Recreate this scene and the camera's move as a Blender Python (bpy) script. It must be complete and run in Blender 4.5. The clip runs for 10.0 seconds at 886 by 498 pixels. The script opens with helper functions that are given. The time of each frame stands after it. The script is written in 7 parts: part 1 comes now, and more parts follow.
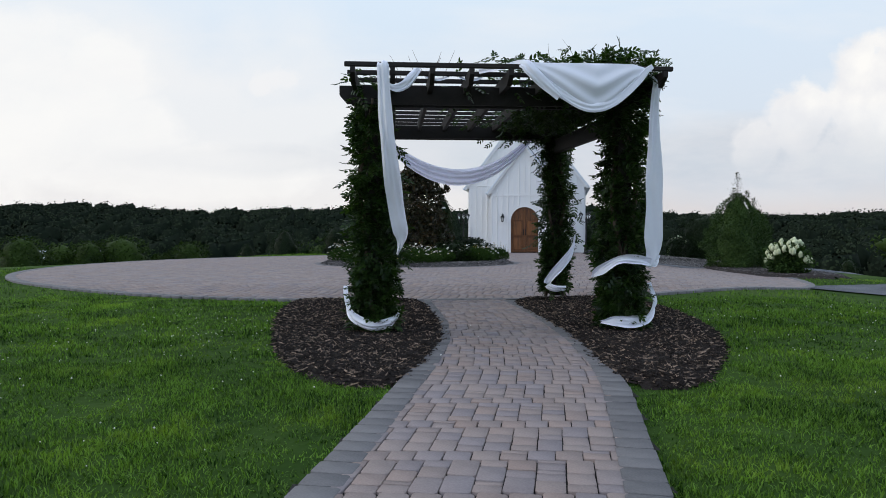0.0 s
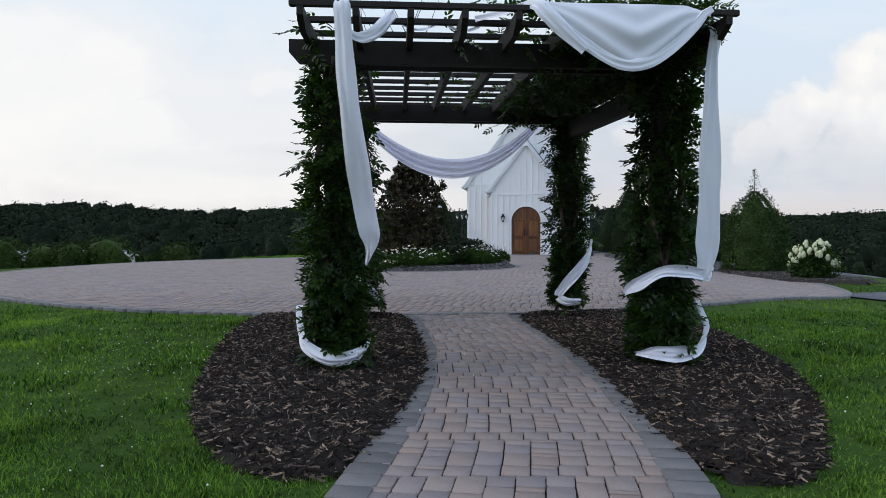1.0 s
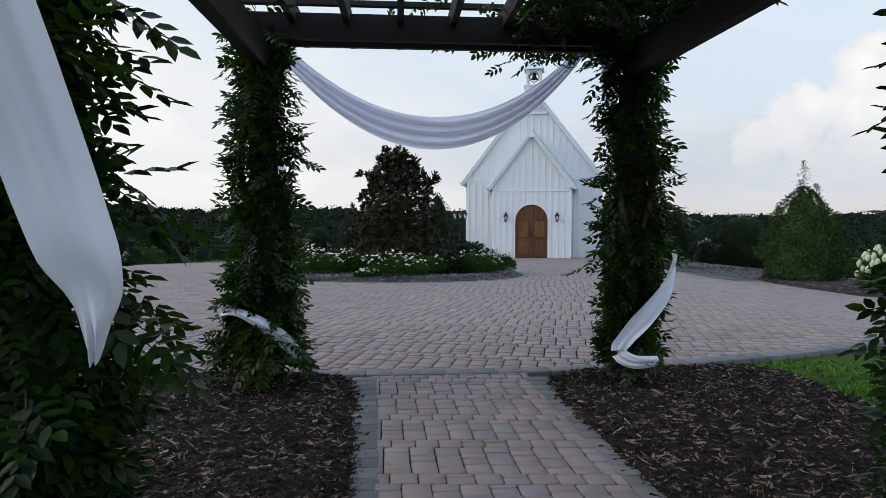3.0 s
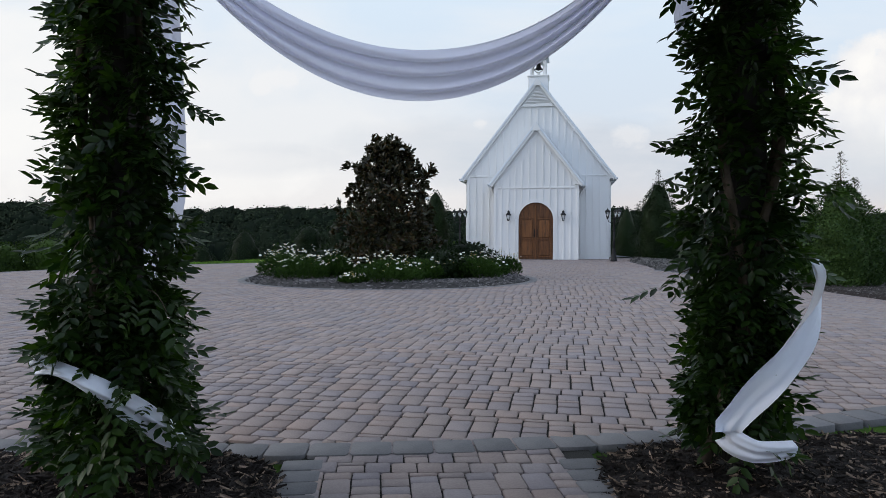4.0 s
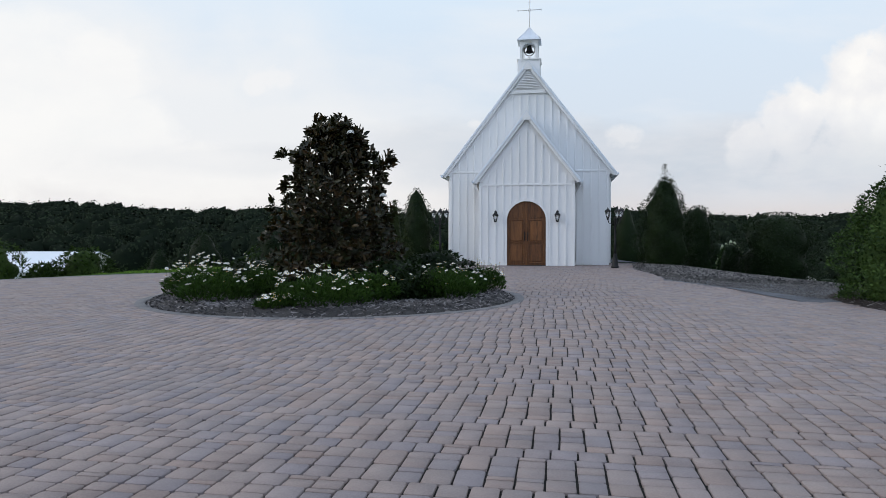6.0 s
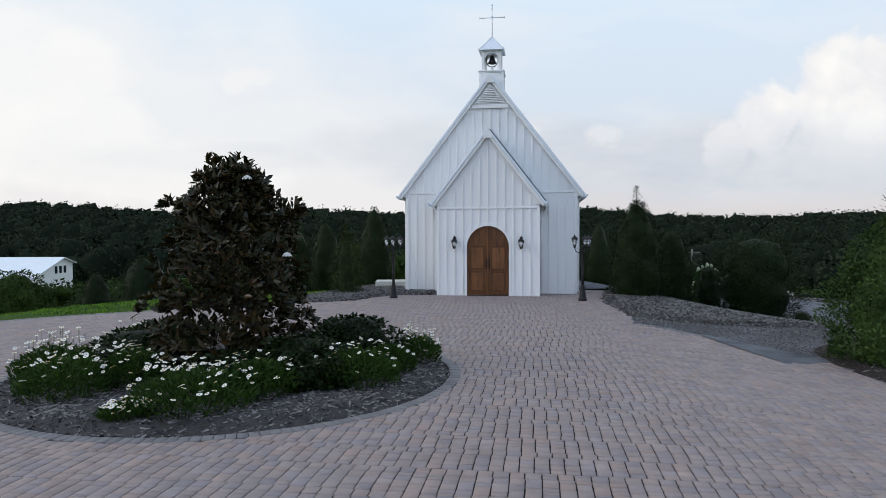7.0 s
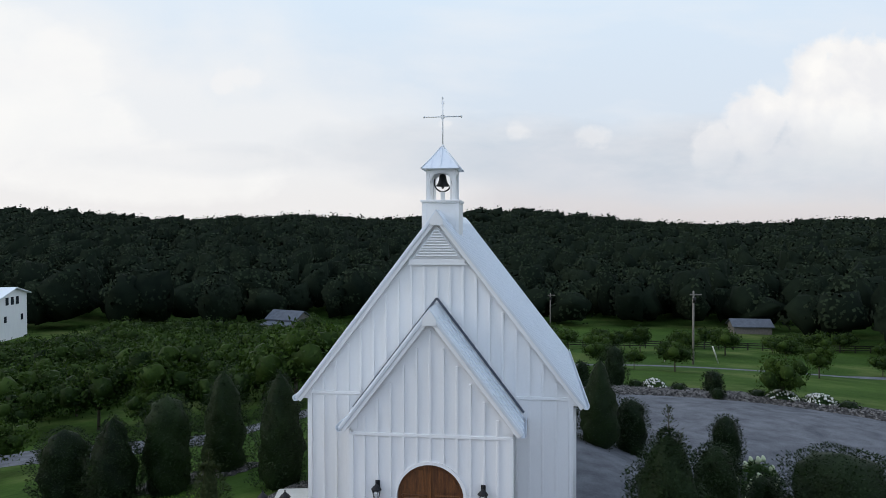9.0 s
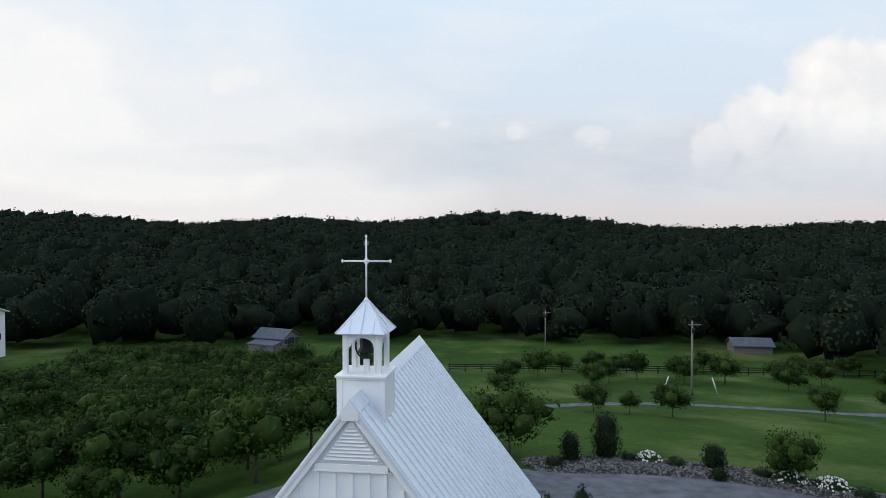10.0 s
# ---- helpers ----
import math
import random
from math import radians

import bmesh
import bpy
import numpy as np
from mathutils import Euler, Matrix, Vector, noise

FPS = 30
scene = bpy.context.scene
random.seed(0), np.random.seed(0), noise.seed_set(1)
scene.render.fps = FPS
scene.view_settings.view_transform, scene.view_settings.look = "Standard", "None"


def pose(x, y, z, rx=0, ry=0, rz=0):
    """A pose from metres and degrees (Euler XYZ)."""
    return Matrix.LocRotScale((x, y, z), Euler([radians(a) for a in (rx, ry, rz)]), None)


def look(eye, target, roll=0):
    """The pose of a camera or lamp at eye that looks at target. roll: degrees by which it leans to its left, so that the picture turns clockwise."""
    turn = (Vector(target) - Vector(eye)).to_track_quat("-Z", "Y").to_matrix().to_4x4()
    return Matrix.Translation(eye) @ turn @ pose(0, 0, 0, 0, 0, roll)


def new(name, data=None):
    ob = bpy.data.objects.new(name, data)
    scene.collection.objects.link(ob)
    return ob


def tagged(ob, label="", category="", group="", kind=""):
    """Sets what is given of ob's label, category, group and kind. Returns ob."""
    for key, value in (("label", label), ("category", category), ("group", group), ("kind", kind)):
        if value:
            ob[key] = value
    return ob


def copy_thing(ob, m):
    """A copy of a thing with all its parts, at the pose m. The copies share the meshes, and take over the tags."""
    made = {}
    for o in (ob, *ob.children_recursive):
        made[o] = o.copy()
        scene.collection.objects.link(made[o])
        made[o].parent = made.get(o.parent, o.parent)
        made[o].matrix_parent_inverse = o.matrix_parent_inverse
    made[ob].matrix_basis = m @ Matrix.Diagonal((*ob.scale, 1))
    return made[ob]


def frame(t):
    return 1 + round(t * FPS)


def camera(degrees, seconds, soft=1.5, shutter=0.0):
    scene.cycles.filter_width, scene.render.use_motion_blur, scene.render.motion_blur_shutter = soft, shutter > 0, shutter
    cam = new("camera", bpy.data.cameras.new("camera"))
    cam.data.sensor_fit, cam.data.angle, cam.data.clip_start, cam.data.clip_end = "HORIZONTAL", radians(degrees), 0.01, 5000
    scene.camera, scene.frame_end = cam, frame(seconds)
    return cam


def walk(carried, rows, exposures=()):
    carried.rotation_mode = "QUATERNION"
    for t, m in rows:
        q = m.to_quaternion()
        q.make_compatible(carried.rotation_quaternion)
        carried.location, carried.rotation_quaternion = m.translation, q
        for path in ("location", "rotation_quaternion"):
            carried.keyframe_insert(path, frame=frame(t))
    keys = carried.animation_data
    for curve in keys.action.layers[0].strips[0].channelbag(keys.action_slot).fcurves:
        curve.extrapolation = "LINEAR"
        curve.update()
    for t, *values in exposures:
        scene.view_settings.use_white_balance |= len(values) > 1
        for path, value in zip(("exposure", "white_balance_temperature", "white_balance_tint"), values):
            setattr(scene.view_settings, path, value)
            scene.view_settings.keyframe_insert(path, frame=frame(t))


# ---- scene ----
# ---- camera ----
cam = camera(68.0, 10.0, 0.75)
ROWS = [
    (0.0, 0.000, 0.000, 0.910, 0.00, -1.17, 0.08),
    (0.5, 0.047, 0.791, 0.921, 0.03, -1.16, 0.08),
    (1.0, 0.113, 1.576, 0.936, -0.02, -1.15, 0.04),
    (1.5, 0.171, 2.374, 0.954, -0.02, -1.16, -0.01),
    (2.0, 0.218, 3.206, 0.977, -0.01, -1.19, -0.09),
    (2.5, 0.264, 4.037, 1.001, -0.01, -1.17, -0.12),
    (4.0, 0.369, 6.757, 0.992, 0.00, -1.17, -0.17),
    (4.5, 0.411, 7.626, 0.992, 0.02, -1.13, 0.01),
    (5.0, 0.462, 8.458, 0.996, 0.07, -1.13, 0.08),
    (5.5, 0.589, 9.322, 1.004, 0.04, -1.10, 0.05),
    (6.8, 1.742, 11.366, 1.782, -1.90, -1.23, 0.02),
    (7.0, 1.893, 11.961, 2.087, -2.14, -1.21, 0.11),
    (7.5, 2.249, 13.749, 3.038, -2.53, -1.12, 0.20),
    (8.0, 2.583, 15.877, 4.283, -2.74, -1.12, 0.19),
    (8.5, 3.099, 18.247, 5.739, -2.91, -1.14, 0.15),
    (9.0, 3.830, 20.482, 7.289, -2.98, -1.15, 0.12),
    (9.5, 4.676, 22.414, 8.998, -3.02, -1.17, 0.08),
    (10.0, 5.440, 24.229, 10.675, -3.08, -1.16, 0.07),
]
walk(cam, [(t, pose(x, y, z, 90 + pitch, roll, yaw)) for t, x, y, z, yaw, pitch, roll in ROWS])
scene.view_settings.exposure = 0.0

# ---- world and sun ----
SUN_EL, SUN_AZ = 26.0, -98.0          # degrees above the horizon, degrees to the right of +y
world = bpy.data.worlds.new("evening_sky")
scene.world = world
world.use_nodes = True


def link(nt, a, b):
    nt.links.new(a, b)


def node(nt, kind, **props):
    n = nt.nodes.new(kind)
    for k, v in props.items():
        n.inputs[k].default_value = v
    return n


def math_node(nt, op, a, b=None, clamp=False):
    n = nt.nodes.new("ShaderNodeMath")
    n.operation, n.use_clamp = op, clamp
    for i, s in enumerate((a, b)):
        if s is None:
            continue
        if isinstance(s, (int, float)):
            n.inputs[i].default_value = s
        else:
            nt.links.new(s, n.inputs[i])
    return n.outputs[0]


def ramp(nt, fac, stops):
    r = nt.nodes.new("ShaderNodeValToRGB")
    nt.links.new(fac, r.inputs[0])
    e = r.color_ramp.elements
    while len(e) < len(stops):
        e.new(0.5)
    for el, (p, c) in zip(e, stops):
        el.position = p
        el.color = (c, c, c, 1) if isinstance(c, (int, float)) else (*c, 1)
    return r.outputs[0]


def mix_rgb(nt, fac, a, b, blend="MIX"):
    m = nt.nodes.new("ShaderNodeMix")
    m.data_type, m.blend_type = "RGBA", blend
    for sock, val in ((m.inputs[0], fac), (m.inputs[6], a), (m.inputs[7], b)):
        if isinstance(val, (int, float)):
            sock.default_value = val
        elif isinstance(val, tuple):
            sock.default_value = (*val, 1)
        else:
            nt.links.new(val, sock)
    return m.outputs[2]


def build_world():
    nt = world.node_tree
    nt.nodes.clear()
    co = nt.nodes.new("ShaderNodeTexCoord").outputs["Generated"]
    sep = nt.nodes.new("ShaderNodeSeparateXYZ")
    link(nt, co, sep.inputs[0])
    up = sep.outputs[2]
    sky = nt.nodes.new("ShaderNodeTexSky")
    sky.sky_type, sky.sun_disc = "NISHITA", False
    sky.sun_elevation, sky.sun_rotation = radians(SUN_EL), radians(SUN_AZ)
    sky.air_density, sky.dust_density = 1.0, 2.0
    base = mix_rgb(nt, 1.0, sky.outputs[0], (0.13, 0.13, 0.13), "MULTIPLY")
    # veil of high cloud: warm at the horizon, blue above it, brightest overhead
    veil = ramp(nt, up, [(0.0, (0.79, 0.74, 0.755)), (0.055, (0.77, 0.75, 0.79)), (0.14, (0.745, 0.81, 0.90)),
                         (0.34, (0.79, 0.92, 1.05)), (0.6, (0.84, 0.98, 1.14)), (1.0, (0.96, 1.13, 1.36))])
    col = mix_rgb(nt, 0.85, base, veil)
    # away from the evening light the sky is bluer
    col = mix_rgb(nt, 1.0, col, ramp(nt, math_node(nt, "ADD", math_node(nt, "MULTIPLY", sep.outputs[1], 0.5), 0.5), [(0.25, (0.93, 0.99, 1.10)), (0.62, (1.0, 1.0, 1.0))]), "MULTIPLY")
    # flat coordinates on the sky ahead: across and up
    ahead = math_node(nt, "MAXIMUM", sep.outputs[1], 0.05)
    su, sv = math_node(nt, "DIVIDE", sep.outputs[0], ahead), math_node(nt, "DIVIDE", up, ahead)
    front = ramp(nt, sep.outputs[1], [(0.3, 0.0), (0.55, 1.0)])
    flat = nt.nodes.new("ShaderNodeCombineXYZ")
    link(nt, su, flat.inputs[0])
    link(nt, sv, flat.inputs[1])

    def cloud_noise(scale, sx, sy, rough, shift):
        mp = nt.nodes.new("ShaderNodeMapping")
        mp.inputs["Scale"].default_value = (sx, sy, 1)
        mp.inputs["Location"].default_value = (shift, shift * 0.37, shift)
        link(nt, flat.outputs[0], mp.inputs[0])
        n = node(nt, "ShaderNodeTexNoise", Scale=scale, Detail=10.0, Roughness=rough, Distortion=0.15)
        link(nt, mp.outputs[0], n.inputs["Vector"])
        return n.outputs[0]

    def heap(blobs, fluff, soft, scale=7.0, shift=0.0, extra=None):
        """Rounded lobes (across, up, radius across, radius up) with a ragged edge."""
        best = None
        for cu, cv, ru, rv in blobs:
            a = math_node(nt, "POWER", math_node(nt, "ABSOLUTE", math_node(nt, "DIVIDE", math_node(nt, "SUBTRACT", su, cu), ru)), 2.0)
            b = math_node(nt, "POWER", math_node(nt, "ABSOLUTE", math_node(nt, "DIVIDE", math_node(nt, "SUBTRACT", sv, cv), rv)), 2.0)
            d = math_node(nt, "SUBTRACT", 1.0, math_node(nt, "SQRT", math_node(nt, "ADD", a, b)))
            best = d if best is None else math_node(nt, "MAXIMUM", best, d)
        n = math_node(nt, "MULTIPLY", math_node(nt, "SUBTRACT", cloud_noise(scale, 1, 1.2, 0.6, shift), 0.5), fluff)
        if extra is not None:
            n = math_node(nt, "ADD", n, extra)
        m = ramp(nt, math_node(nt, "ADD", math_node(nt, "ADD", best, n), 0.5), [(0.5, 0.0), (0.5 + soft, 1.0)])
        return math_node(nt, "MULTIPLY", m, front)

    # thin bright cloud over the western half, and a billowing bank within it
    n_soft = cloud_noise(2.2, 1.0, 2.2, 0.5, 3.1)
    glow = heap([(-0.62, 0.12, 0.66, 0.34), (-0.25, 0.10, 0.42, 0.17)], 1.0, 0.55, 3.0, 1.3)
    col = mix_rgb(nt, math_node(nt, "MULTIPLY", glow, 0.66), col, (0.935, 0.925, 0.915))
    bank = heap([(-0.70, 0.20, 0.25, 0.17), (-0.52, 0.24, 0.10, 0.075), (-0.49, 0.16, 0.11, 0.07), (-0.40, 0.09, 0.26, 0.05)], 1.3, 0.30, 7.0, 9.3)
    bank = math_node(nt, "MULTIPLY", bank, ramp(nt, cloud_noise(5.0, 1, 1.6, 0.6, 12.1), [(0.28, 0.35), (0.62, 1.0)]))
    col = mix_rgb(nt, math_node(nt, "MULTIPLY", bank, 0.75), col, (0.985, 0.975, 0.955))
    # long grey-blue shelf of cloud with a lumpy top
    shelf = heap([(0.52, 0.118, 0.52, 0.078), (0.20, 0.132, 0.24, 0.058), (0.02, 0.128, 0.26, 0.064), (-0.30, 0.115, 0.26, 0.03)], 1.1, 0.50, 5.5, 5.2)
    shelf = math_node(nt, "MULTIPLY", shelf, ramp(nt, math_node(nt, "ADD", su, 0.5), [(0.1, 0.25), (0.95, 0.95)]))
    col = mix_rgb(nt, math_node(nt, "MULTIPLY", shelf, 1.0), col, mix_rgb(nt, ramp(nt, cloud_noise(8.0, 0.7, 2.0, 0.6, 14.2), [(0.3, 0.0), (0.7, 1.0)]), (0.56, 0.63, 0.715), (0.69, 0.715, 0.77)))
    # thin white wisps
    wisp = math_node(nt, "MULTIPLY", ramp(nt, cloud_noise(3.0, 0.8, 3.0, 0.55, 8.4), [(0.5, 0.0), (0.72, 1.0)]), ramp(nt, sv, [(0.03, 0.0), (0.1, 1.0), (0.5, 0.6)]))
    col = mix_rgb(nt, math_node(nt, "MULTIPLY", wisp, 0.5), col, (0.90, 0.90, 0.91))
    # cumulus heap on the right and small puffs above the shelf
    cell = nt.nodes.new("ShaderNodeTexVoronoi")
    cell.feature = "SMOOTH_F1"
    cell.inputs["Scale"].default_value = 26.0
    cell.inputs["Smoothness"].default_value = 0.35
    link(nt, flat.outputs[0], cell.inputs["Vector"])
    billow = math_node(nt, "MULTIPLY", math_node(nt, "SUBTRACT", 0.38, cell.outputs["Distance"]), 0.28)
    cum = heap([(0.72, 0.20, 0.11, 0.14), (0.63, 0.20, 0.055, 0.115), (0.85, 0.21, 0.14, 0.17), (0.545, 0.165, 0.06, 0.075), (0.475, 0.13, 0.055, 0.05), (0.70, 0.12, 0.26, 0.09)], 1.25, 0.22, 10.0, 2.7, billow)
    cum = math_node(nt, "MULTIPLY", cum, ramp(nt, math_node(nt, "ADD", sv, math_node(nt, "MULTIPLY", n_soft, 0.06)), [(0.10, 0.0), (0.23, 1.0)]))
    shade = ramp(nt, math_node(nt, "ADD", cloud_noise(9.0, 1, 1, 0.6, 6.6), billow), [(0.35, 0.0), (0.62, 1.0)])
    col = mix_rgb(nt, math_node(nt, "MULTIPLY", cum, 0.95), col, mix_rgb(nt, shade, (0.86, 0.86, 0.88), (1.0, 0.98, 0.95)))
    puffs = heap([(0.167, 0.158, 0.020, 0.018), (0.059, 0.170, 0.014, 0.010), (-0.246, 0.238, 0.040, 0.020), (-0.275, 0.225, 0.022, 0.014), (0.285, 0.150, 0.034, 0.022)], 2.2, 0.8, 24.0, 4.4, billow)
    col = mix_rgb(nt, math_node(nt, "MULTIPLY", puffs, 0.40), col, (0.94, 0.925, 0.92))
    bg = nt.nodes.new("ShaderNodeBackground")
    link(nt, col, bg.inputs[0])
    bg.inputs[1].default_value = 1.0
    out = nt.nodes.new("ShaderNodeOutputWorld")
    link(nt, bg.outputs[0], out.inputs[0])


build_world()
sun = new("sun", bpy.data.lights.new("sun", "SUN"))
sun.data.energy, sun.data.angle, sun.data.color = 0.8, radians(24), (1.0, 0.93, 0.83)
_a, _e = radians(SUN_AZ), radians(SUN_EL)
sun.matrix_world = look((math.sin(_a) * math.cos(_e) * 50, math.cos(_a) * math.cos(_e) * 50, math.sin(_e) * 50), (0, 0, 0))


# ---- materials ----
def surface(name, dark, light, rough=0.7, scale=6.0, fine=60.0, bump=0.3, depth=0.01, metal=0.0, vary=0.0, island=0.0, leaf=0.0, stretch=(1, 1, 1), streak=None, tint=(1.3, 1.5, 0.6), gloss=None, stops=(0.3, 0.72), hues=None):
    """A two-scale mottled surface. vary: by object; island: by loose piece; leaf: light let through."""
    m = bpy.data.materials.new(name)
    m.use_nodes = True
    nt = m.node_tree
    nt.nodes.clear()
    geo = nt.nodes.new("ShaderNodeNewGeometry")
    tc = nt.nodes.new("ShaderNodeTexCoord")
    mp = nt.nodes.new("ShaderNodeMapping")
    mp.inputs["Scale"].default_value = stretch
    link(nt, tc.outputs["Object"], mp.inputs[0])
    big = node(nt, "ShaderNodeTexNoise", Scale=scale, Detail=5.0, Roughness=0.6)
    small = node(nt, "ShaderNodeTexNoise", Scale=fine, Detail=4.0, Roughness=0.65)
    link(nt, mp.outputs[0], big.inputs["Vector"])
    link(nt, mp.outputs[0], small.inputs["Vector"])
    f = math_node(nt, "ADD", math_node(nt, "MULTIPLY", big.outputs[0], 0.6), math_node(nt, "MULTIPLY", small.outputs[0], 0.4))
    if vary:
        info = nt.nodes.new("ShaderNodeObjectInfo")
        f = math_node(nt, "ADD", f, math_node(nt, "MULTIPLY", math_node(nt, "SUBTRACT", info.outputs["Random"], 0.5), vary))
    if island:
        f = math_node(nt, "ADD", f, math_node(nt, "MULTIPLY", math_node(nt, "SUBTRACT", geo.outputs["Random Per Island"], 0.5), island))
    col = ramp(nt, f, [(stops[0], dark), (stops[1], light)])
    if hues:
        # a second, slower dice for the tint of each piece
        pick = info.outputs["Random"] if vary else geo.outputs["Random Per Island"]
        dice = math_node(nt, "FRACT", math_node(nt, "MULTIPLY", pick, 17.3))
        col = mix_rgb(nt, 1.0, col, ramp(nt, dice, [(i / (len(hues) - 1), h) for i, h in enumerate(hues)]), "MULTIPLY")
    if streak:
        wet = node(nt, "ShaderNodeTexNoise", Scale=streak[1], Detail=6.0, Roughness=0.7)
        link(nt, mp.outputs[0], wet.inputs["Vector"])
        col = mix_rgb(nt, math_node(nt, "MULTIPLY", ramp(nt, wet.outputs[0], [(0.52, 0.0), (0.7, 1.0)]), streak[2]), col, streak[0])
    b = nt.nodes.new("ShaderNodeBsdfPrincipled")
    link(nt, col, b.inputs["Base Color"])
    b.inputs["Roughness"].default_value, b.inputs["Metallic"].default_value = rough, metal
    b.inputs["Specular IOR Level"].default_value = gloss if gloss is not None else (0.12 if leaf else 0.4)
    if bump:
        bp = node(nt, "ShaderNodeBump", Strength=bump, Distance=depth)
        link(nt, small.outputs[0], bp.inputs["Height"])
        link(nt, bp.outputs[0], b.inputs["Normal"])
    shader = b.outputs[0]
    if leaf:
        tr = nt.nodes.new("ShaderNodeBsdfTranslucent")
        link(nt, mix_rgb(nt, 1.0, col, tint, "MULTIPLY"), tr.inputs[0])
        ms = nt.nodes.new("ShaderNodeMixShader")
        ms.inputs[0].default_value = leaf
        link(nt, shader, ms.inputs[1])
        link(nt, tr.outputs[0], ms.inputs[2])
        shader = ms.outputs[0]
    out = nt.nodes.new("ShaderNodeOutputMaterial")
    link(nt, shader, out.inputs[0])
    return m


def glass_material(name):
    m = bpy.data.materials.new(name)
    m.use_nodes = True
    b = m.node_tree.nodes["Principled BSDF"]
    b.inputs["Base Color"].default_value = (0.9, 0.93, 0.95, 1)
    b.inputs["Roughness"].default_value = 0.05
    b.inputs["Transmission Weight"].default_value = 0.9
    return m


M_BLADE = surface("grass_blade", (0.010, 0.032, 0.006), (0.145, 0.265, 0.042), 0.6, 0.9, 7.0, 0.0, island=0.36, leaf=0.3, streak=((0.235, 0.360, 0.045), 1.1, 0.8), gloss=0.1, stops=(0.34, 0.68))
M_FIELD = surface("field_grass", (0.013, 0.034, 0.007), (0.068, 0.120, 0.025), 0.95, 0.10, 2.2, 0.7, 0.08, streak=((0.150, 0.150, 0.065), 0.05, 0.5), gloss=0.03)
HUES = [(0.95, 0.98, 1.02), (0.88, 0.92, 0.99), (1.0, 1.0, 1.0), (1.03, 1.0, 0.96), (1.02, 1.0, 0.97), (1.07, 0.98, 0.90), (1.0, 0.99, 0.96), (1.05, 1.02, 0.97)]
M_PAVER = surface("tumbled_paver", (0.176, 0.145, 0.144), (0.312, 0.259, 0.250), 0.85, 3.0, 90.0, 0.45, 0.004, vary=0.11, hues=HUES, streak=((0.19, 0.18, 0.185), 0.45, 0.35))
M_PAVER_FIELD = surface("tumbled_paver_field", (0.176, 0.145, 0.144), (0.312, 0.259, 0.250), 0.85, 3.0, 90.0, 0.45, 0.004, island=0.11, hues=HUES, streak=((0.20, 0.192, 0.205), 0.45, 0.45))
M_KERB = surface("charcoal_border_paver", (0.088, 0.086, 0.092), (0.180, 0.173, 0.178), 0.85, 4.0, 90.0, 0.45, 0.004, vary=0.25, island=0.15)
M_SAND = surface("joint_sand", (0.008, 0.008, 0.007), (0.026, 0.024, 0.021), 0.95, 5.0, 120.0, 0.5, 0.006)
M_MULCH = surface("bark_mulch", (0.008, 0.005, 0.0045), (0.034, 0.023, 0.019), 0.95, 8.0, 70.0, 0.9, 0.03)
M_CHIP = surface("bark_chip", (0.012, 0.0072, 0.0055), (0.330, 0.240, 0.180), 0.9, 10.0, 80.0, 0.4, 0.005, island=0.95, stops=(0.72, 1.02))
M_GREYCHIP = surface("weathered_bark_chip", (0.030, 0.028, 0.030), (0.230, 0.212, 0.212), 0.9, 10.0, 80.0, 0.4, 0.005, island=0.8, stops=(0.3, 0.95))
M_GREYMULCH = surface("weathered_mulch", (0.022, 0.021, 0.022), (0.075, 0.070, 0.069), 0.95, 6.0, 50.0, 0.9, 0.03)
M_GRAVEL = surface("blue_gravel", (0.044, 0.048, 0.058), (0.190, 0.197, 0.220), 0.95, 1.0, 26.0, 0.9, 0.03, gloss=0.1)
M_CONCRETE = surface("pale_concrete", (0.42, 0.42, 0.40), (0.58, 0.58, 0.56), 0.85, 2.0, 40.0, 0.2, 0.004)
M_STONE = surface("bed_stone", (0.024, 0.023, 0.024), (0.160, 0.152, 0.150), 0.9, 6.0, 60.0, 0.4, 0.01, island=0.6)
M_SIDING = surface("white_board_siding", (0.765, 0.768, 0.775), (0.840, 0.842, 0.845), 0.55, 0.7, 30.0, 0.12, 0.004, stretch=(3, 3, 0.5), streak=((0.64, 0.63, 0.61), 1.6, 0.12))
M_TRIM = surface("white_trim_paint", (0.780, 0.782, 0.788), (0.850, 0.852, 0.855), 0.5, 1.5, 40.0, 0.08, 0.003, streak=((0.62, 0.61, 0.58), 3.0, 0.2))
M_METAL = surface("galvalume_roofing", (0.67, 0.71, 0.76), (0.74, 0.78, 0.83), 0.38, 0.8, 12.0, 0.02, 0.002, metal=0.25, streak=((0.60, 0.64, 0.69), 0.7, 0.25))
M_FLASH = surface("dark_blue_flashing", (0.070, 0.080, 0.105), (0.130, 0.145, 0.175), 0.45, 2.0, 30.0, 0.05, 0.002, metal=0.4)
M_DOOR = surface("knotty_stained_wood", (0.058, 0.021, 0.008), (0.235, 0.095, 0.029), 0.45, 3.0, 26.0, 0.25, 0.004, vary=0.12, stretch=(6, 6, 0.7), streak=((0.040, 0.014, 0.006), 2.0, 0.85))
M_IRON = surface("black_iron", (0.010, 0.010, 0.011), (0.028, 0.028, 0.030), 0.5, 8.0, 60.0, 0.2, 0.002, gloss=0.2)
M_GLASS = glass_material("lantern_glass")
M_DARKWOOD = surface("dark_stained_timber", (0.006, 0.0045, 0.004), (0.021, 0.015, 0.012), 0.7, 3.0, 40.0, 0.4, 0.004, stretch=(1, 1, 1))
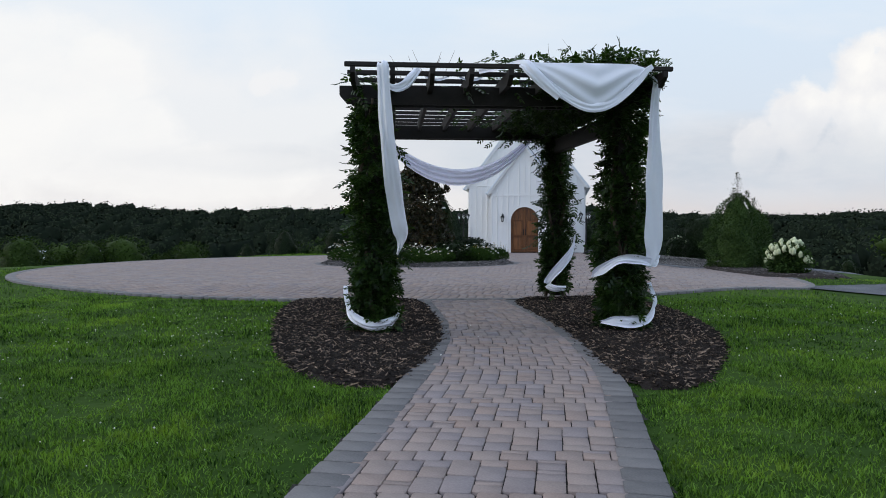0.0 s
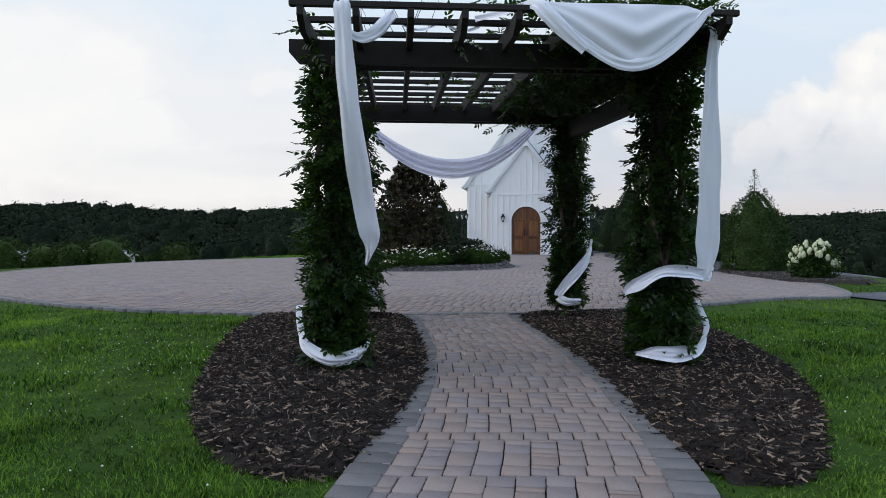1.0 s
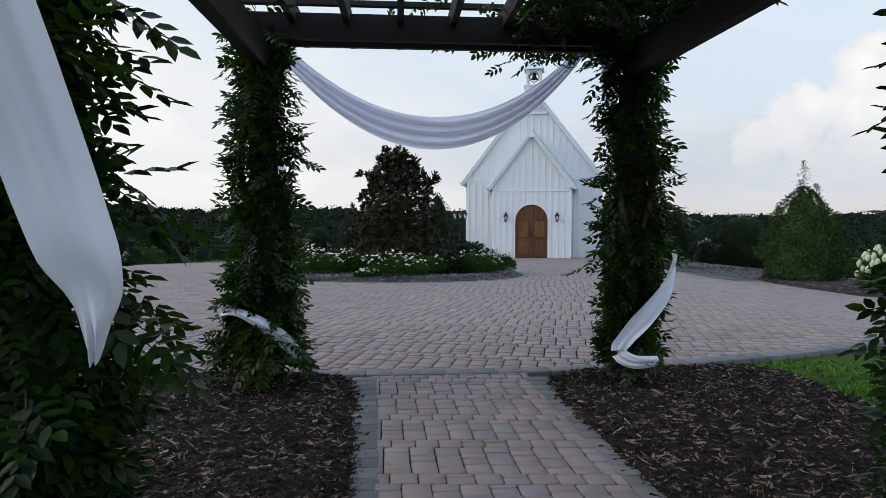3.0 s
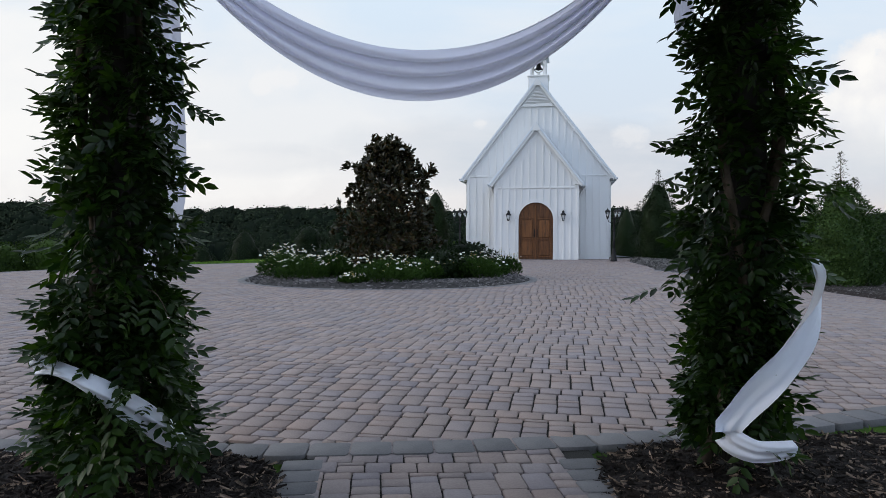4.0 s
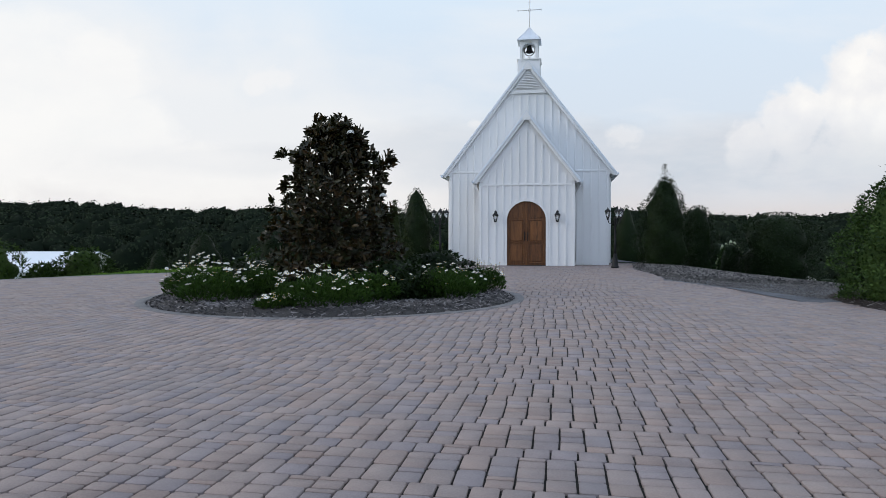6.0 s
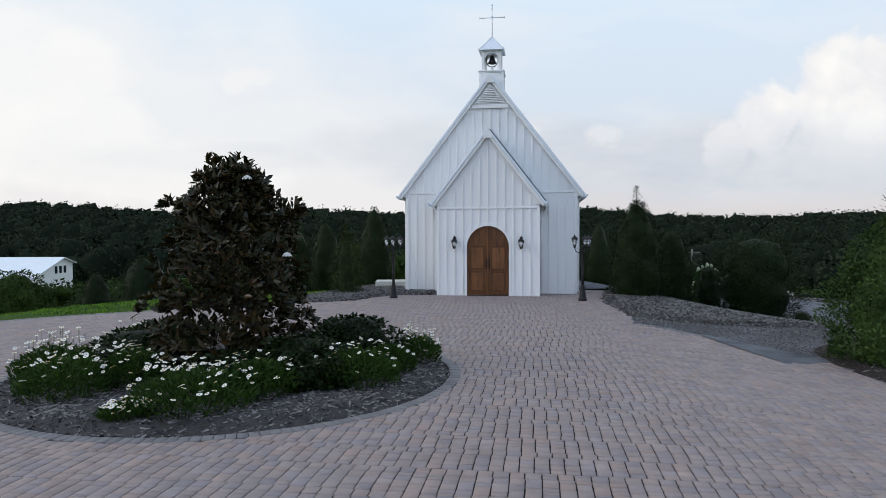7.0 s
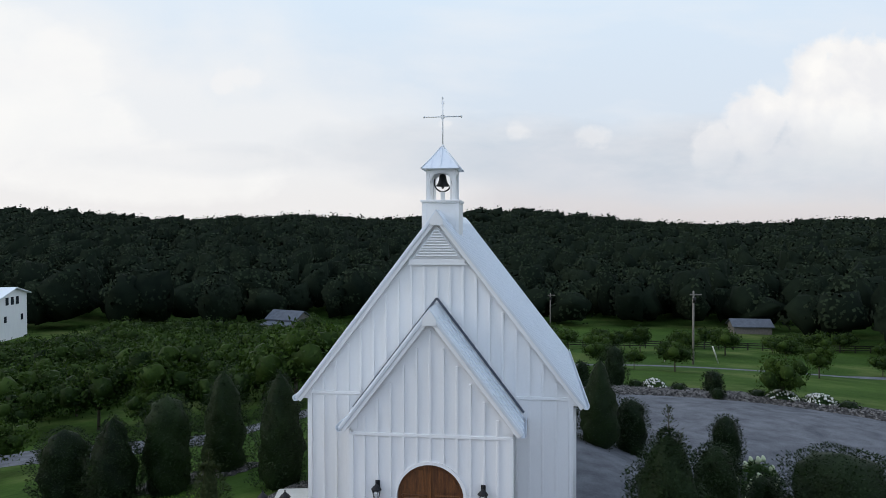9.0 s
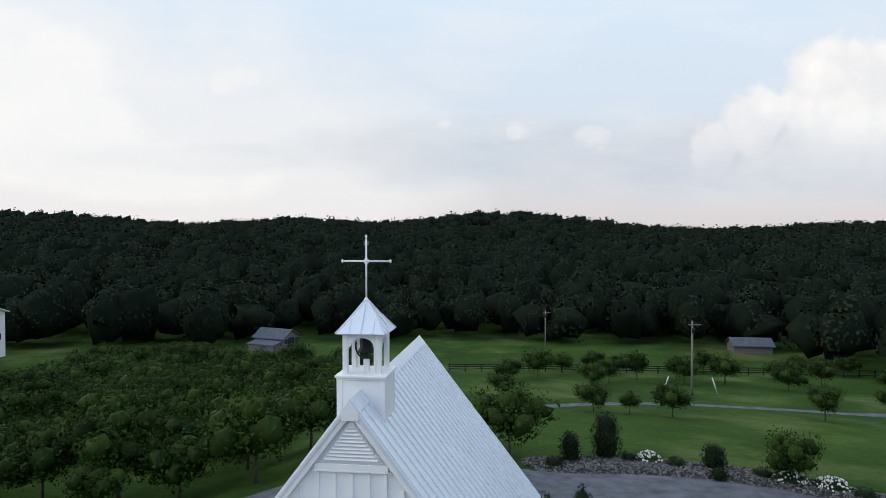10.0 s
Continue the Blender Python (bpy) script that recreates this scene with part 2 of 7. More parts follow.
M_CLOTH = surface("white_sheer_cloth", (0.85, 0.87, 0.97), (0.91, 0.93, 1.0), 0.9, 2.0, 220.0, 0.08, 0.002, leaf=0.1, tint=(1.0, 1.0, 1.08))
M_SHEER = surface("backlit_sheer_cloth", (0.85, 0.86, 0.96), (0.91, 0.92, 1.0), 0.9, 2.0, 220.0, 0.08, 0.002, leaf=0.5, tint=(1.0, 1.0, 1.06))
M_VINE = surface("wisteria_leaf", (0.005, 0.018, 0.004), (0.032, 0.066, 0.011), 0.38, 1.5, 20.0, 0.0, island=0.3, leaf=0.34, gloss=0.35, tint=(1.7, 1.8, 0.6))
M_VINEWOOD = surface("vine_bark", (0.045, 0.032, 0.024), (0.115, 0.085, 0.062), 0.9, 12.0, 70.0, 0.5, 0.006)
M_MAGNOLIA = surface("magnolia_leaf", (0.008, 0.011, 0.005), (0.034, 0.033, 0.013), 0.36, 1.2, 15.0, 0.0, island=0.35, leaf=0.10, gloss=0.28, hues=[(0.8, 1.0, 0.9), (1.0, 1.0, 1.0), (1.0, 0.95, 0.8), (2.1, 1.05, 0.75), (1.0, 1.0, 0.9), (1.7, 0.95, 0.7)])
M_BARK = surface("tree_bark", (0.040, 0.032, 0.026), (0.120, 0.100, 0.080), 0.9, 8.0, 60.0, 0.6, 0.01)
M_HERB = surface("herb_leaf", (0.010, 0.026, 0.006), (0.050, 0.095, 0.022), 0.6, 2.0, 20.0, 0.0, island=0.3, leaf=0.25)
M_SHRUB = surface("boxleaf_shrub", (0.0038, 0.0100, 0.0030), (0.0165, 0.0320, 0.0085), 0.55, 2.0, 20.0, 0.0, island=0.3, leaf=0.15)
M_PETAL = surface("white_petal", (0.74, 0.74, 0.71), (0.83, 0.83, 0.80), 0.7, 8.0, 60.0, 0.0, leaf=0.2, tint=(1, 1, 1))
M_YELLOW = surface("daisy_centre", (0.45, 0.26, 0.02), (0.62, 0.40, 0.05), 0.8, 20.0, 90.0, 0.3, 0.002)
M_CREAM = surface("hydrangea_bloom", (0.36, 0.43, 0.22), (0.66, 0.68, 0.50), 0.8, 8.0, 55.0, 0.6, 0.02, island=0.4)
M_CEDAR = surface("cedar_spray", (0.013, 0.033, 0.010), (0.056, 0.098, 0.024), 0.65, 1.2, 14.0, 0.0, island=0.35, leaf=0.12)
M_CEDAR_PALE = surface("young_cedar_spray", (0.013, 0.022, 0.007), (0.046, 0.060, 0.020), 0.65, 1.2, 14.0, 0.0, island=0.35, leaf=0.15)
M_ORCHARD = surface("orchard_leaf", (0.006, 0.016, 0.004), (0.042, 0.074, 0.013), 0.6, 0.6, 8.0, 0.0, island=0.3, leaf=0.15, vary=0.15, gloss=0.08)
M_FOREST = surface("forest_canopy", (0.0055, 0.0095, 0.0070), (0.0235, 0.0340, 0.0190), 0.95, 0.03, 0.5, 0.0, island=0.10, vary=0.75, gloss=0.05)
# darker copy of the canopy green: shade inside the crowns, put into colour
M_CROWN_SHADE = surface("forest_shade", (0.0045, 0.0080, 0.0058), (0.0150, 0.0225, 0.0130), 0.95, 0.05, 0.6, 0.0, gloss=0.03)
M_POLE = surface("weathered_pole", (0.13, 0.115, 0.10), (0.27, 0.25, 0.225), 0.9, 3.0, 40.0, 0.3, 0.005)
M_OLDMETAL = surface("dull_old_roofing", (0.055, 0.065, 0.085), (0.115, 0.130, 0.160), 0.7, 1.2, 20.0, 0.1, 0.003, gloss=0.15)
M_GUARD = surface("pale_guy_guard", (0.50, 0.50, 0.47), (0.66, 0.66, 0.62), 0.6, 3.0, 30.0, 0.1, 0.003)
M_GREYWOOD = surface("grey_barn_board", (0.085, 0.078, 0.072), (0.205, 0.190, 0.175), 0.9, 2.0, 30.0, 0.4, 0.01, stretch=(5, 5, 0.6))
M_GLASSDARK = surface("dark_window_pane", (0.020, 0.024, 0.030), (0.035, 0.040, 0.048), 0.12, 3.0, 30.0, 0.0)
M_BROWNDOOR = surface("brown_barn_door", (0.110, 0.055, 0.028), (0.190, 0.100, 0.050), 0.6, 3.0, 30.0, 0.2, 0.005)


# ---- mesh helpers ----
rng = np.random.default_rng(7)


def mesh_np(name, V, groups, smooth=False):
    """A mesh from vertex rows and face arrays of a constant number of corners each."""
    V = np.ascontiguousarray(V, dtype=np.float32)
    groups = [np.asarray(g, dtype=np.int32) for g in groups if len(g)]
    me = bpy.data.meshes.new(name)
    me.vertices.add(len(V))
    me.vertices.foreach_set("co", V.ravel())
    loops = np.concatenate([g.ravel() for g in groups])
    sizes = np.concatenate([np.full(len(g), g.shape[1], dtype=np.int32) for g in groups])
    starts = np.concatenate([[0], np.cumsum(sizes)[:-1]]).astype(np.int32)
    me.loops.add(len(loops))
    me.loops.foreach_set("vertex_index", loops)
    me.polygons.add(len(sizes))
    me.polygons.foreach_set("loop_start", starts)
    if smooth:
        me.polygons.foreach_set("use_smooth", np.ones(len(sizes), dtype=bool))
    me.update(calc_edges=True)
    me.validate()
    return me


class Geo:
    """Collects simple solids into one mesh."""

    def __init__(self):
        self.v, self.f, self.s = [], [], []

    def add(self, verts, faces, m=None, smooth=False):
        n = len(self.v)
        self.v += [tuple(m @ Vector(p)) for p in verts] if m is not None else [tuple(p) for p in verts]
        self.f += [tuple(i + n for i in f) for f in faces]
        self.s += [smooth] * len(faces)
        return self

    def box(self, x, y, z, sx, sy, sz, m=None, bevel=0.0):
        """A box centred at x, y, z; bevel cuts its long edges."""
        hx, hy, hz = sx / 2, sy / 2, sz / 2
        if not bevel:
            v = [(x + a * hx, y + b * hy, z + c * hz) for a in (-1, 1) for b in (-1, 1) for c in (-1, 1)]
            f = [(0, 1, 3, 2), (4, 6, 7, 5), (0, 4, 5, 1), (2, 3, 7, 6), (0, 2, 6, 4), (1, 5, 7, 3)]
            return self.add(v, f, m)
        b = bevel
        ring = [(-hx + b, -hy), (hx - b, -hy), (hx, -hy + b), (hx, hy - b), (hx - b, hy), (-hx + b, hy), (-hx, hy - b), (-hx, -hy + b)]
        v, f = [], []
        for zz, k in ((-hz, 1), (-hz + b, 0), (hz - b, 0), (hz, 1)):
            for px, py in ring:
                s = 1 - k * b / max(hx, 1e-6)
                t = 1 - k * b / max(hy, 1e-6)
                v.append((x + px * s, y + py * t, z + zz))
        for r in range(3):
            for i in range(8):
                j = (i + 1) % 8
                f.append((r * 8 + i, r * 8 + j, r * 8 + 8 + j, r * 8 + 8 + i))
        f += [tuple(range(7, -1, -1)), tuple(range(24, 32))]
        return self.add(v, f, m)

    def beam(self, p, q, w, h, up=(0, 0, 1), bevel=0.0):
        """A squared timber from p to q, w wide and h high."""
        p, q = Vector(p), Vector(q)
        y = (q - p).normalized()
        x = y.cross(Vector(up)).normalized()
        z = x.cross(y)
        m = Matrix((x, y, z)).transposed().to_4x4()
        m.translation = (p + q) / 2
        return self.box(0, 0, 0, w, (q - p).length, h, m, bevel)

    def prism(self, outline, y0, y1, m=None):
        """An outline in x, z drawn out from y0 to y1."""
        n = len(outline)
        v = [(x, y0, z) for x, z in outline] + [(x, y1, z) for x, z in outline]
        f = [(i, (i + 1) % n, n + (i + 1) % n, n + i) for i in range(n)] + [tuple(range(n - 1, -1, -1)), tuple(range(n, 2 * n))]
        return self.add(v, f, m)

    def lathe(self, profile, n=16, at=(0, 0, 0), m=None):
        """A turned solid: rows of radius, height."""
        v, f = [], []
        for r, z in profile:
            for i in range(n):
                a = 2 * math.pi * i / n
                v.append((at[0] + r * math.cos(a), at[1] + r * math.sin(a), at[2] + z))
        for k in range(len(profile) - 1):
            for i in range(n):
                j = (i + 1) % n
                f.append((k * n + i, k * n + j, k * n + n + j, k * n + n + i))
        f += [tuple(range(n - 1, -1, -1)), tuple(range((len(profile) - 1) * n, len(profile) * n))]
        return self.add(v, f, m, True)

    def tube(self, pts, radii, n=7, m=None):
        """A round rod along points."""
        pts = [Vector(p) for p in pts]
        if isinstance(radii, (int, float)):
            radii = [radii] * len(pts)
        v, f = [], []
        side = None
        for k, p in enumerate(pts):
            d = (pts[min(k + 1, len(pts) - 1)] - pts[max(k - 1, 0)]).normalized()
            if side is None:
                side = d.orthogonal().normalized()
            side = (side - d * side.dot(d)).normalized()
            other = d.cross(side)
            for i in range(n):
                a = 2 * math.pi * i / n
                v.append(p + (side * math.cos(a) + other * math.sin(a)) * radii[k])
        for k in range(len(pts) - 1):
            for i in range(n):
                j = (i + 1) % n
                f.append((k * n + i, k * n + j, k * n + n + j, k * n + n + i))
        f += [tuple(range(n - 1, -1, -1)), tuple(range((len(pts) - 1) * n, len(pts) * n))]
        return self.add(v, f, m, True)

    def mesh(self, name):
        me = bpy.data.meshes.new(name)
        me.from_pydata(self.v, [], self.f)
        me.polygons.foreach_set("use_smooth", self.s)
        me.update()
        return me


def thing(name, label, category, at=(0, 0, 0), turn=0.0, group="", kind=""):
    """An Empty at a thing's base, which parents its parts."""
    ob = new(name)
    ob.matrix_world = pose(*at, 0, 0, turn)
    return tagged(ob, label, category, group, kind)


def part(name, g, material, parent=None, label="", m=None):
    """One mesh object of a Geo, or of a mesh, under a thing or a part."""
    me = g.mesh(name) if isinstance(g, Geo) else g
    if material is not None and not me.materials:
        me.materials.append(material)
    ob = new(name, me)
    if parent is not None:
        ob.parent = parent
    if m is not None:
        ob.matrix_basis = m
    if label:
        ob["label"] = label
    return ob


def scatter(tv, tf, at, rot=None, scale=None):
    """Copies of a small template joined into one: vertex rows and face rows."""
    tv, tf = np.asarray(tv, dtype=float), np.asarray(tf)
    n = len(at)
    v = np.broadcast_to(tv, (n, *tv.shape))
    if scale is not None:
        s = np.asarray(scale, dtype=float)
        v = v * (s[:, None, None] if s.ndim == 1 else s[:, None, :])
    if rot is not None:
        v = np.einsum("nij,nkj->nki", rot, v)
    v = v + np.asarray(at)[:, None, :]
    f = tf[None] + (np.arange(n) * len(tv))[:, None, None]
    return v.reshape(-1, 3), f.reshape(-1, tf.shape[1])


def frames(d, up):
    """Rotations whose y goes along d and whose z leans towards up."""
    d = d / np.linalg.norm(d, axis=1, keepdims=True)
    x = np.cross(d, up)
    x /= np.linalg.norm(x, axis=1, keepdims=True) + 1e-9
    z = np.cross(x, d)
    return np.stack([x, d, z], axis=2)


def spins(n, tilt=0.25):
    """Random turns about z with a little tilt."""
    a = rng.uniform(0, 2 * np.pi, n)
    d = np.stack([np.cos(a), np.sin(a), rng.normal(0, tilt, n)], 1)
    u = np.stack([rng.normal(0, tilt, n), rng.normal(0, tilt, n), np.ones(n)], 1)
    return frames(d, u)


LEAF_V = np.array([(0, 0, 0), (0.2, 0.3, 0.05), (0.17, 0.68, 0.03), (0, 1, -0.08), (-0.17, 0.68, 0.03), (-0.2, 0.3, 0.05)])
LEAF_F = np.array([(0, 1, 2, 3), (0, 3, 4, 5)])
# a plainer leaf for plants far off
TUFT_V, TUFT_F = np.array([(0, 0, 0), (0.24, 0.45, 0.04), (0, 1, -0.08), (-0.24, 0.45, 0.04)]), np.array([(0, 1, 2, 3)])


def inside_polygon(x, y, poly):
    x, y = np.asarray(x, dtype=float), np.asarray(y, dtype=float)
    hit = np.zeros(x.shape, dtype=bool)
    for (ax, ay), (bx, by) in zip(poly, poly[1:] + poly[:1]):
        cross = (ay > y) != (by > y)
        hit ^= cross & (x < (bx - ax) * (y - ay) / (by - ay + 1e-12) + ax)
    return hit


def edge_distance(x, y, poly):
    x, y = np.asarray(x, dtype=float), np.asarray(y, dtype=float)
    best = np.full(x.shape, 1e9)
    for (ax, ay), (bx, by) in zip(poly, poly[1:] + poly[:1]):
        ex, ey = bx - ax, by - ay
        t = np.clip(((x - ax) * ex + (y - ay) * ey) / (ex * ex + ey * ey + 1e-12), 0, 1)
        best = np.minimum(best, np.hypot(x - ax - t * ex, y - ay - t * ey))
    return best


def rounded(poly, rounds=3):
    """Cuts the corners of a closed outline until it is smooth."""
    for _ in range(rounds):
        out = []
        for (ax, ay), (bx, by) in zip(poly, poly[1:] + poly[:1]):
            out += [(ax * 0.75 + bx * 0.25, ay * 0.75 + by * 0.25), (ax * 0.25 + bx * 0.75, ay * 0.25 + by * 0.75)]
        poly = out
    return poly


# ---- the plan ----
PLAZA_C, PLAZA_R = (-0.75, 20.75), 10.9
BED_C, BED_R = (-0.86, 22.03), 3.40
APPROACH = [(-4.0, 30.5), (-1.6, 32.5), (-0.2, 33.0), (0.5, 34.2), (1.0, 34.75), (2.4, 34.9), (5.5, 34.9), (7.9, 36.7), (8.9, 36.3),
            (8.1, 34.0), (7.65, 32.5), (7.55, 29.3), (7.0, 27.0)]
CHAPEL_AT, CHAPEL_TURN = (4.27, 34.42), -10.4
PATH_Y = np.array([-3.0, -1.0, 1.0, 2.43, 3.1, 4.2, 5.0, 6.1, 7.4, 8.6, 9.9])
PATH_L = np.array([-1.75, -1.30, -0.86, -0.59, -0.485, -0.33, -0.21, -0.11, -0.12, -0.24, -0.38])
PATH_R = np.array([-0.10, 0.22, 0.58, 0.86, 0.99, 1.20, 1.29, 1.33, 1.30, 1.21, 1.09])


def path_l(y):
    return np.interp(y, PATH_Y, PATH_L)


def path_r(y):
    return np.interp(y, PATH_Y, PATH_R)


def in_plaza(x, y, grow=0.0):
    r = np.hypot(np.asarray(x) - PLAZA_C[0], np.asarray(y) - PLAZA_C[1])
    return (r < PLAZA_R + grow) | inside_polygon(x, y, APPROACH)


def smooth01(t):
    t = np.clip(t, 0, 1)
    return t * t * (3 - 2 * t)


def ground_z(x, y):
    """Height of the land: a level hilltop, slopes round it, a valley and wooded hills beyond."""
    x, y = np.asarray(x, dtype=float), np.asarray(y, dtype=float)
    z = -0.065 * smooth01((12.5 - y) / 3.0)
    # the forecourt leans gently down to the drive on its east side
    z = z - 0.30 * smooth01((x - 4.5) / 5.0) * (1 - smooth01((y - 24.0) / 10.0))
    # distance outside the levelled hilltop, which runs from the lawn to the chapel
    back = np.interp(x, [-6, -2, 1.5, 4, 9, 13], [33.5, 36, 40, 44, 42, 36])
    ty = np.clip(y, -8.0, 44.0)
    mid = np.interp(ty, [-8, 20, 34, 44], [0.0, -1.2, 2.0, 5.0])
    dx = np.maximum(np.abs(x - mid) - np.interp(ty, [-8, 8, 20, 30, 44], [14.0, 13.5, 12.2, 10.0, 6.0]), 0)
    dy = np.maximum(y - back, 0) + np.maximum(-8.0 - y, 0)
    d = np.hypot(dx, dy)
    left = smooth01((4.0 - x) / 14.0)
    fall = np.interp(d, [0, 4, 10, 20, 40, 75, 110, 150], [0, 0.2, 0.85, 1.8, 4.3, 9.7, 12.7, 13.8])
    steep = np.interp(d, [0, 4, 10, 20, 40, 75, 110, 150], [0, 0.35, 1.5, 3.3, 6.3, 9.6, 12.0, 13.8])
    z = z - (fall * (1 - left) + steep * left)
    z = z - 0.85 * smooth01((x - 8.6) / 6.0) * smooth01((y - 26.0) / 9.0) * (1 - smooth01((y - 42.0) / 12.0))
    far = np.hypot(x, y - 30)
    z = z + np.interp(far, [0, 170, 260, 420, 640, 900, 1600], [0, 0, 5.0, 14.0, 24.0, 27.0, 20.0])
    roll = np.sin(x * 0.0121 + 0.6) * np.sin(y * 0.0093 + 1.0) + 0.6 * np.sin(x * 0.027 + 2.0 + y * 0.004)
    z = z + roll * np.interp(far, [60, 170, 400, 800], [0, 0.5, 4.0, 6.0])
    z = z - 9.0 * smooth01((x - 120) / 260) * smooth01((far - 150) / 200)
    return z


# ---- ground ----
def graded(limits, steps):
    out = [limits[0]]
    for a, b, s in zip(limits, limits[1:], steps):
        n = max(1, int(round((b - a) / s)))
        out += list(a + (b - a) * (np.arange(n) + 1) / n)
    return np.array(out)


def grid_mesh(name, xs, ys, zf, keep=None, smooth=True):
    X, Y = np.meshgrid(xs, ys)
    V = np.stack([X, Y, zf(X, Y)], 2).reshape(-1, 3)
    i = np.arange((len(ys) - 1) * len(xs)).reshape(len(ys) - 1, len(xs))[:, :-1].ravel()
    F = np.stack([i, i + 1, i + 1 + len(xs), i + len(xs)], 1)
    if keep is not None:
        F = F[keep(V[F].mean(1)[:, 0], V[F].mean(1)[:, 1])]
        used = np.unique(F)
        back = np.zeros(len(V), dtype=int)
        back[used] = np.arange(len(used))
        V, F = V[used], back[F]
    return mesh_np(name, V, [F], smooth)


xs = graded([-2200, -600, -200, -60, -20, 20, 60, 200, 600, 2200], [200, 25, 6, 2, 0.5, 2, 6, 25, 200])
ys = graded([-800, -100, -12, 45, 120, 260, 800, 2400], [100, 8, 0.5, 2, 5, 20, 150])
tagged(part("ground", grid_mesh("ground", xs, ys, lambda x, y: ground_z(x, y) - 0.035), M_FIELD),
       "rolling green grassland falling away from a level hilltop", "ground", kind="structure")


# ---- chapel ----
def chapel():
    ch = thing("chapel", "small white board-and-batten chapel with steep metal roof and belfry", "chapel", (*CHAPEL_AT, 0), CHAPEL_TURN)
    SL = 1.30                                  # rise of the roofs for each metre
    PW, PE = 1.768, 3.02                       # porch: half width, wall height
    NW, NE, N0, N1 = 3.079, 3.62, 1.12, 8.1    # nave: half width, wall height, front and rear
    DW, DS = 0.721, 1.68                       # door opening: half width, spring of its arch

    def arch(r, top, n=20):
        return [(r * math.cos(math.pi * i / n), top + r * math.sin(math.pi * i / n)) for i in range(n + 1)]

    # porch front with its arched opening through it
    g = Geo()
    t = 0.16
    inner = arch(DW, DS)
    g.prism([(-PW, 0), (-DW, 0)] + inner[::-1] + [(DW, 0), (PW, 0), (PW, PE + 0.27), (0, PE + PW * SL + 0.27), (-PW, PE + 0.27)], 0, t)
    wall = part("porch_front_wall", g, M_SIDING, ch)
    for s in (-1, 1):
        g = Geo().box(s * (PW - 0.08), (t + N0) / 2, PE / 2, 0.16, N0 - t - 0.002, PE)
        part("porch_side_wall", g, M_SIDING, ch)
    # battens on the porch front
    for i in range(-6, 7):
        x = i * 0.288
        if abs(x) > PW - 0.08:
            continue
        lo = 0.02
        if abs(x) < DW + 0.075:
            lo = DS + math.sqrt(max(0, (DW + 0.075) ** 2 - x * x)) + 0.015
        part("batten", Geo().box(x, -0.018, (lo + PE - 0.04) / 2, 0.052, 0.038, PE - 0.04 - lo, None, 0.004), M_TRIM, wall)
        hi = PE + (PW - abs(x)) * SL - 0.04
        if hi - PE > 0.15:
            part("batten", Geo().box(x, -0.018, (PE + 0.05 + hi) / 2, 0.052, 0.038, hi - PE - 0.05, None, 0.004), M_TRIM, wall)
    part("belt_board", Geo().box(0, -0.016, PE, 2 * PW - 0.1, 0.032, 0.07, None, 0.005), M_TRIM, wall)
    for s in (-1, 1):
        part("corner_board", Geo().box(s * (PW - 0.045), -0.016, PE / 2, 0.1, 0.032, PE, None, 0.005), M_TRIM, wall)
    # door surround
    g = Geo()
    ring = [(DW + 0.07, 0)] + arch(DW + 0.07, DS) + [(-DW - 0.07, 0)]
    hole = [(DW, 0)] + arch(DW, DS) + [(-DW, 0)]
    for k in range(len(ring) - 1):
        g.prism([ring[k], ring[k + 1], hole[k + 1], hole[k]], -0.035, 0.0)
    part("door_surround", g, M_TRIM, ch)
    # the two leaves
    for s in (-1, 1):
        leaf_out = [(s * 0.006, 0.015)] + [(s * DW * 0.99, 0.015)] + [(s * abs(x) * 0.99, z) for x, z in arch(DW, DS)[:11]]
        leaf_out[-1] = (s * 0.006, DS + DW * 0.99)
        g = Geo().prism(leaf_out if s > 0 else leaf_out[::-1], 0.06, 0.11)
        leaf = part("door_leaf", g, M_DOOR, ch, "stained knotty wood leaf of an arched door")
        for lo, hi in ((0.16, 0.78), (0.92, 1.66)):
            mid, h = (lo + hi) / 2, hi - lo
            part("raised_panel", Geo().box(s * 0.36, 0.05, mid, 0.44, 0.04, h, None, 0.016), M_DOOR, leaf)
            for dx in (-0.27, 0.27):
                part("panel_mould", Geo().box(s * 0.36 + dx, 0.052, mid, 0.03, 0.03, h + 0.1, None, 0.006), M_DOOR, leaf)
            for dz in (-h / 2 - 0.05, h / 2 + 0.05):
                part("panel_mould", Geo().box(s * 0.36, 0.052, mid + dz, 0.51, 0.03, 0.03, None, 0.006), M_DOOR, leaf)
        q = [(s * 0.14, 1.78)] + [(s * (0.08 + 0.53 * math.cos(a)), 1.78 + 0.5 * math.sin(a)) for a in np.linspace(0.05, 1.42, 9)]
        part("arched_panel", Geo().prism(q if s > 0 else q[::-1], 0.042, 0.06), M_DOOR, leaf)
        part("pull_handle", Geo().tube([(s * 0.06, 0.06, 0.98), (s * 0.06, 0.01, 1.0), (s * 0.06, 0.005, 1.1), (s * 0.06, 0.01, 1.2), (s * 0.06, 0.06, 1.22)], 0.012), M_IRON, leaf, "black iron pull")
        part("handle_plate", Geo().box(s * 0.06, 0.055, 1.1, 0.045, 0.012, 0.34, None, 0.004), M_IRON, leaf)
    part("astragal", Geo().box(0, 0.045, 1.2, 0.035, 0.03, 2.36, None, 0.006), M_DOOR, ch)
    part("threshold", Geo().box(0, 0.06, 0.012, 2 * DW, 0.2, 0.024), M_IRON, ch)
    # added dark sheet behind the leaves; its colour stands for the unlit inside
    part("dark_door_backing", Geo().box(0, 0.4, 1.25, 1.6, 0.02, 2.5), M_DARKWOOD, ch)

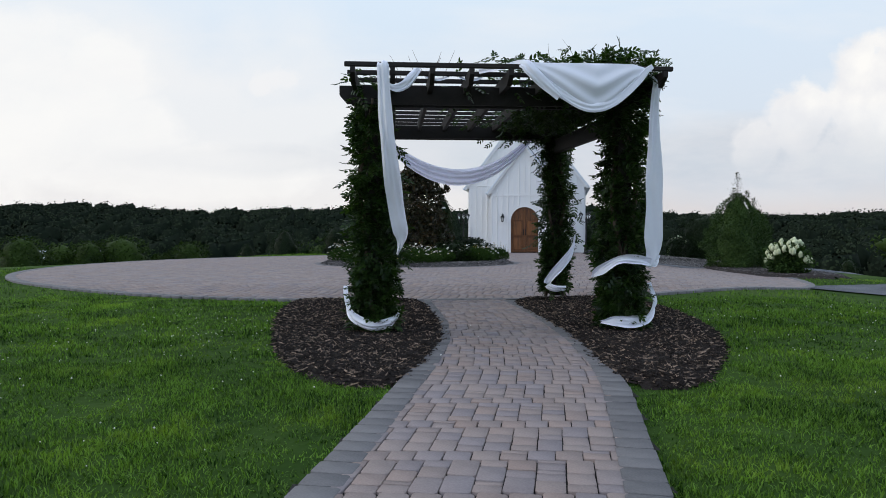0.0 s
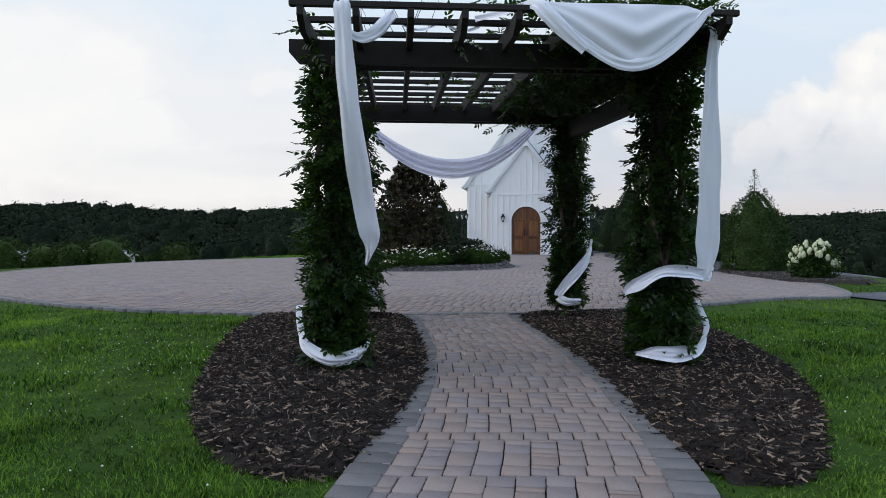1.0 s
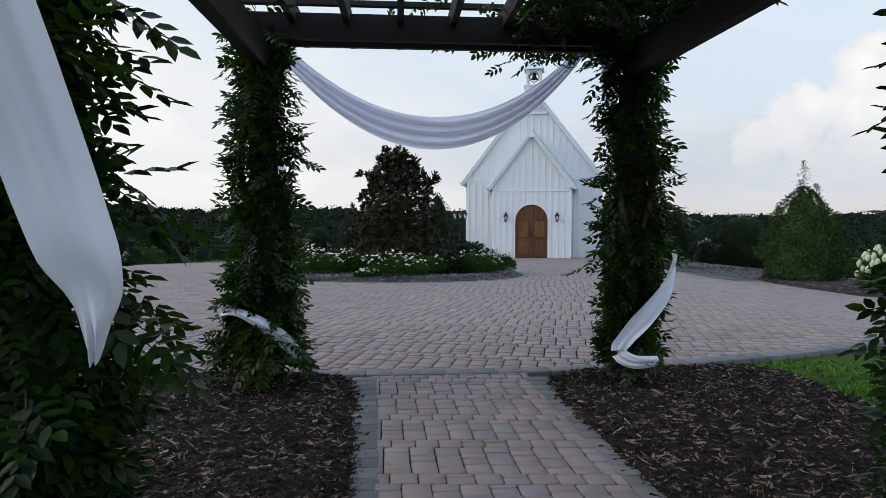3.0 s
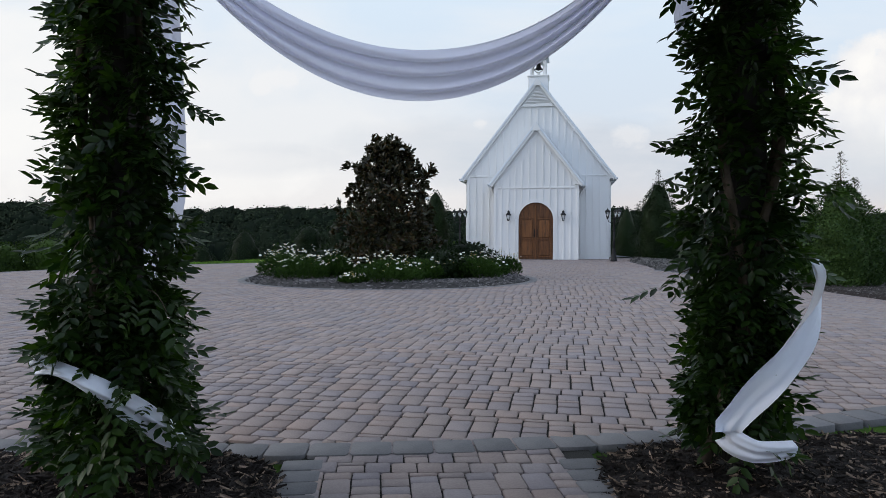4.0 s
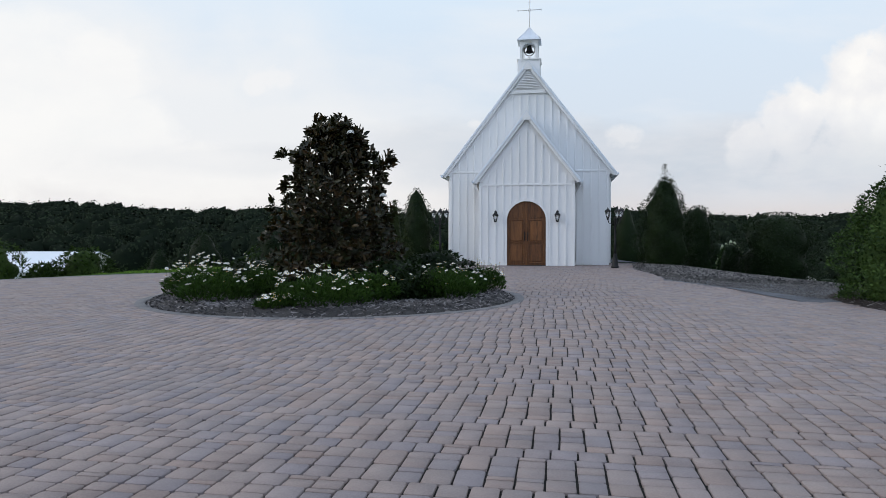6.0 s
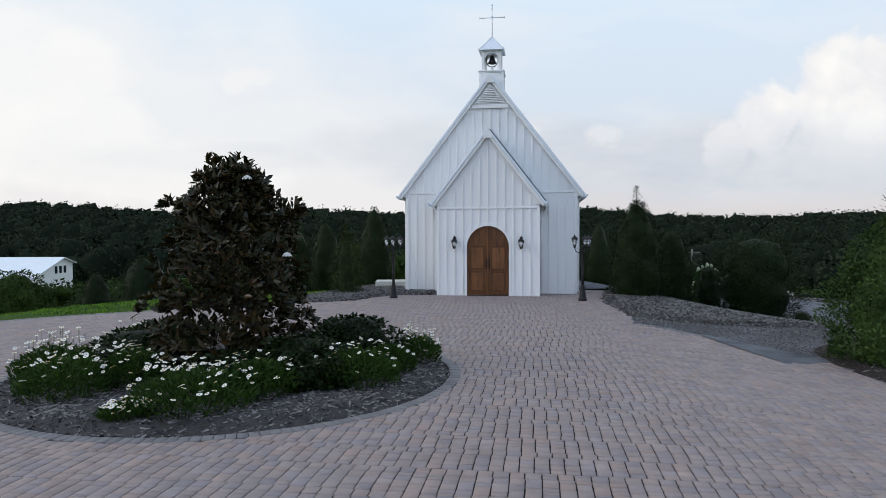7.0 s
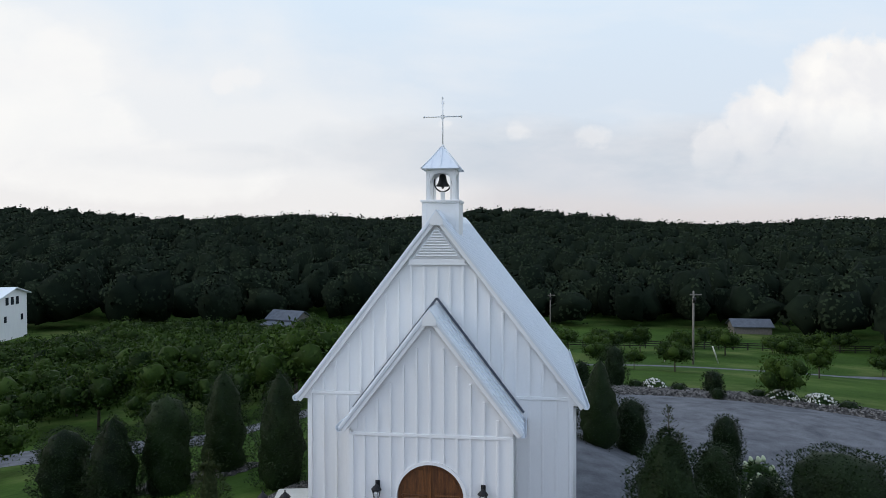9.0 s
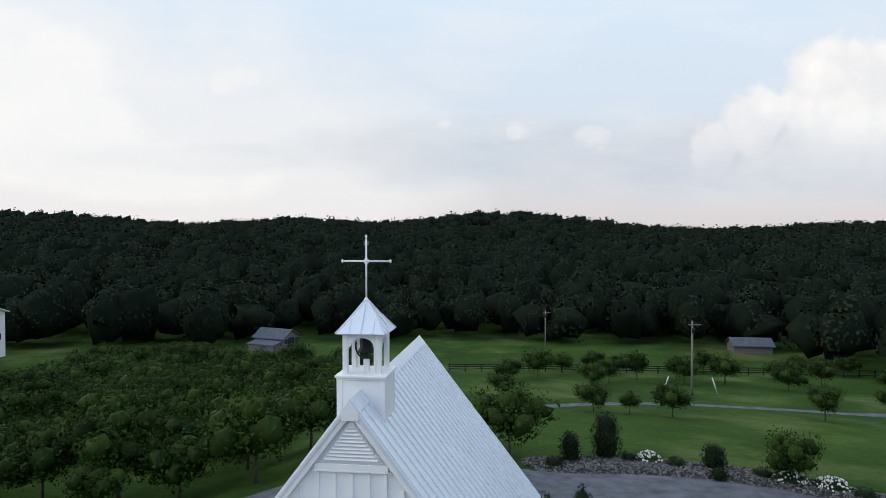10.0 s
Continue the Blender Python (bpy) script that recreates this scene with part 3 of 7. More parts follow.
    # nave walls
    g = Geo().prism([(-NW, 0), (NW, 0), (NW, NE + 0.11), (0, NE + NW * SL + 0.11), (-NW, NE + 0.11)], N0, N0 + 0.16)
    front = part("nave_front_wall", g, M_SIDING, ch)
    part("nave_rear_wall", Geo().prism([(-NW, 0), (NW, 0), (NW, NE), (0, NE + NW * SL), (-NW, NE)], N1 - 0.16, N1), M_SIDING, ch)
    for s in (-1, 1):
        w = part("nave_side_wall", Geo().box(s * (NW - 0.08), (N0 + N1) / 2, NE / 2, 0.16, N1 - N0 - 0.324, NE), M_SIDING, ch)
        for i in range(17):
            part("batten", Geo().box(s * (NW + 0.012), N0 + 0.3 + i * 0.4, NE / 2, 0.024, 0.045, NE - 0.1, None, 0.004), M_TRIM, w)
    for i in range(-10, 11):
        x = i * 0.300
        if abs(x) < 0.03 + PW and abs(x) > PW - 0.06:
            continue
        hi = min(NE + (NW - abs(x)) * SL - 0.12, 6.6)
        lo = NE + 0.05
        if abs(x) < PW + 0.25:
            lo = max(lo, PE + (PW + 0.25 - abs(x)) * SL + 0.05)
        if hi - lo > 0.1:
            part("batten", Geo().box(x, N0 - 0.018, (lo + hi) / 2, 0.052, 0.038, hi - lo, None, 0.004), M_TRIM, front)
        if abs(x) > PW + 0.04 and abs(x) < NW - 0.06:
            part("batten", Geo().box(x, N0 - 0.018, NE / 2 - 0.02, 0.052, 0.038, NE - 0.08, None, 0.004), M_TRIM, front)
    for s in (-1, 1):
        part("belt_board", Geo().box(s * (NW + PW) / 2, N0 - 0.016, NE, NW - PW - 0.06, 0.032, 0.07, None, 0.005), M_TRIM, front)
        part("corner_board", Geo().box(s * (NW - 0.05), N0 - 0.016, NE / 2, 0.11, 0.032, NE, None, 0.005), M_TRIM, front)
    # louvred vent in the gable
    apex = NE + NW * SL
    lz = apex - 0.84
    vent = part("gable_vent", Geo().prism([(-0.56, lz), (0.56, lz), (0, lz + 0.74)], N0 - 0.03, N0 - 0.004), M_TRIM, ch)
    for i in range(10):
        z = lz + 0.06 + i * 0.062
        w = 2 * (0.52 - (z - lz) * 0.52 / 0.70)
        if w > 0.08:
            g = Geo().box(0, 0, 0, w, 0.05, 0.012, Matrix.Translation((0, N0 - 0.05, z)) @ Euler((radians(38), 0, 0)).to_matrix().to_4x4())
            part("louvre_slat", g, M_TRIM, vent)
    part("vent_sill", Geo().box(0, N0 - 0.03, lz - 0.08, 1.30, 0.06, 0.11, None, 0.006), M_TRIM, vent)
    part("vent_drip_edge", Geo().box(0, N0 - 0.04, lz - 0.145, 1.40, 0.05, 0.025), M_TRIM, vent)

    # roofs: sheet, ribs, rake boards, gutters
    def gable_roof(apex_z, half, y0, y1, name, rear_rake):
        eave_z = apex_z - half * SL
        nrm = Vector((SL, 0, 1)).normalized()
        for s in (-1, 1):
            a, b = Vector((0, 0, apex_z)), Vector((s * half, 0, eave_z))
            up = Vector((s * nrm.x, 0, nrm.z))
            g = Geo()
            th = 0.06
            v = [(*(a.xz + up.xz * k), ) for k in (0, th)] + [(*(b.xz + up.xz * k), ) for k in (0, th)]
            quad = [v[0], v[2], v[3], v[1]]
            g.prism(quad if s > 0 else quad[::-1], y0, y1)
            sheet = part("roof_sheet", g, M_METAL, ch, "pale ribbed metal roof sheet")
            n = int((y1 - y0) / 0.305)
            for i in range(n + 1):
                y = y0 + 0.02 + i * (y1 - y0 - 0.04) / n
                p, q = a + up * (th + 0.012), b + up * (th + 0.012)
                part("roof_rib", Geo().beam((p.x, y, p.z), (q.x, y, q.z), 0.045, 0.034, tuple(up), 0.006), M_METAL, sheet)
            # rake board and its metal drip edge
            for yy, sgn in ((y0, -1),) + (((y1, 1),) if rear_rake else ()):
                p, q = a - up * 0.045, b - up * 0.045
                part("rake_board", Geo().beam((p.x, yy + sgn * 0.0, p.z + 0.0), (q.x, yy, q.z), 0.05, 0.085, tuple(up), 0.005), M_TRIM, ch)
                p, q = a + up * 0.030, b + up * 0.030
                part("rake_flashing", Geo().beam((p.x, yy - 0.012, p.z), (q.x, yy - 0.012, q.z), 0.07, 0.065, tuple(up), 0.006), M_METAL, ch)
            # eave: soffit block, fascia and gutter
            e = b
            part("eave_return", Geo().prism([(e.x - s * 0.34, e.z + 0.02), (e.x - s * 0.02, e.z + 0.02), (e.x - s * 0.02, e.z + 0.1), (e.x - s * 0.34, e.z + 0.42)][::s], y0 + 0.04, y1 - 0.03), M_TRIM, ch)
            gx = e.x + s * 0.055
            gu = Geo()
            prof = [(gx - s * 0.06, e.z + 0.09), (gx - s * 0.06, e.z - 0.03), (gx + s * 0.03, e.z - 0.04), (gx + s * 0.065, e.z + 0.02), (gx + s * 0.065, e.z + 0.08), (gx + s * 0.055, e.z + 0.08), (gx + s * 0.05, e.z + 0.02), (gx + s * 0.025, e.z - 0.028), (gx - s * 0.05, e.z - 0.018), (gx - s * 0.05, e.z + 0.09)]
            gu.prism(prof[::-s], y0 - 0.03, y1)
            part("gutter", gu, M_METAL, ch, "white metal gutter")
            if name == "nave":
                part("downspout", Geo().box(s * (NW + 0.05), N0 + 0.25, 1.72, 0.07, 0.06, 3.3, None, 0.012), M_TRIM, ch)
            else:
                part("downspout", Geo().tube([(gx, N0 - 0.12, e.z), (gx - s * 0.02, N0 - 0.1, e.z - 0.12), (s * (PW + 0.05), N0 - 0.08, e.z - 0.4), (s * (PW + 0.05), N0 - 0.07, 0.12)], 0.035, 8), M_TRIM, ch)
        part("ridge_cap", Geo().prism([(-0.16, apex_z - 0.16 * SL + 0.13), (0, apex_z + 0.14), (0.16, apex_z - 0.16 * SL + 0.13), (0.16, apex_z - 0.16 * SL + 0.105), (0, apex_z + 0.115), (-0.16, apex_z - 0.16 * SL + 0.105)][::-1], y0 - 0.03, y1), M_METAL, ch)
        part("ridge_end", Geo().prism([(-0.15, apex_z - 0.15 * SL - 0.03), (0.15, apex_z - 0.15 * SL - 0.03), (0.15, apex_z - 0.15 * SL + 0.10), (0, apex_z + 0.112), (-0.15, apex_z - 0.15 * SL + 0.10)], y0 - 0.05, y0 + 0.03), M_TRIM, ch)

    gable_roof(NE + NW * SL + 0.13, 3.31, N0 - 0.08, N1 + 0.2, "nave", True)
    gable_roof(PE + PW * SL + 0.30, 1.93, -0.09, N0 - 0.005, "porch", False)
    # dark flashing where the porch roof meets the wall
    for s in (-1, 1):
        a = Vector((0, 0, PE + PW * SL + 0.545))
        b = Vector((s * 1.98, 0, a.z - 1.98 * SL))
        part("step_flashing", Geo().beam((a.x, N0 - 0.02, a.z), (b.x, N0 - 0.02, b.z), 0.05, 0.05, (0, 0, 1)), M_FLASH, ch)

    # belfry
    by = 2.19
    bl = part("belfry", Geo().box(0, by, 7.6, 0.87, 0.87, 1.02, None, 0.008), M_TRIM, ch)
    for s in (-1, 1):
        for r in (-1, 1):
            part("corner_board", Geo().box(s * 0.40, by + r * 0.40, 7.6, 0.1, 0.1, 1.0, None, 0.006), M_TRIM, bl)
            part("belfry_post", Geo().box(s * 0.315, by + r * 0.315, 8.52, 0.095, 0.095, 0.78, None, 0.008), M_TRIM, bl)
    part("belfry_cap", Geo().box(0, by, 8.12, 0.96, 0.96, 0.05, None, 0.008), M_TRIM, bl)
    part("cap_mould", Geo().box(0, by, 8.075, 0.91, 0.91, 0.04, None, 0.006), M_TRIM, bl)
    for s in (-1, 1):
        part("base_flashing", Geo().beam((s * 0.05, by - 0.46, 7.72), (s * 0.47, by - 0.46, 7.72 - 0.42 * SL), 0.05, 0.06, (0, 0, 1)), M_FLASH, bl)
        part("side_flashing", Geo().box(s * 0.45, by, 7.18, 0.03, 0.96, 0.12), M_METAL, bl)
    for k in range(4):
        m = Matrix.Translation((0, by, 0)) @ Euler((0, 0, k * math.pi / 2)).to_matrix().to_4x4()
        g = Geo()
        r0 = 0.215
        pts = [(r0 * math.cos(a), 8.66 + 0.15 * math.sin(a)) for a in np.linspace(0, math.pi, 13)]
        for (ax, az), (bx, bz) in zip(pts, pts[1:]):
            g.prism([(ax, az), (ax, 8.90), (bx, 8.90), (bx, bz)], -0.355, -0.305, m)
        for s in (-1, 1):
            g.prism([(s * 0.27, 8.6), (s * 0.27, 8.9), (s * 0.215, 8.9), (s * 0.215, 8.66)][::-s], -0.355, -0.305, m)
        part("arched_fascia", g, M_TRIM, bl)
        part("inner_mullion", Geo().box(0.235, -0.315, 8.44, 0.035, 0.05, 0.62, m), M_TRIM, bl)
    # pyramid roof with a bell-cast eave
    prof = [(0.46, 8.885), (0.47, 8.90), (0.30, 9.10), (0.14, 9.31), (0.035, 9.46), (0.0, 9.47)]
    v, f = [], []
    for r, z in prof:
        v += [(-r, by - r, z), (r, by - r, z), (r, by + r, z), (-r, by + r, z)]
    for k in range(len(prof) - 1):
        f += [(k * 4 + i, k * 4 + (i + 1) % 4, k * 4 + 4 + (i + 1) % 4, k * 4 + 4 + i) for i in range(4)]
    f += [(3, 2, 1, 0)]
    rf = part("belfry_roof", Geo().add(v, f), M_METAL, bl, "pyramid of seamed pale metal")
    for k in range(4):
        m = Matrix.Translation((0, by, 0)) @ Euler((0, 0, k * math.pi / 2)).to_matrix().to_4x4()
        part("hip_seam", Geo().tube([m @ Vector((r, -r, z + 0.005)) for r, z in prof[1:5]], 0.014, 6), M_METAL, rf)
        for x in (-0.22, 0.0, 0.22):
            top = 9.46 - abs(x) * 1.25
            part("standing_seam", Geo().beam(m @ Vector((x, -0.468, 8.905)), m @ Vector((x, -max(0.03, abs(x)) - 0.004, min(top, 9.455))), 0.014, 0.03, (0, 0, 1)), M_METAL, rf)
    # bell on its yoke
    bell = part("bell", Geo().lathe([(0.02, 8.80), (0.06, 8.79), (0.085, 8.74), (0.095, 8.66), (0.12, 8.58), (0.165, 8.52), (0.17, 8.50), (0.15, 8.51), (0.10, 8.58), (0.02, 8.7)], 20, (0, by, 0)), M_IRON, bl, "black cast-iron bell")
    part("clapper", Geo().lathe([(0.01, 8.60), (0.012, 8.50), (0.035, 8.47), (0.01, 8.44)], 10, (0, by, 0)), M_IRON, bell)
    part("bell_yoke", Geo().tube([(0.21 * math.cos(a), by, 8.60 + 0.23 * math.sin(a)) for a in np.linspace(math.radians(-200), math.radians(20), 17)], 0.018, 7), M_IRON, bell)
    part("bell_stand", Geo().box(0, by, 8.25, 0.10, 0.10, 0.24, None, 0.01), M_TRIM, bl)
    # cross finial
    part("cross_upright", Geo().tube([(0, by, 9.44), (0, by, 10.62)], 0.017, 8), M_TRIM, bl)
    part("cross_arm", Geo().tube([(-0.44, by, 10.2), (0.44, by, 10.2)], 0.016, 8), M_TRIM, bl)
    part("cross_ring", Geo().tube([(0.045 * math.cos(a), by, 10.2 + 0.045 * math.sin(a)) for a in np.linspace(0, 2 * math.pi, 15)], 0.011, 6), M_TRIM, bl)
    for p in ((0, 10.66), (-0.46, 10.2), (0.46, 10.2)):
        part("cross_tip", Geo().lathe([(0.005, -0.04), (0.028, 0.0), (0.005, 0.04)], 8, (p[0], by, p[1])), M_TRIM, bl)
    part("cross_collar", Geo().lathe([(0.04, 0.0), (0.05, 0.03), (0.02, 0.07)], 10, (0, by, 9.45)), M_TRIM, bl)
    for z in (10.52, 10.56):
        part("cross_tip", Geo().box(0, by, z, 0.085, 0.02, 0.014), M_TRIM, bl)
    return ch


chapel()


def lantern_shape(parent, m, size=1.0, prefix=""):
    """A tapered six-sided lantern that stands or hangs at m."""
    s = size
    part("lantern_base", Geo().lathe([(0.03 * s, 0), (0.055 * s, 0.02 * s), (0.05 * s, 0.045 * s)], 6, m=m), M_IRON, parent)
    gl = part("lantern_glass", Geo().lathe([(0.048 * s, 0.045 * s), (0.092 * s, 0.25 * s)], 6, m=m), M_GLASS, parent, "clear lantern glass")
    for i in range(6):
        a = 2 * math.pi * i / 6
        g = Geo().tube([m @ Vector((0.05 * s * math.cos(a), 0.05 * s * math.sin(a), 0.045 * s)), m @ Vector((0.094 * s * math.cos(a), 0.094 * s * math.sin(a), 0.25 * s))], 0.006 * s, 5)
        part("lantern_bar", g, M_IRON, gl)
    part("lantern_hood", Geo().lathe([(0.115 * s, 0.25 * s), (0.118 * s, 0.262 * s), (0.085 * s, 0.31 * s), (0.04 * s, 0.345 * s), (0.03 * s, 0.36 * s), (0.012 * s, 0.375 * s), (0.02 * s, 0.39 * s), (0.004 * s, 0.42 * s)], 6, m=m), M_IRON, parent)
    part("candle_tube", Geo().lathe([(0.012 * s, 0.05 * s), (0.012 * s, 0.15 * s)], 8, m=m), M_TRIM, parent)


def wall_lantern(lx):
    m = pose(*CHAPEL_AT, 0, 0, 0, CHAPEL_TURN)
    at = m @ Vector((lx, -0.026, 1.62))
    w = thing("wall_lantern", "black iron wall lantern with clear glass beside chapel door", "wall lantern", tuple(at), CHAPEL_TURN, "wall lanterns by the door")
    part("back_plate", Geo().box(0, -0.01, 0.30, 0.10, 0.02, 0.22, None, 0.006), M_IRON, w)
    part("scroll_arm", Geo().tube([(0, -0.02, 0.36), (0, -0.07, 0.43), (0, -0.13, 0.44), (0, -0.14, 0.40)], 0.011, 7), M_IRON, w)
    lantern_shape(w, Matrix.Translation((0, -0.14, 0.0)), 0.98)


for side in (-1.139, 1.139):
    wall_lantern(side)


def lamp_post(x, y, turn):
    p = thing("lamp_post", "black iron lamp post with a cluster of glass lanterns", "lamp post", (x, y, 0), turn, "lamp posts by the chapel")
    part("flared_base", Geo().lathe([(0.135, 0), (0.135, 0.05), (0.11, 0.09), (0.10, 0.2), (0.08, 0.33), (0.062, 0.44), (0.07, 0.47), (0.05, 0.5)], 12), M_IRON, p)
    part("shaft", Geo().lathe([(0.045, 0.5), (0.04, 0.8), (0.05, 0.82), (0.038, 0.85), (0.034, 1.66), (0.05, 1.68), (0.05, 1.72), (0.02, 1.76)], 12), M_IRON, p)
    for k in range(3):
        a = 2 * math.pi * k / 3 + 0.35
        c, s = math.cos(a), math.sin(a)
        arm = part("curved_arm", Geo().tube([(0.03 * c, 0.03 * s, 1.60), (0.12 * c, 0.12 * s, 1.52), (0.22 * c, 0.22 * s, 1.56), (0.26 * c, 0.26 * s, 1.68)], 0.014, 7), M_IRON, p)
        head = part("lantern_socket", Geo().lathe([(0.02, 1.66), (0.04, 1.69), (0.03, 1.72)], 8, (0.26 * c, 0.26 * s, 0)), M_IRON, p)
        lantern_shape(p, Matrix.Translation((0.26 * c, 0.26 * s, 1.71)), 0.95)
    return p


lamp_post(1.06, 33.83, 10)
lamp_post(7.11, 32.65, 40)


# ---- pergola ----
PG = pose(0.455, 8.05, 0.042, 2.1, 0, 4.0)
PG_BASE = -0.055
POSTS = {"fl": (-1.25, -1.45), "fr": (1.25, -1.45), "rl": (-1.28, 1.45), "rr": (1.28, 1.45)}


def pergola():
    p = thing("pergola", "dark-stained timber pergola over a paver path, hung with cloth", "pergola")
    p.matrix_world = PG
    for x, y in POSTS.values():
        part("post", Geo().box(x, y, (2.2 + PG_BASE) / 2, 0.14, 0.14, 2.2 - PG_BASE, None, 0.008), M_DARKWOOD, p)
    for s in (-1, 1):
        part("side_beam", Geo().box(s * 1.25, 0, 2.085, 0.09, 2.75, 0.19, None, 0.008), M_DARKWOOD, p)
        for off in (-0.092, 0.092):
            w = 1.56 if off * s > 0 else 1.50
            outline = [(-w, 2.36), (-w, 2.27), (-w + 0.07, 2.19), (w - 0.07, 2.19), (w, 2.27), (w, 2.36)]
            part("header_beam", Geo().prism(outline[::-1], s * 1.45 + off - 0.021, s * 1.45 + off + 0.021), M_DARKWOOD, p)
    turn = Matrix.Rotation(math.pi / 2, 4, "Z")
    for i in range(9):
        x = -1.40 + i * 0.35
        o = [(-2.13, 2.425), (-2.13, 2.37), (-2.01, 2.295), (2.01, 2.295), (2.13, 2.37), (2.13, 2.425)]
        part("rafter", Geo().prism(o[::-1], -0.021, 0.021, Matrix.Translation((x, 0, 0)) @ turn), M_DARKWOOD, p)
    for i in range(13):
        y = -2.11 + i * 4.22 / 12
        part("purlin", Geo().box(0, y, 2.445, 2.94, 0.042, 0.04, None, 0.005), M_DARKWOOD, p)


pergola()


def compound_leaf():
    """A pinnate leaf of seven broad leaflets on one stalk."""
    V, F = [], []
    stalk = 0.135
    for u, a in ((0.30, 64), (0.58, 55), (0.84, 44)):
        for s in (-1, 1):
            c, n = math.cos(radians(a)), math.sin(radians(a))
            m = np.array([[c, s * n, 0], [-s * n, c, 0], [0, 0, 1]])
            v = LEAF_V * np.array([0.072, 0.062, 0.06]) @ m.T
            v[:, 2] -= np.hypot(v[:, 0], v[:, 1]) * 0.28
            F.append(LEAF_F + len(V) * 6)
            V.append(v + np.array([0, u * stalk, -0.35 * (u ** 2) * stalk]))
    F.append(LEAF_F + len(V) * 6)
    V.append(LEAF_V * np.array([0.078, 0.068, 0.06]) + np.array([0, stalk, -0.35 * stalk]))
    return np.concatenate(V), np.concatenate(F)


CL_V, CL_F = compound_leaf()


def vine_leaves(at, out, n_jit=0.75, droop=0.45, size=(0.6, 1.0)):
    n = len(at)
    d = out + rng.normal(0, n_jit, (n, 3))
    d[:, 2] -= droop
    up = np.tile((0, 0, 1.0), (n, 1)) + rng.normal(0, 0.45, (n, 3))
    return scatter(CL_V, CL_F, at, frames(d, up), rng.uniform(*size, n))


def wisteria(key, n, bulge, lean):
    """A wisteria wound round a post: stems and a coat of leaves."""
    px, py = POSTS[key]
    w = thing("wisteria_vine", "leafy green wisteria vine climbing a dark pergola post", "climbing vine", group="vines on the pergola")
    w.matrix_world = PG @ Matrix.Translation((px, py, PG_BASE))
    g = Geo()
    for k in range(3):
        ph, pts = k * 2.1 + px, []
        for i in range(26):
            z = i * 0.092
            a = ph + z * (1.7 if k % 2 else -1.4)
            r = 0.115 + 0.03 * math.sin(z * 5 + k)
            pts.append((r * math.cos(a), r * math.sin(a), z))
        g.tube(pts, [0.024 - 0.0004 * i for i in range(26)], 6)
    part("stem", g, M_VINEWOOD, w)
    z = np.concatenate([rng.uniform(0.1, 2.32, int(n * 0.8)), rng.uniform(0.12, 0.75, n - int(n * 0.8))])
    a = rng.uniform(0, 2 * np.pi, n)
    prof = 0.86 * np.interp(z, [0, 0.15, 0.5, 0.95, 1.5, 2.0, 2.35], bulge)
    lump = 1 + 0.28 * np.sin(a * 2 + z * 4.1 + px * 3) + 0.18 * np.sin(a * 3 - z * 7.3 + py * 5)
    r = prof * lump * rng.uniform(0.35, 1.0, n) ** 0.6
    at = np.stack([r * np.cos(a) + lean[0] * z, r * np.sin(a) + lean[1] * z, z], 1)
    out = np.stack([np.cos(a), np.sin(a), np.full(n, 0.05)], 1)
    v, f = vine_leaves(at, out)
    part("foliage", mesh_np("foliage", v, [f]), M_VINE, w, "dense pinnate green leaves")
    # loose sprays reaching out of the coat
    g, sat, sout = Geo(), [], []
    for k in range(17):
        zz, aa = rng.uniform(0.7, 2.3), rng.uniform(0, 2 * np.pi)
        L = rng.uniform(0.06, 0.18)
        r0 = np.interp(zz, [0, 0.15, 0.5, 0.95, 1.5, 2.0, 2.35], bulge) * 0.8
        pts = [(math.cos(aa) * (r0 + L * t), math.sin(aa) * (r0 + L * t), zz + 0.10 * t - 0.16 * t * t) for t in np.linspace(0, 1, 6)]
        g.tube(pts, [0.004, 0.0035, 0.003, 0.0025, 0.002, 0.0015], 4)
        for t in (2, 3, 4, 5):
            sat.append(pts[t])
            sout.append((math.cos(aa + rng.uniform(-0.8, 0.8)), math.sin(aa + rng.uniform(-0.8, 0.8)), 0.0))
    sp = part("loose_spray", g, M_VINEWOOD, w)
    sp["kind"] = "stuff"
    v, f = vine_leaves(np.array(sat), np.array(sout), 0.3, 0.2, (0.7, 1.1))
    sl = part("spray_leaves", mesh_np("spray_leaves", v, [f]), M_VINE, sp)
    sl["kind"] = "stuff"


wisteria("fl", 1700, [0.14, 0.22, 0.21, 0.16, 0.15, 0.165, 0.19], (-0.01, 0.0))
wisteria("fr", 1850, [0.13, 0.23, 0.24, 0.19, 0.19, 0.20, 0.24], (0.0, 0.0))
wisteria("rl", 1750, [0.22, 0.33, 0.26, 0.165, 0.16, 0.16, 0.19], (0.0, 0.0))
wisteria("rr", 1600, [0.14, 0.20, 0.18, 0.17, 0.18, 0.19, 0.22], (0.0, 0.0))


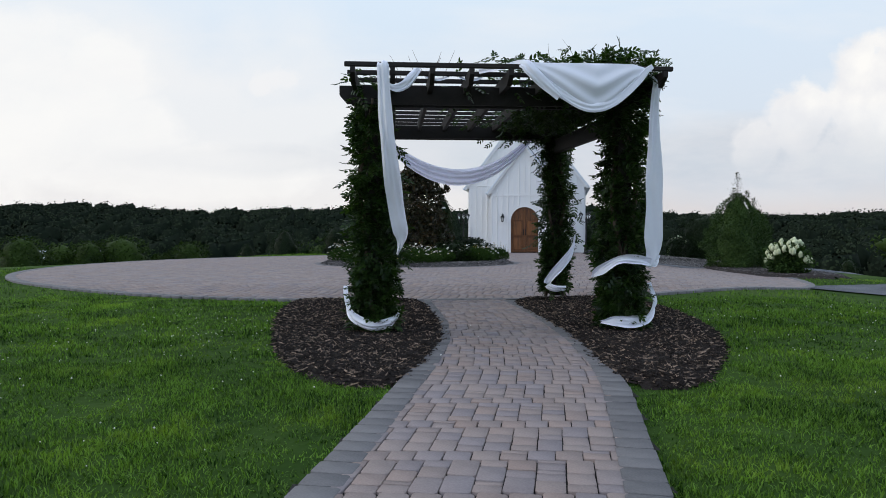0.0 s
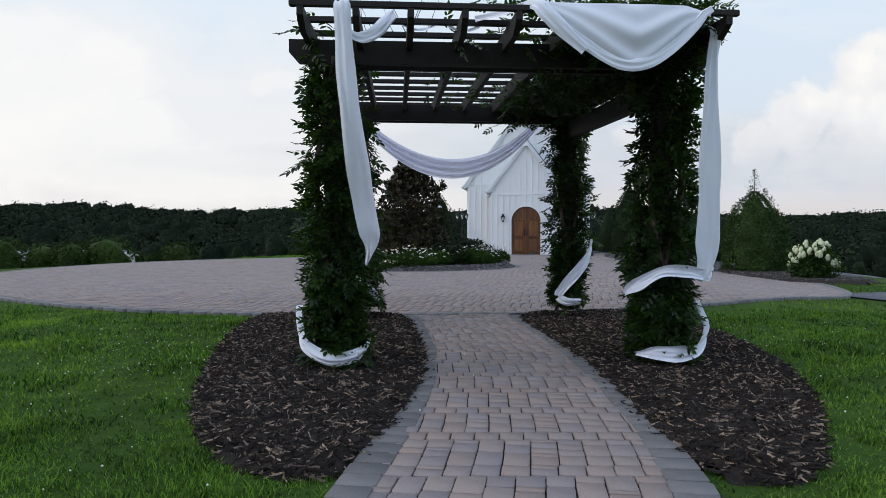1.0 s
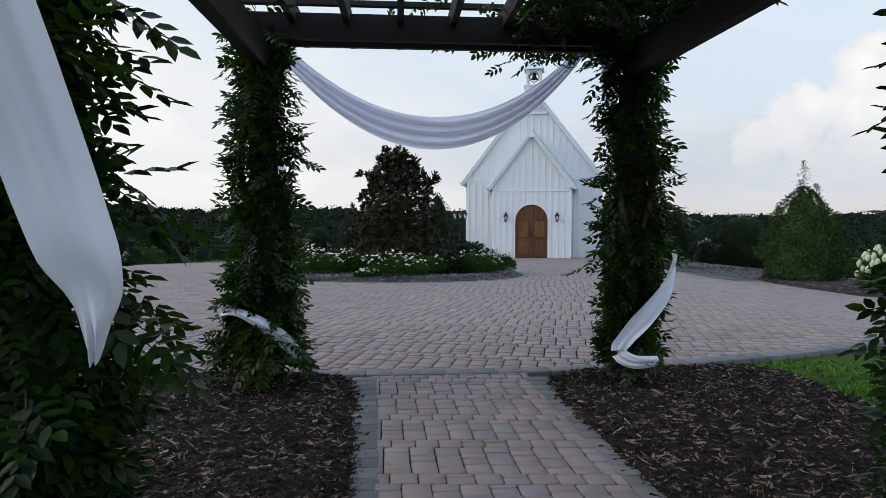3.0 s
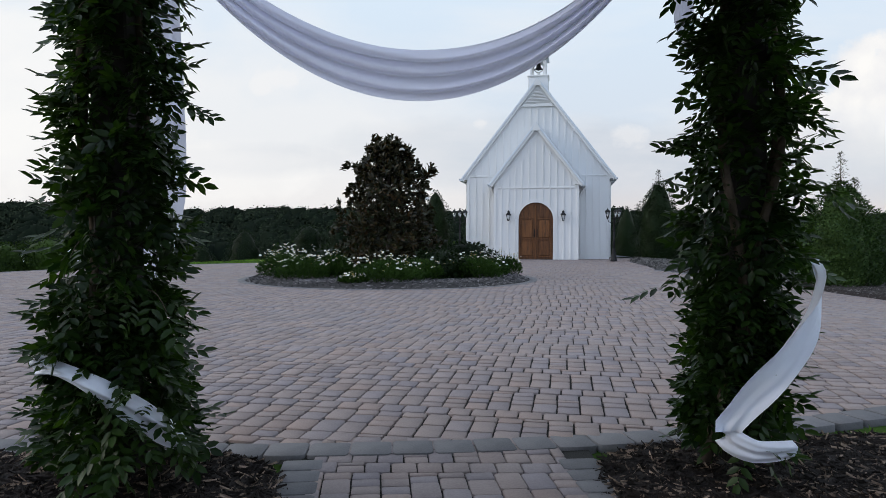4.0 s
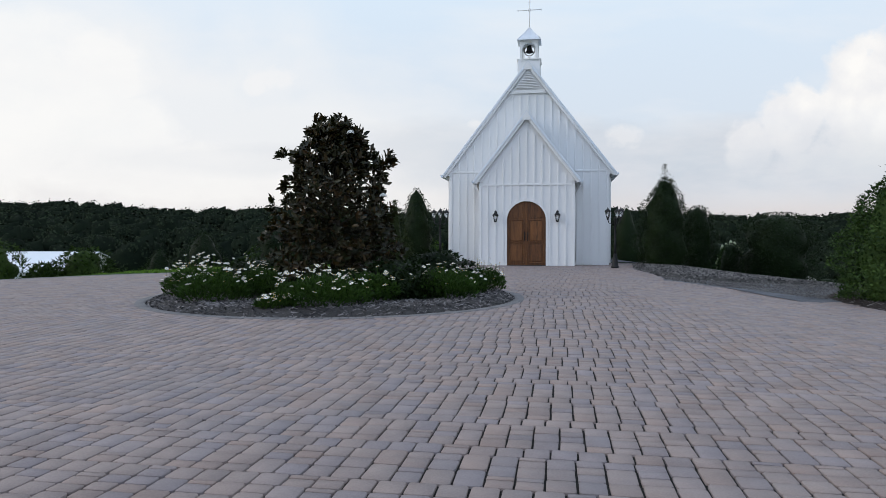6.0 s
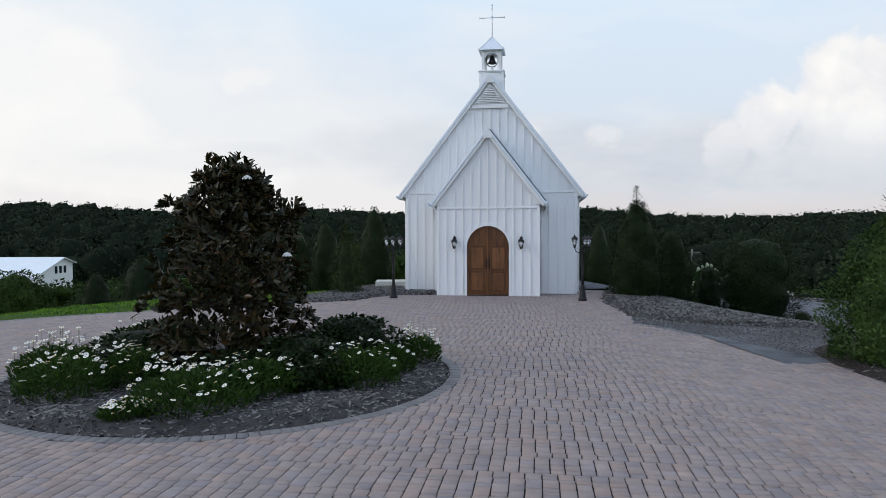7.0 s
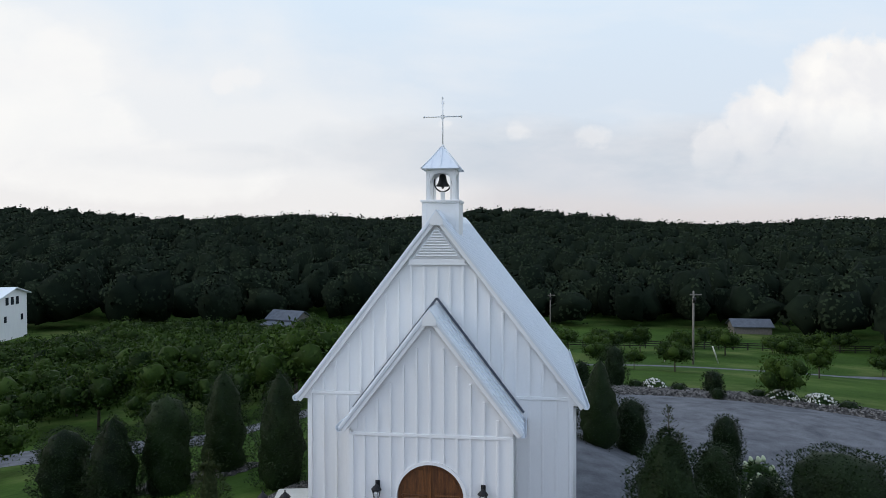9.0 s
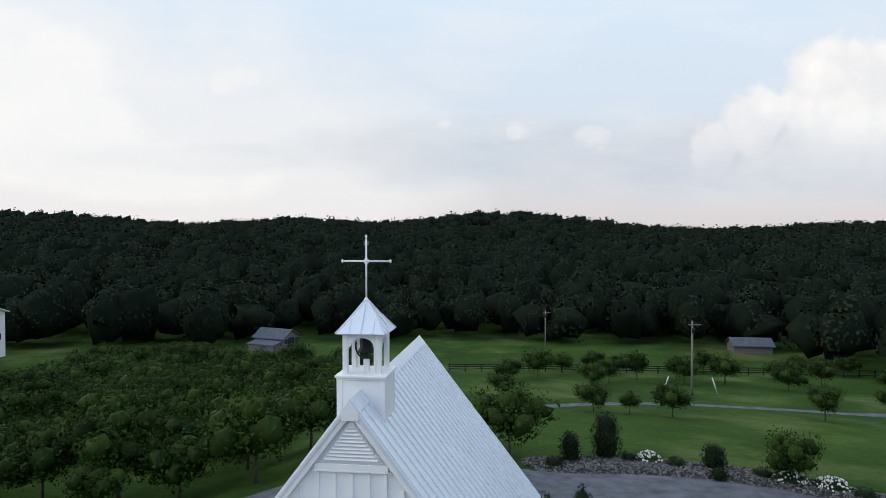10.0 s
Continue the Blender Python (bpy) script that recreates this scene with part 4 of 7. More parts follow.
def roof_vine():
    w = thing("wisteria_canopy", "tangle of wisteria leaves and tendrils on pergola rafters", "climbing vine")
    w.matrix_world = PG
    n = 2450
    x = np.concatenate([rng.uniform(0.42, 1.45, 2200), rng.uniform(-0.5, 1.4, 130), rng.uniform(-1.45, -1.1, 120)])
    y = rng.uniform(-1.95, 2.1, n)
    y[:250] = rng.uniform(-1.95, -1.4, 250)
    z = 2.40 + rng.normal(0, 0.07, n)
    z[:420] += np.abs(rng.normal(0, 0.05, 420))
    low = rng.random(n) < 0.33
    z[low] -= rng.uniform(0, 0.07, low.sum())
    a = rng.uniform(0, 2 * np.pi, n)
    v, f = vine_leaves(np.stack([x, y, z], 1), np.stack([np.cos(a), np.sin(a), np.full(n, 0.15)], 1), 0.4, 0.15, (0.7, 1.1))
    # heaps of leaves above the corners
    k = 300
    hx = np.concatenate([rng.normal(1.05, 0.20, 200), rng.normal(0.35, 0.25, 100)])
    hy = rng.normal(-1.78, 0.14, k)
    hz = 2.50 + np.abs(rng.normal(0, 0.055, k)) * np.where(np.arange(k) < 200, 1.3, 0.8)
    a = rng.uniform(0, 2 * np.pi, k)
    v2, f2 = vine_leaves(np.stack([hx, hy, hz], 1), np.stack([np.cos(a), np.sin(a), np.full(k, 0.3)], 1), 0.4, 0.0, (0.6, 0.95))
    part("foliage", mesh_np("foliage", np.concatenate([v, v2]), [np.concatenate([f, f2 + len(v)])]), M_VINE, w)
    for x0, y0, h, lean, n in ((0.75, -1.5, 0.42, -0.14, 5), (0.95, -1.4, 0.38, 0.18, 4), (-0.85, -1.5, 0.30, -0.10, 4), (-0.7, -1.6, 0.26, 0.12, 4), (0.1, -1.3, 0.16, 0.2, 3)):
        for i in range(n):
            sx, bend = rng.normal(0, 0.10), rng.uniform(-0.5, 1.0)
            hh = h * rng.uniform(0.6, 1.05)
            pts = [(x0 + sx + lean * t + 0.10 * bend * t * t, y0 + 0.1 * math.sin(3 * t + i), 2.44 + hh * (t - 0.35 * max(0, bend) * t ** 3)) for t in np.linspace(0, 1, 9)]
            part("tendril", Geo().tube(pts, [0.0035 - 0.00028 * j for j in range(9)], 4), M_VINEWOOD, w)


roof_vine()


# ---- cloth ----
def ribbon(pts, widths, across, thick=0.03, folds=4, n=26):
    """Gathered cloth along a line: one pleated sheet. across: the way in which it is wide."""
    pts = [Vector(p) for p in pts]
    m = len(pts)
    v, f = [], []
    for k, p in enumerate(pts):
        d = (pts[min(k + 1, m - 1)] - pts[max(k - 1, 0)]).normalized()
        ac = Vector(across[k] if isinstance(across, list) else across)
        ac = (ac - d * ac.dot(d)).normalized()
        nr = d.cross(ac)
        w = widths[k] / 2
        wander = 2.6 * noise.noise((k * 0.13, folds * 3.1, p.x * 2))
        grow = 1.0 + 0.16 * noise.noise((k * 0.22, p.z * 3, folds * 1.7))
        for i in range(n + 1):
            s = 2 * i / n - 1
            pleat = 0.45 * math.sin(folds * 1.3 * s + wander) + 0.16 * math.sin(folds * 3.1 * s - k * 0.10 + folds) + 0.75 * noise.noise((s * 2.2, k * 0.22, folds + p.y))
            v.append(p + ac * (s * w * grow) + nr * (thick * (0.62 * pleat - 0.9 * s * s)))
    for k in range(m - 1):
        for i in range(n):
            a = k * (n + 1) + i
            f.append((a, a + 1, a + n + 2, a + n + 1))
    return Geo().add(v, f, None, True)


def curve_pts(ctrl, n=30):
    """A smooth line through control points, with their widths."""
    c = np.array(ctrl, dtype=float)
    t = np.linspace(0, len(c) - 1, n)
    out = []
    for u in t:
        i = min(int(u), len(c) - 2)
        s = u - i
        p0, p1, p2, p3 = c[max(i - 1, 0)], c[i], c[i + 1], c[min(i + 2, len(c) - 1)]
        out.append(0.5 * (2 * p1 + (p2 - p0) * s + (2 * p0 - 5 * p1 + 4 * p2 - p3) * s * s + (3 * p1 - p0 - 3 * p2 + p3) * s ** 3))
    return np.array(out)


def drape(label, ctrl, across, thick=0.03, folds=4, n=30, name="drape", cloth=None):
    """Control rows of x, y, z, width in the pergola's own measure."""
    c = curve_pts(ctrl, n)
    ob = part(name, ribbon([tuple(r[:3]) for r in c], [max(0.02, r[3]) for r in c], across, thick, folds), cloth or M_CLOTH)
    ob.matrix_world = PG
    return tagged(ob, label, "cloth drape", "cloth on the pergola")


drape("long white cloth drape hanging over the pergola edge",
      [(-1.13, -2.000, 2.475, 0.10), (-1.13, -2.165, 2.46, 0.105), (-1.125, -2.175, 2.30, 0.11), (-1.105, -2.130, 1.95, 0.128), (-1.065, -2.020, 1.55, 0.145),
       (-1.02, -1.860, 1.2, 0.16), (-0.985, -1.800, 1.0, 0.145), (-0.97, -1.750, 0.90, 0.11), (-0.985, -1.71, 0.82, 0.06), (-1.01, -1.66, 0.74, 0.02)], (1, 0.15, 0), 0.03, 3, 36)
drape("long white cloth drape hanging beside a vine-clad pergola post",
      [(1.375, -1.820, 2.47, 0.07), (1.38, -2.000, 2.36, 0.075), (1.385, -1.980, 2.15, 0.10), (1.405, -1.940, 1.75, 0.165), (1.435, -1.880, 1.35, 0.205),
       (1.46, -1.820, 0.95, 0.215), (1.47, -1.780, 0.75, 0.17), (1.43, -1.740, 0.62, 0.10)], (1, 0.3, 0), 0.035, 3, 34)
drape("white cloth drape hanging from the rear pergola edge",
      [(-1.34, 2.05, 2.47, 0.10), (-1.36, 2.16, 2.42, 0.13), (-1.37, 2.18, 2.0, 0.19), (-1.37, 2.18, 1.5, 0.23), (-1.37, 2.14, 1.0, 0.22),
       (-1.42, 2.07, 0.7, 0.15), (-1.50, 1.93, 0.5, 0.06)], (1, 0, 0), 0.045, 5, 32, cloth=M_SHEER)
drape("white cloth end knotted behind a vine-clad pergola post",
      [(1.30, 2.05, 2.47, 0.08), (1.32, 2.15, 2.42, 0.10), (1.33, 2.16, 2.2, 0.12), (1.33, 2.14, 2.0, 0.11), (1.32, 2.06, 1.84, 0.05)], (1, 0, 0), 0.035, 4, 20, cloth=M_SHEER)


def swag(name, label, p0, p1, sag, w0, w1, bias=0.0, folds=3, layers=3, bulge=0.06):
    """A hanging swag between two points: one gathered sheet with folds along it."""
    g = Geo()
    p0, p1 = Vector(p0), Vector(p1)
    nu, nv = 56, 48
    for k in range(layers):
        v, f = [], []
        for i in range(nu + 1):
            u = i / nu
            c = p0.lerp(p1, u)
            arc = 4 * u * (1 - u)
            skew = arc * (1 + bias * (u - 0.5))
            w = w0 + (w1 - w0) * arc
            for j in range(nv + 1):
                t = j / nv
                lay = (k + t) / layers
                drop = sag * skew - w * (1 - lay)
                fold = 0.030 * math.sin(t * math.pi * folds * 1.3 + 3 * u + 1.2 * math.sin(5 * u)) + 0.006 * math.sin(t * 41 + 7 * u) + bulge * math.sin(math.pi * t) * arc * 0.6 + 0.012 * noise.noise((u * 6, t * 5, 2.0))
                v.append((c.x, c.y - fold - 0.012 * k * arc, c.z - max(drop, 0.0 - 0.02 * (1 - arc)) - 0.006 * math.sin(9 * u + k)))
        for i in range(nu):
            for j in range(nv):
                a = i * (nv + 1) + j
                f.append((a, a + nv + 1, a + nv + 2, a + 1))
        g.add(v, f, None, True)
    ob = part(name, g, M_SHEER)
    ob.matrix_world = PG
    return tagged(ob, label, "cloth swag", "cloth on the pergola")


swag("swag", "gathered white cloth swag sagging between the rear pergola posts", (-1.42, 2.14, 2.43), (1.16, 2.14, 2.38), 0.85, 0.10, 0.25, 0.1, 5, 1)


def front_swag():
    """The broad cloth thrown over the front edge, with a deep curved hem."""
    g = Geo()
    nu, nv = 44, 22
    v, f = [], []
    for i in range(nu + 1):
        u = i / nu
        x = 0.15 + 1.11 * u
        arc = math.sin(math.pi * min(1, u * 1.03)) ** 0.8
        top = 2.475 - 0.05 * max(0, u - 0.85) / 0.15
        hem = top - 0.02 - 0.36 * arc * (1 + 0.25 * (u - 0.5))
        for j in range(nv + 1):
            t = j / nv
            z = top + (hem - top) * t
            y = -2.14 - 0.015 - 0.05 * math.sin(math.pi * t) * arc
            y -= 0.016 * math.sin((t * 2.2 + abs(u - 0.55) * 2.4) * math.pi * 2) * arc * (0.35 + 0.65 * t)
            xx = x + (0.60 - u) * 0.12 * t * arc
            v.append((xx, y, z))
    for i in range(nu):
        for j in range(nv):
            a = i * (nv + 1) + j
            f.append((a, a + nv + 1, a + nv + 2, a + 1))
    g.add(v, f, None, True)
    ob = part("swag", g, M_CLOTH)
    ob.matrix_world = PG
    tagged(ob, "broad white cloth swag thrown over the front pergola edge", "cloth swag", "cloth on the pergola")
    hemline = [(0.15 + 1.11 * u + (0.60 - u) * 0.12 * math.sin(math.pi * min(1, u * 1.03)) ** 0.8, -2.18,
                2.455 - 0.36 * math.sin(math.pi * min(1, u * 1.03)) ** 0.8 * (1 + 0.25 * (u - 0.5))) for u in np.linspace(0, 1, 26)]
    hem = part("rolled_hem", ribbon(hemline, [0.05 + 0.05 * math.sin(math.pi * u) for u in np.linspace(0, 1, 26)], (0, 0.2, 1), 0.016, 3, 18), M_CLOTH, ob)
    lead = [(-0.25, -1.8, 2.475, 0.05), (-0.05, -1.95, 2.485, 0.08), (0.10, -2.14, 2.48, 0.10), (0.17, -2.19, 2.40, 0.11), (0.27, -2.20, 2.30, 0.10), (0.42, -2.195, 2.17, 0.08)]
    c = curve_pts(lead, 22)
    part("gathered_end", ribbon([tuple(r[:3]) for r in c], [r[3] for r in c], (0.8, 0, 0.6), 0.022, 3, 18), M_CLOTH, ob)


front_swag()
drape("narrow white cloth looped between pergola rafters", [(-1.10, -2.12, 2.28, 0.07), (-1.02, -2.08, 2.255, 0.08), (-0.93, -2.02, 2.30, 0.085), (-0.85, -1.94, 2.40, 0.08), (-0.80, -1.86, 2.47, 0.07)], (0, 0.3, 1), 0.02, 3, 18)
for xa, xb in ((-0.74, -0.53), (-0.43, -0.22)):
    drape("white cloth lying slack across the pergola rafters", [(xa, -1.74, 2.43, 0.10), (xa * 0.6 + xb * 0.4, -1.74, 2.40, 0.13), (xa * 0.3 + xb * 0.7, -1.74, 2.405, 0.13), (xb, -1.74, 2.43, 0.10)], (0, 1, 0.35), 0.012, 3, 12)


def sash(key, rows, label):
    """Cloth wound round a post: rows of angle in degrees, height, radius, width."""
    px, py = POSTS[key]
    ctrl = [(px + (r + 0.025) * math.cos(radians(a)), py + (r + 0.025) * math.sin(radians(a)), z, w) for a, z, r, w in rows]
    drape(label, ctrl, (0, 0, 1), 0.028, 3, 30, "sash")


TIED = "white cloth sash wound round a vine-clad post"
LOOP = "white cloth looped round the foot of a vine-clad post"
sash("fr", [(-10, 0.70, 0.33, 0.06), (-45, 0.66, 0.33, 0.08), (-80, 0.70, 0.31, 0.085), (-110, 0.70, 0.31, 0.08), (-138, 0.60, 0.31, 0.09), (-156, 0.54, 0.30, 0.06), (-166, 0.50, 0.28, 0.02)], TIED)
sash("fr", [(15, 0.42, 0.30, 0.04), (-20, 0.24, 0.30, 0.07), (-55, 0.12, 0.29, 0.10), (-90, 0.095, 0.29, 0.12), (-115, 0.10, 0.30, 0.10), (-132, 0.085, 0.30, 0.05), (-144, 0.07, 0.28, 0.02)], LOOP)
sash("fl", [(175, 0.42, 0.26, 0.03), (195, 0.28, 0.26, 0.06), (225, 0.15, 0.27, 0.09), (265, 0.075, 0.27, 0.10), (300, 0.090, 0.28, 0.09), (325, 0.14, 0.28, 0.05), (340, 0.20, 0.26, 0.02)], LOOP)
sash("rr", [(-28, 0.80, 0.24, 0.03), (-44, 0.72, 0.27, 0.08), (-64, 0.58, 0.28, 0.12), (-90, 0.40, 0.28, 0.13), (-114, 0.24, 0.28, 0.11), (-124, 0.13, 0.29, 0.10), (-104, 0.075, 0.30, 0.10), (-74, 0.08, 0.30, 0.06)], TIED)
sash("rl", [(200, 0.36, 0.26, 0.03), (220, 0.42, 0.29, 0.08), (246, 0.42, 0.29, 0.05), (275, 0.36, 0.30, 0.08), (302, 0.25, 0.31, 0.10), (322, 0.15, 0.31, 0.09), (338, 0.08, 0.30, 0.04)], TIED)


# ---- beds and lawn ----
MULCH_L = rounded([(-2.25, 9.55), (-2.15, 8.6), (-1.95, 7.6), (-1.6, 6.1), (-1.25, 5.1), (-0.85, 4.45), (-0.45, 4.25), (-0.24, 4.5), (-0.09, 5.2), (0.03, 6.2), (0.01, 7.4), (-0.15, 8.6), (-0.30, 9.9), (-1.2, 9.92), (-2.1, 9.9)], 2)
MULCH_R = rounded([(0.97, 10.0), (1.07, 8.6), (1.18, 7.4), (1.23, 6.2), (1.18, 5.2), (1.18, 4.5), (1.42, 4.2), (1.75, 4.35), (2.1, 4.95), (2.5, 5.75), (2.85, 6.8), (3.0, 8.0), (3.0, 9.1), (3.0, 10.3), (2.0, 10.15)], 2)
STONE_L = rounded([(-3.0, 32.8), (-1.8, 32.6), (-0.3, 33.1), (0.5, 34.3), (1.1, 34.85), (2.45, 34.97), (2.80, 36.1), (1.7, 36.5), (1.4, 37.2), (1.9, 39.5), (0.8, 40.6), (-0.3, 39.0), (-1.2, 36.4), (-2.2, 34.0)], 2)
STONE_R = rounded([(7.7, 32.6), (7.6, 29.4), (7.75, 28.8), (8.9, 28.2), (9.9, 27.9), (10.9, 27.75), (12.2, 28.1), (14.5, 30.0), (16.5, 33.0), (17.9, 36.4), (18.8, 40.0), (17.0, 42.0), (13.5, 41.2), (10.5, 38.3), (9.3, 37.0), (8.7, 36.0), (8.15, 34.0)], 2)
STONE_ROW = rounded([(-11.5, 40.5), (-5.5, 41.6), (-1.5, 42.4), (-1.2, 44.2), (-6.0, 44.4), (-12.0, 43.0)], 2)
STONE_FAR = rounded([(11.5, 62.5), (16.5, 63.2), (22.0, 62.0), (27.0, 59.5), (31.5, 54.5), (33.5, 48.0), (31.0, 48.0), (28.0, 53.5), (24.0, 57.2), (18.5, 59.0), (12.5, 59.0)], 2)
CEDAR_BED = rounded([(9.7, 25.2), (9.3, 22.6), (9.3, 20.2), (9.4, 18.6), (11.6, 18.4), (12.8, 21.0), (13.2, 24.6), (12.4, 26.6), (11.0, 25.8)], 2)
CHIP_V = np.array([(-0.5, -0.5, 0), (0.5, -0.45, 0), (0.42, 0.5, 0), (-0.45, 0.42, 0), (-0.38, -0.36, 1), (0.4, -0.32, 1), (0.3, 0.36, 1), (-0.34, 0.3, 1)])
CHIP_F = np.array([(4, 5, 6, 7), (0, 1, 5, 4), (1, 2, 6, 5), (2, 3, 7, 6), (3, 0, 4, 7)])
SHRED_V = np.array([(-0.5, -0.5, 0), (-0.1, -0.46, 1), (0.15, 0.5, 0.9), (-0.4, 0.45, 0), (0.5, -0.42, 0), (0.45, 0.4, 0)])
SHRED_F = np.array([(0, 1, 2, 3), (1, 4, 5, 2)])


def bed(name, label, poly, soil, chip, n, size, rise, category="flower bed", chip_name="bark_chips", step=0.1, hole=None):
    """A mounded bed inside an outline, strewn with loose pieces."""
    P = np.array(poly)
    lo, hi = P.min(0), P.max(0)

    def height(x, y):
        d = edge_distance(x, y, poly)
        return ground_z(x, y) - 0.02 + np.where(inside_polygon(x, y, poly), np.minimum(d * 0.45, rise), -0.03)

    ob = part(name, grid_mesh(name, np.arange(lo[0] - step, hi[0] + step, step), np.arange(lo[1] - step, hi[1] + step, step), height,
                              lambda x, y: inside_polygon(x, y, poly)), soil)
    tagged(ob, label, category, kind="structure")
    x, y = rng.uniform(lo[0], hi[0], n * 3), rng.uniform(lo[1], hi[1], n * 3)
    ok = inside_polygon(x, y, poly)
    x, y = x[ok][:n], y[ok][:n]
    k = len(x)
    s = np.stack([rng.uniform(*size[0], k), rng.uniform(*size[1], k), rng.uniform(*size[2], k)], 1)
    tv, tf = (SHRED_V, SHRED_F) if chip_name == "bark_chips" else (CHIP_V, CHIP_F)
    v, f = scatter(tv, tf, np.stack([x, y, height(x, y) - 0.003], 1), spins(k, 0.3), s)
    c = part(chip_name, mesh_np(chip_name, v, [f]), chip, ob)
    c["kind"] = "stuff"


BARK = ((0.0025, 0.009), (0.02, 0.125), (0.003, 0.013))
STONES = ((0.02, 0.07), (0.02, 0.085), (0.012, 0.04))
bed("mulch_bed", "mounded bed of dark brown shredded bark mulch", MULCH_L, M_MULCH, M_CHIP, 21000, BARK, 0.06)
bed("mulch_bed", "mounded bed of dark brown shredded bark mulch", MULCH_R, M_MULCH, M_CHIP, 21000, BARK, 0.06)
ISLAND = [(BED_C[0] + (BED_R - 0.17) * math.cos(a), BED_C[1] + (BED_R - 0.17) * math.sin(a)) for a in np.linspace(0, 2 * math.pi, 64, endpoint=False)]
bed("round_bed", "round island bed of weathered grey bark mulch", ISLAND, M_GREYMULCH, M_GREYCHIP, 12000, ((0.01, 0.03), (0.03, 0.12), (0.006, 0.02)), 0.12)
bed("stone_bed", "bed of loose grey river stones beside the chapel", STONE_L, M_GREYMULCH, M_STONE, 8000, STONES, 0.10, "stone bed", "river_stones", 0.25)
bed("stone_bed", "bed of loose grey river stones under evergreens", STONE_R, M_GREYMULCH, M_STONE, 14000, STONES, 0.12, "stone bed", "river_stones", 0.25)
bed("stone_bed", "strip of loose pale stones under a row of evergreens", STONE_ROW, M_GREYMULCH, M_STONE, 5000, STONES, 0.10, "stone bed", "river_stones", 0.3)
bed("stone_bed", "stony bed beyond the gravel drive with small shrubs", STONE_FAR, M_GREYMULCH, M_STONE, 7000, ((0.05, 0.18), (0.05, 0.2), (0.03, 0.1)), 0.25, "stone bed", "river_stones", 0.5)
bed("cedar_bed", "dark mulch bed under evergreens and hydrangea", CEDAR_BED, M_MULCH, M_GREYCHIP, 3000, BARK, 0.10, "flower bed", "bark_chips", 0.2)


def road(name, label, line, width, category="driveway", rise=0.0):
    """A gravel drive laid over the land along a smooth line."""
    c = curve_pts([(x, y) for x, y in line], len(line) * 14)
    d = np.gradient(c, axis=0)
    d /= np.linalg.norm(d, axis=1, keepdims=True)
    nrm = np.stack([-d[:, 1], d[:, 0]], 1)
    k = 9
    t = np.linspace(-0.5, 0.5, k)
    jag = 1 + 0.05 * np.sin(np.arange(len(c)) * 1.7)
    P = c[:, None, :] + nrm[:, None, :] * (t[None, :, None] * width * jag[:, None, None])
    z = ground_z(P[..., 0], P[..., 1]) + 0.02 + rise + 0.03 * (0.25 - t[None] ** 2) - 0.06 * (np.abs(t[None]) > 0.49)
    V = np.concatenate([P, z[..., None]], 2).reshape(-1, 3)
    i = (np.arange(len(c) - 1)[:, None] * k + np.arange(k - 1)[None]).ravel()
    ob = part(name, mesh_np(name, V, [np.stack([i, i + 1, i + 1 + k, i + k], 1)], True), M_GRAVEL)
    return tagged(ob, label, category, kind="structure")


road("gravel_drive", "wide blue-grey gravel drive curving round behind the chapel", [(8.4, 25.7), (10.8, 26.0), (14.4, 27.4), (17.8, 31.0), (20.2, 36.5), (21.4, 42.5), (20.0, 49.5), (14.0, 55.0), (5.0, 57.2), (-5.0, 57.0), (-15.0, 56.4), (-28.0, 58.0), (-60.0, 66.0), (-110.0, 82.0)], 5.0, rise=-0.012)
road("gravel_apron", "blue-grey gravel apron beside the paved forecourt", [(8.3, 13.8), (9.4, 14.7), (11.5, 15.2), (15.0, 15.5), (20.0, 17.0), (30.0, 22.0)], 3.0, rise=-0.034)
road("farm_lane", "narrow gravel lane across the field", [(9.0, 82.0), (15.0, 86.0), (22.0, 90.5), (32.0, 94.0), (48.0, 95.0), (75.0, 97.0), (120.0, 100.0)], 2.2)


def gravel_yard():
    poly = rounded([(7.6, 36.2), (8.9, 42.0), (9.4, 44.5), (7.0, 46.5), (6.0, 52.0), (8.0, 57.8), (12.6, 59.6), (18.5, 59.6), (24.3, 57.8), (28.4, 54.0), (31.6, 48.6), (27.0, 40.0), (21.0, 34.0), (18.2, 34.0), (18.0, 40.0), (14.0, 40.8), (10.8, 38.0)], 2)
    ob = part("gravel_yard", grid_mesh("gravel_yard", np.arange(5, 32.5, 0.2), np.arange(31, 60.5, 0.2), lambda x, y: ground_z(x, y) + 0.03, lambda x, y: inside_polygon(x, y, poly)), M_GRAVEL)
    tagged(ob, "broad yard of grey gravel behind the chapel", "gravel yard", kind="structure")


gravel_yard()


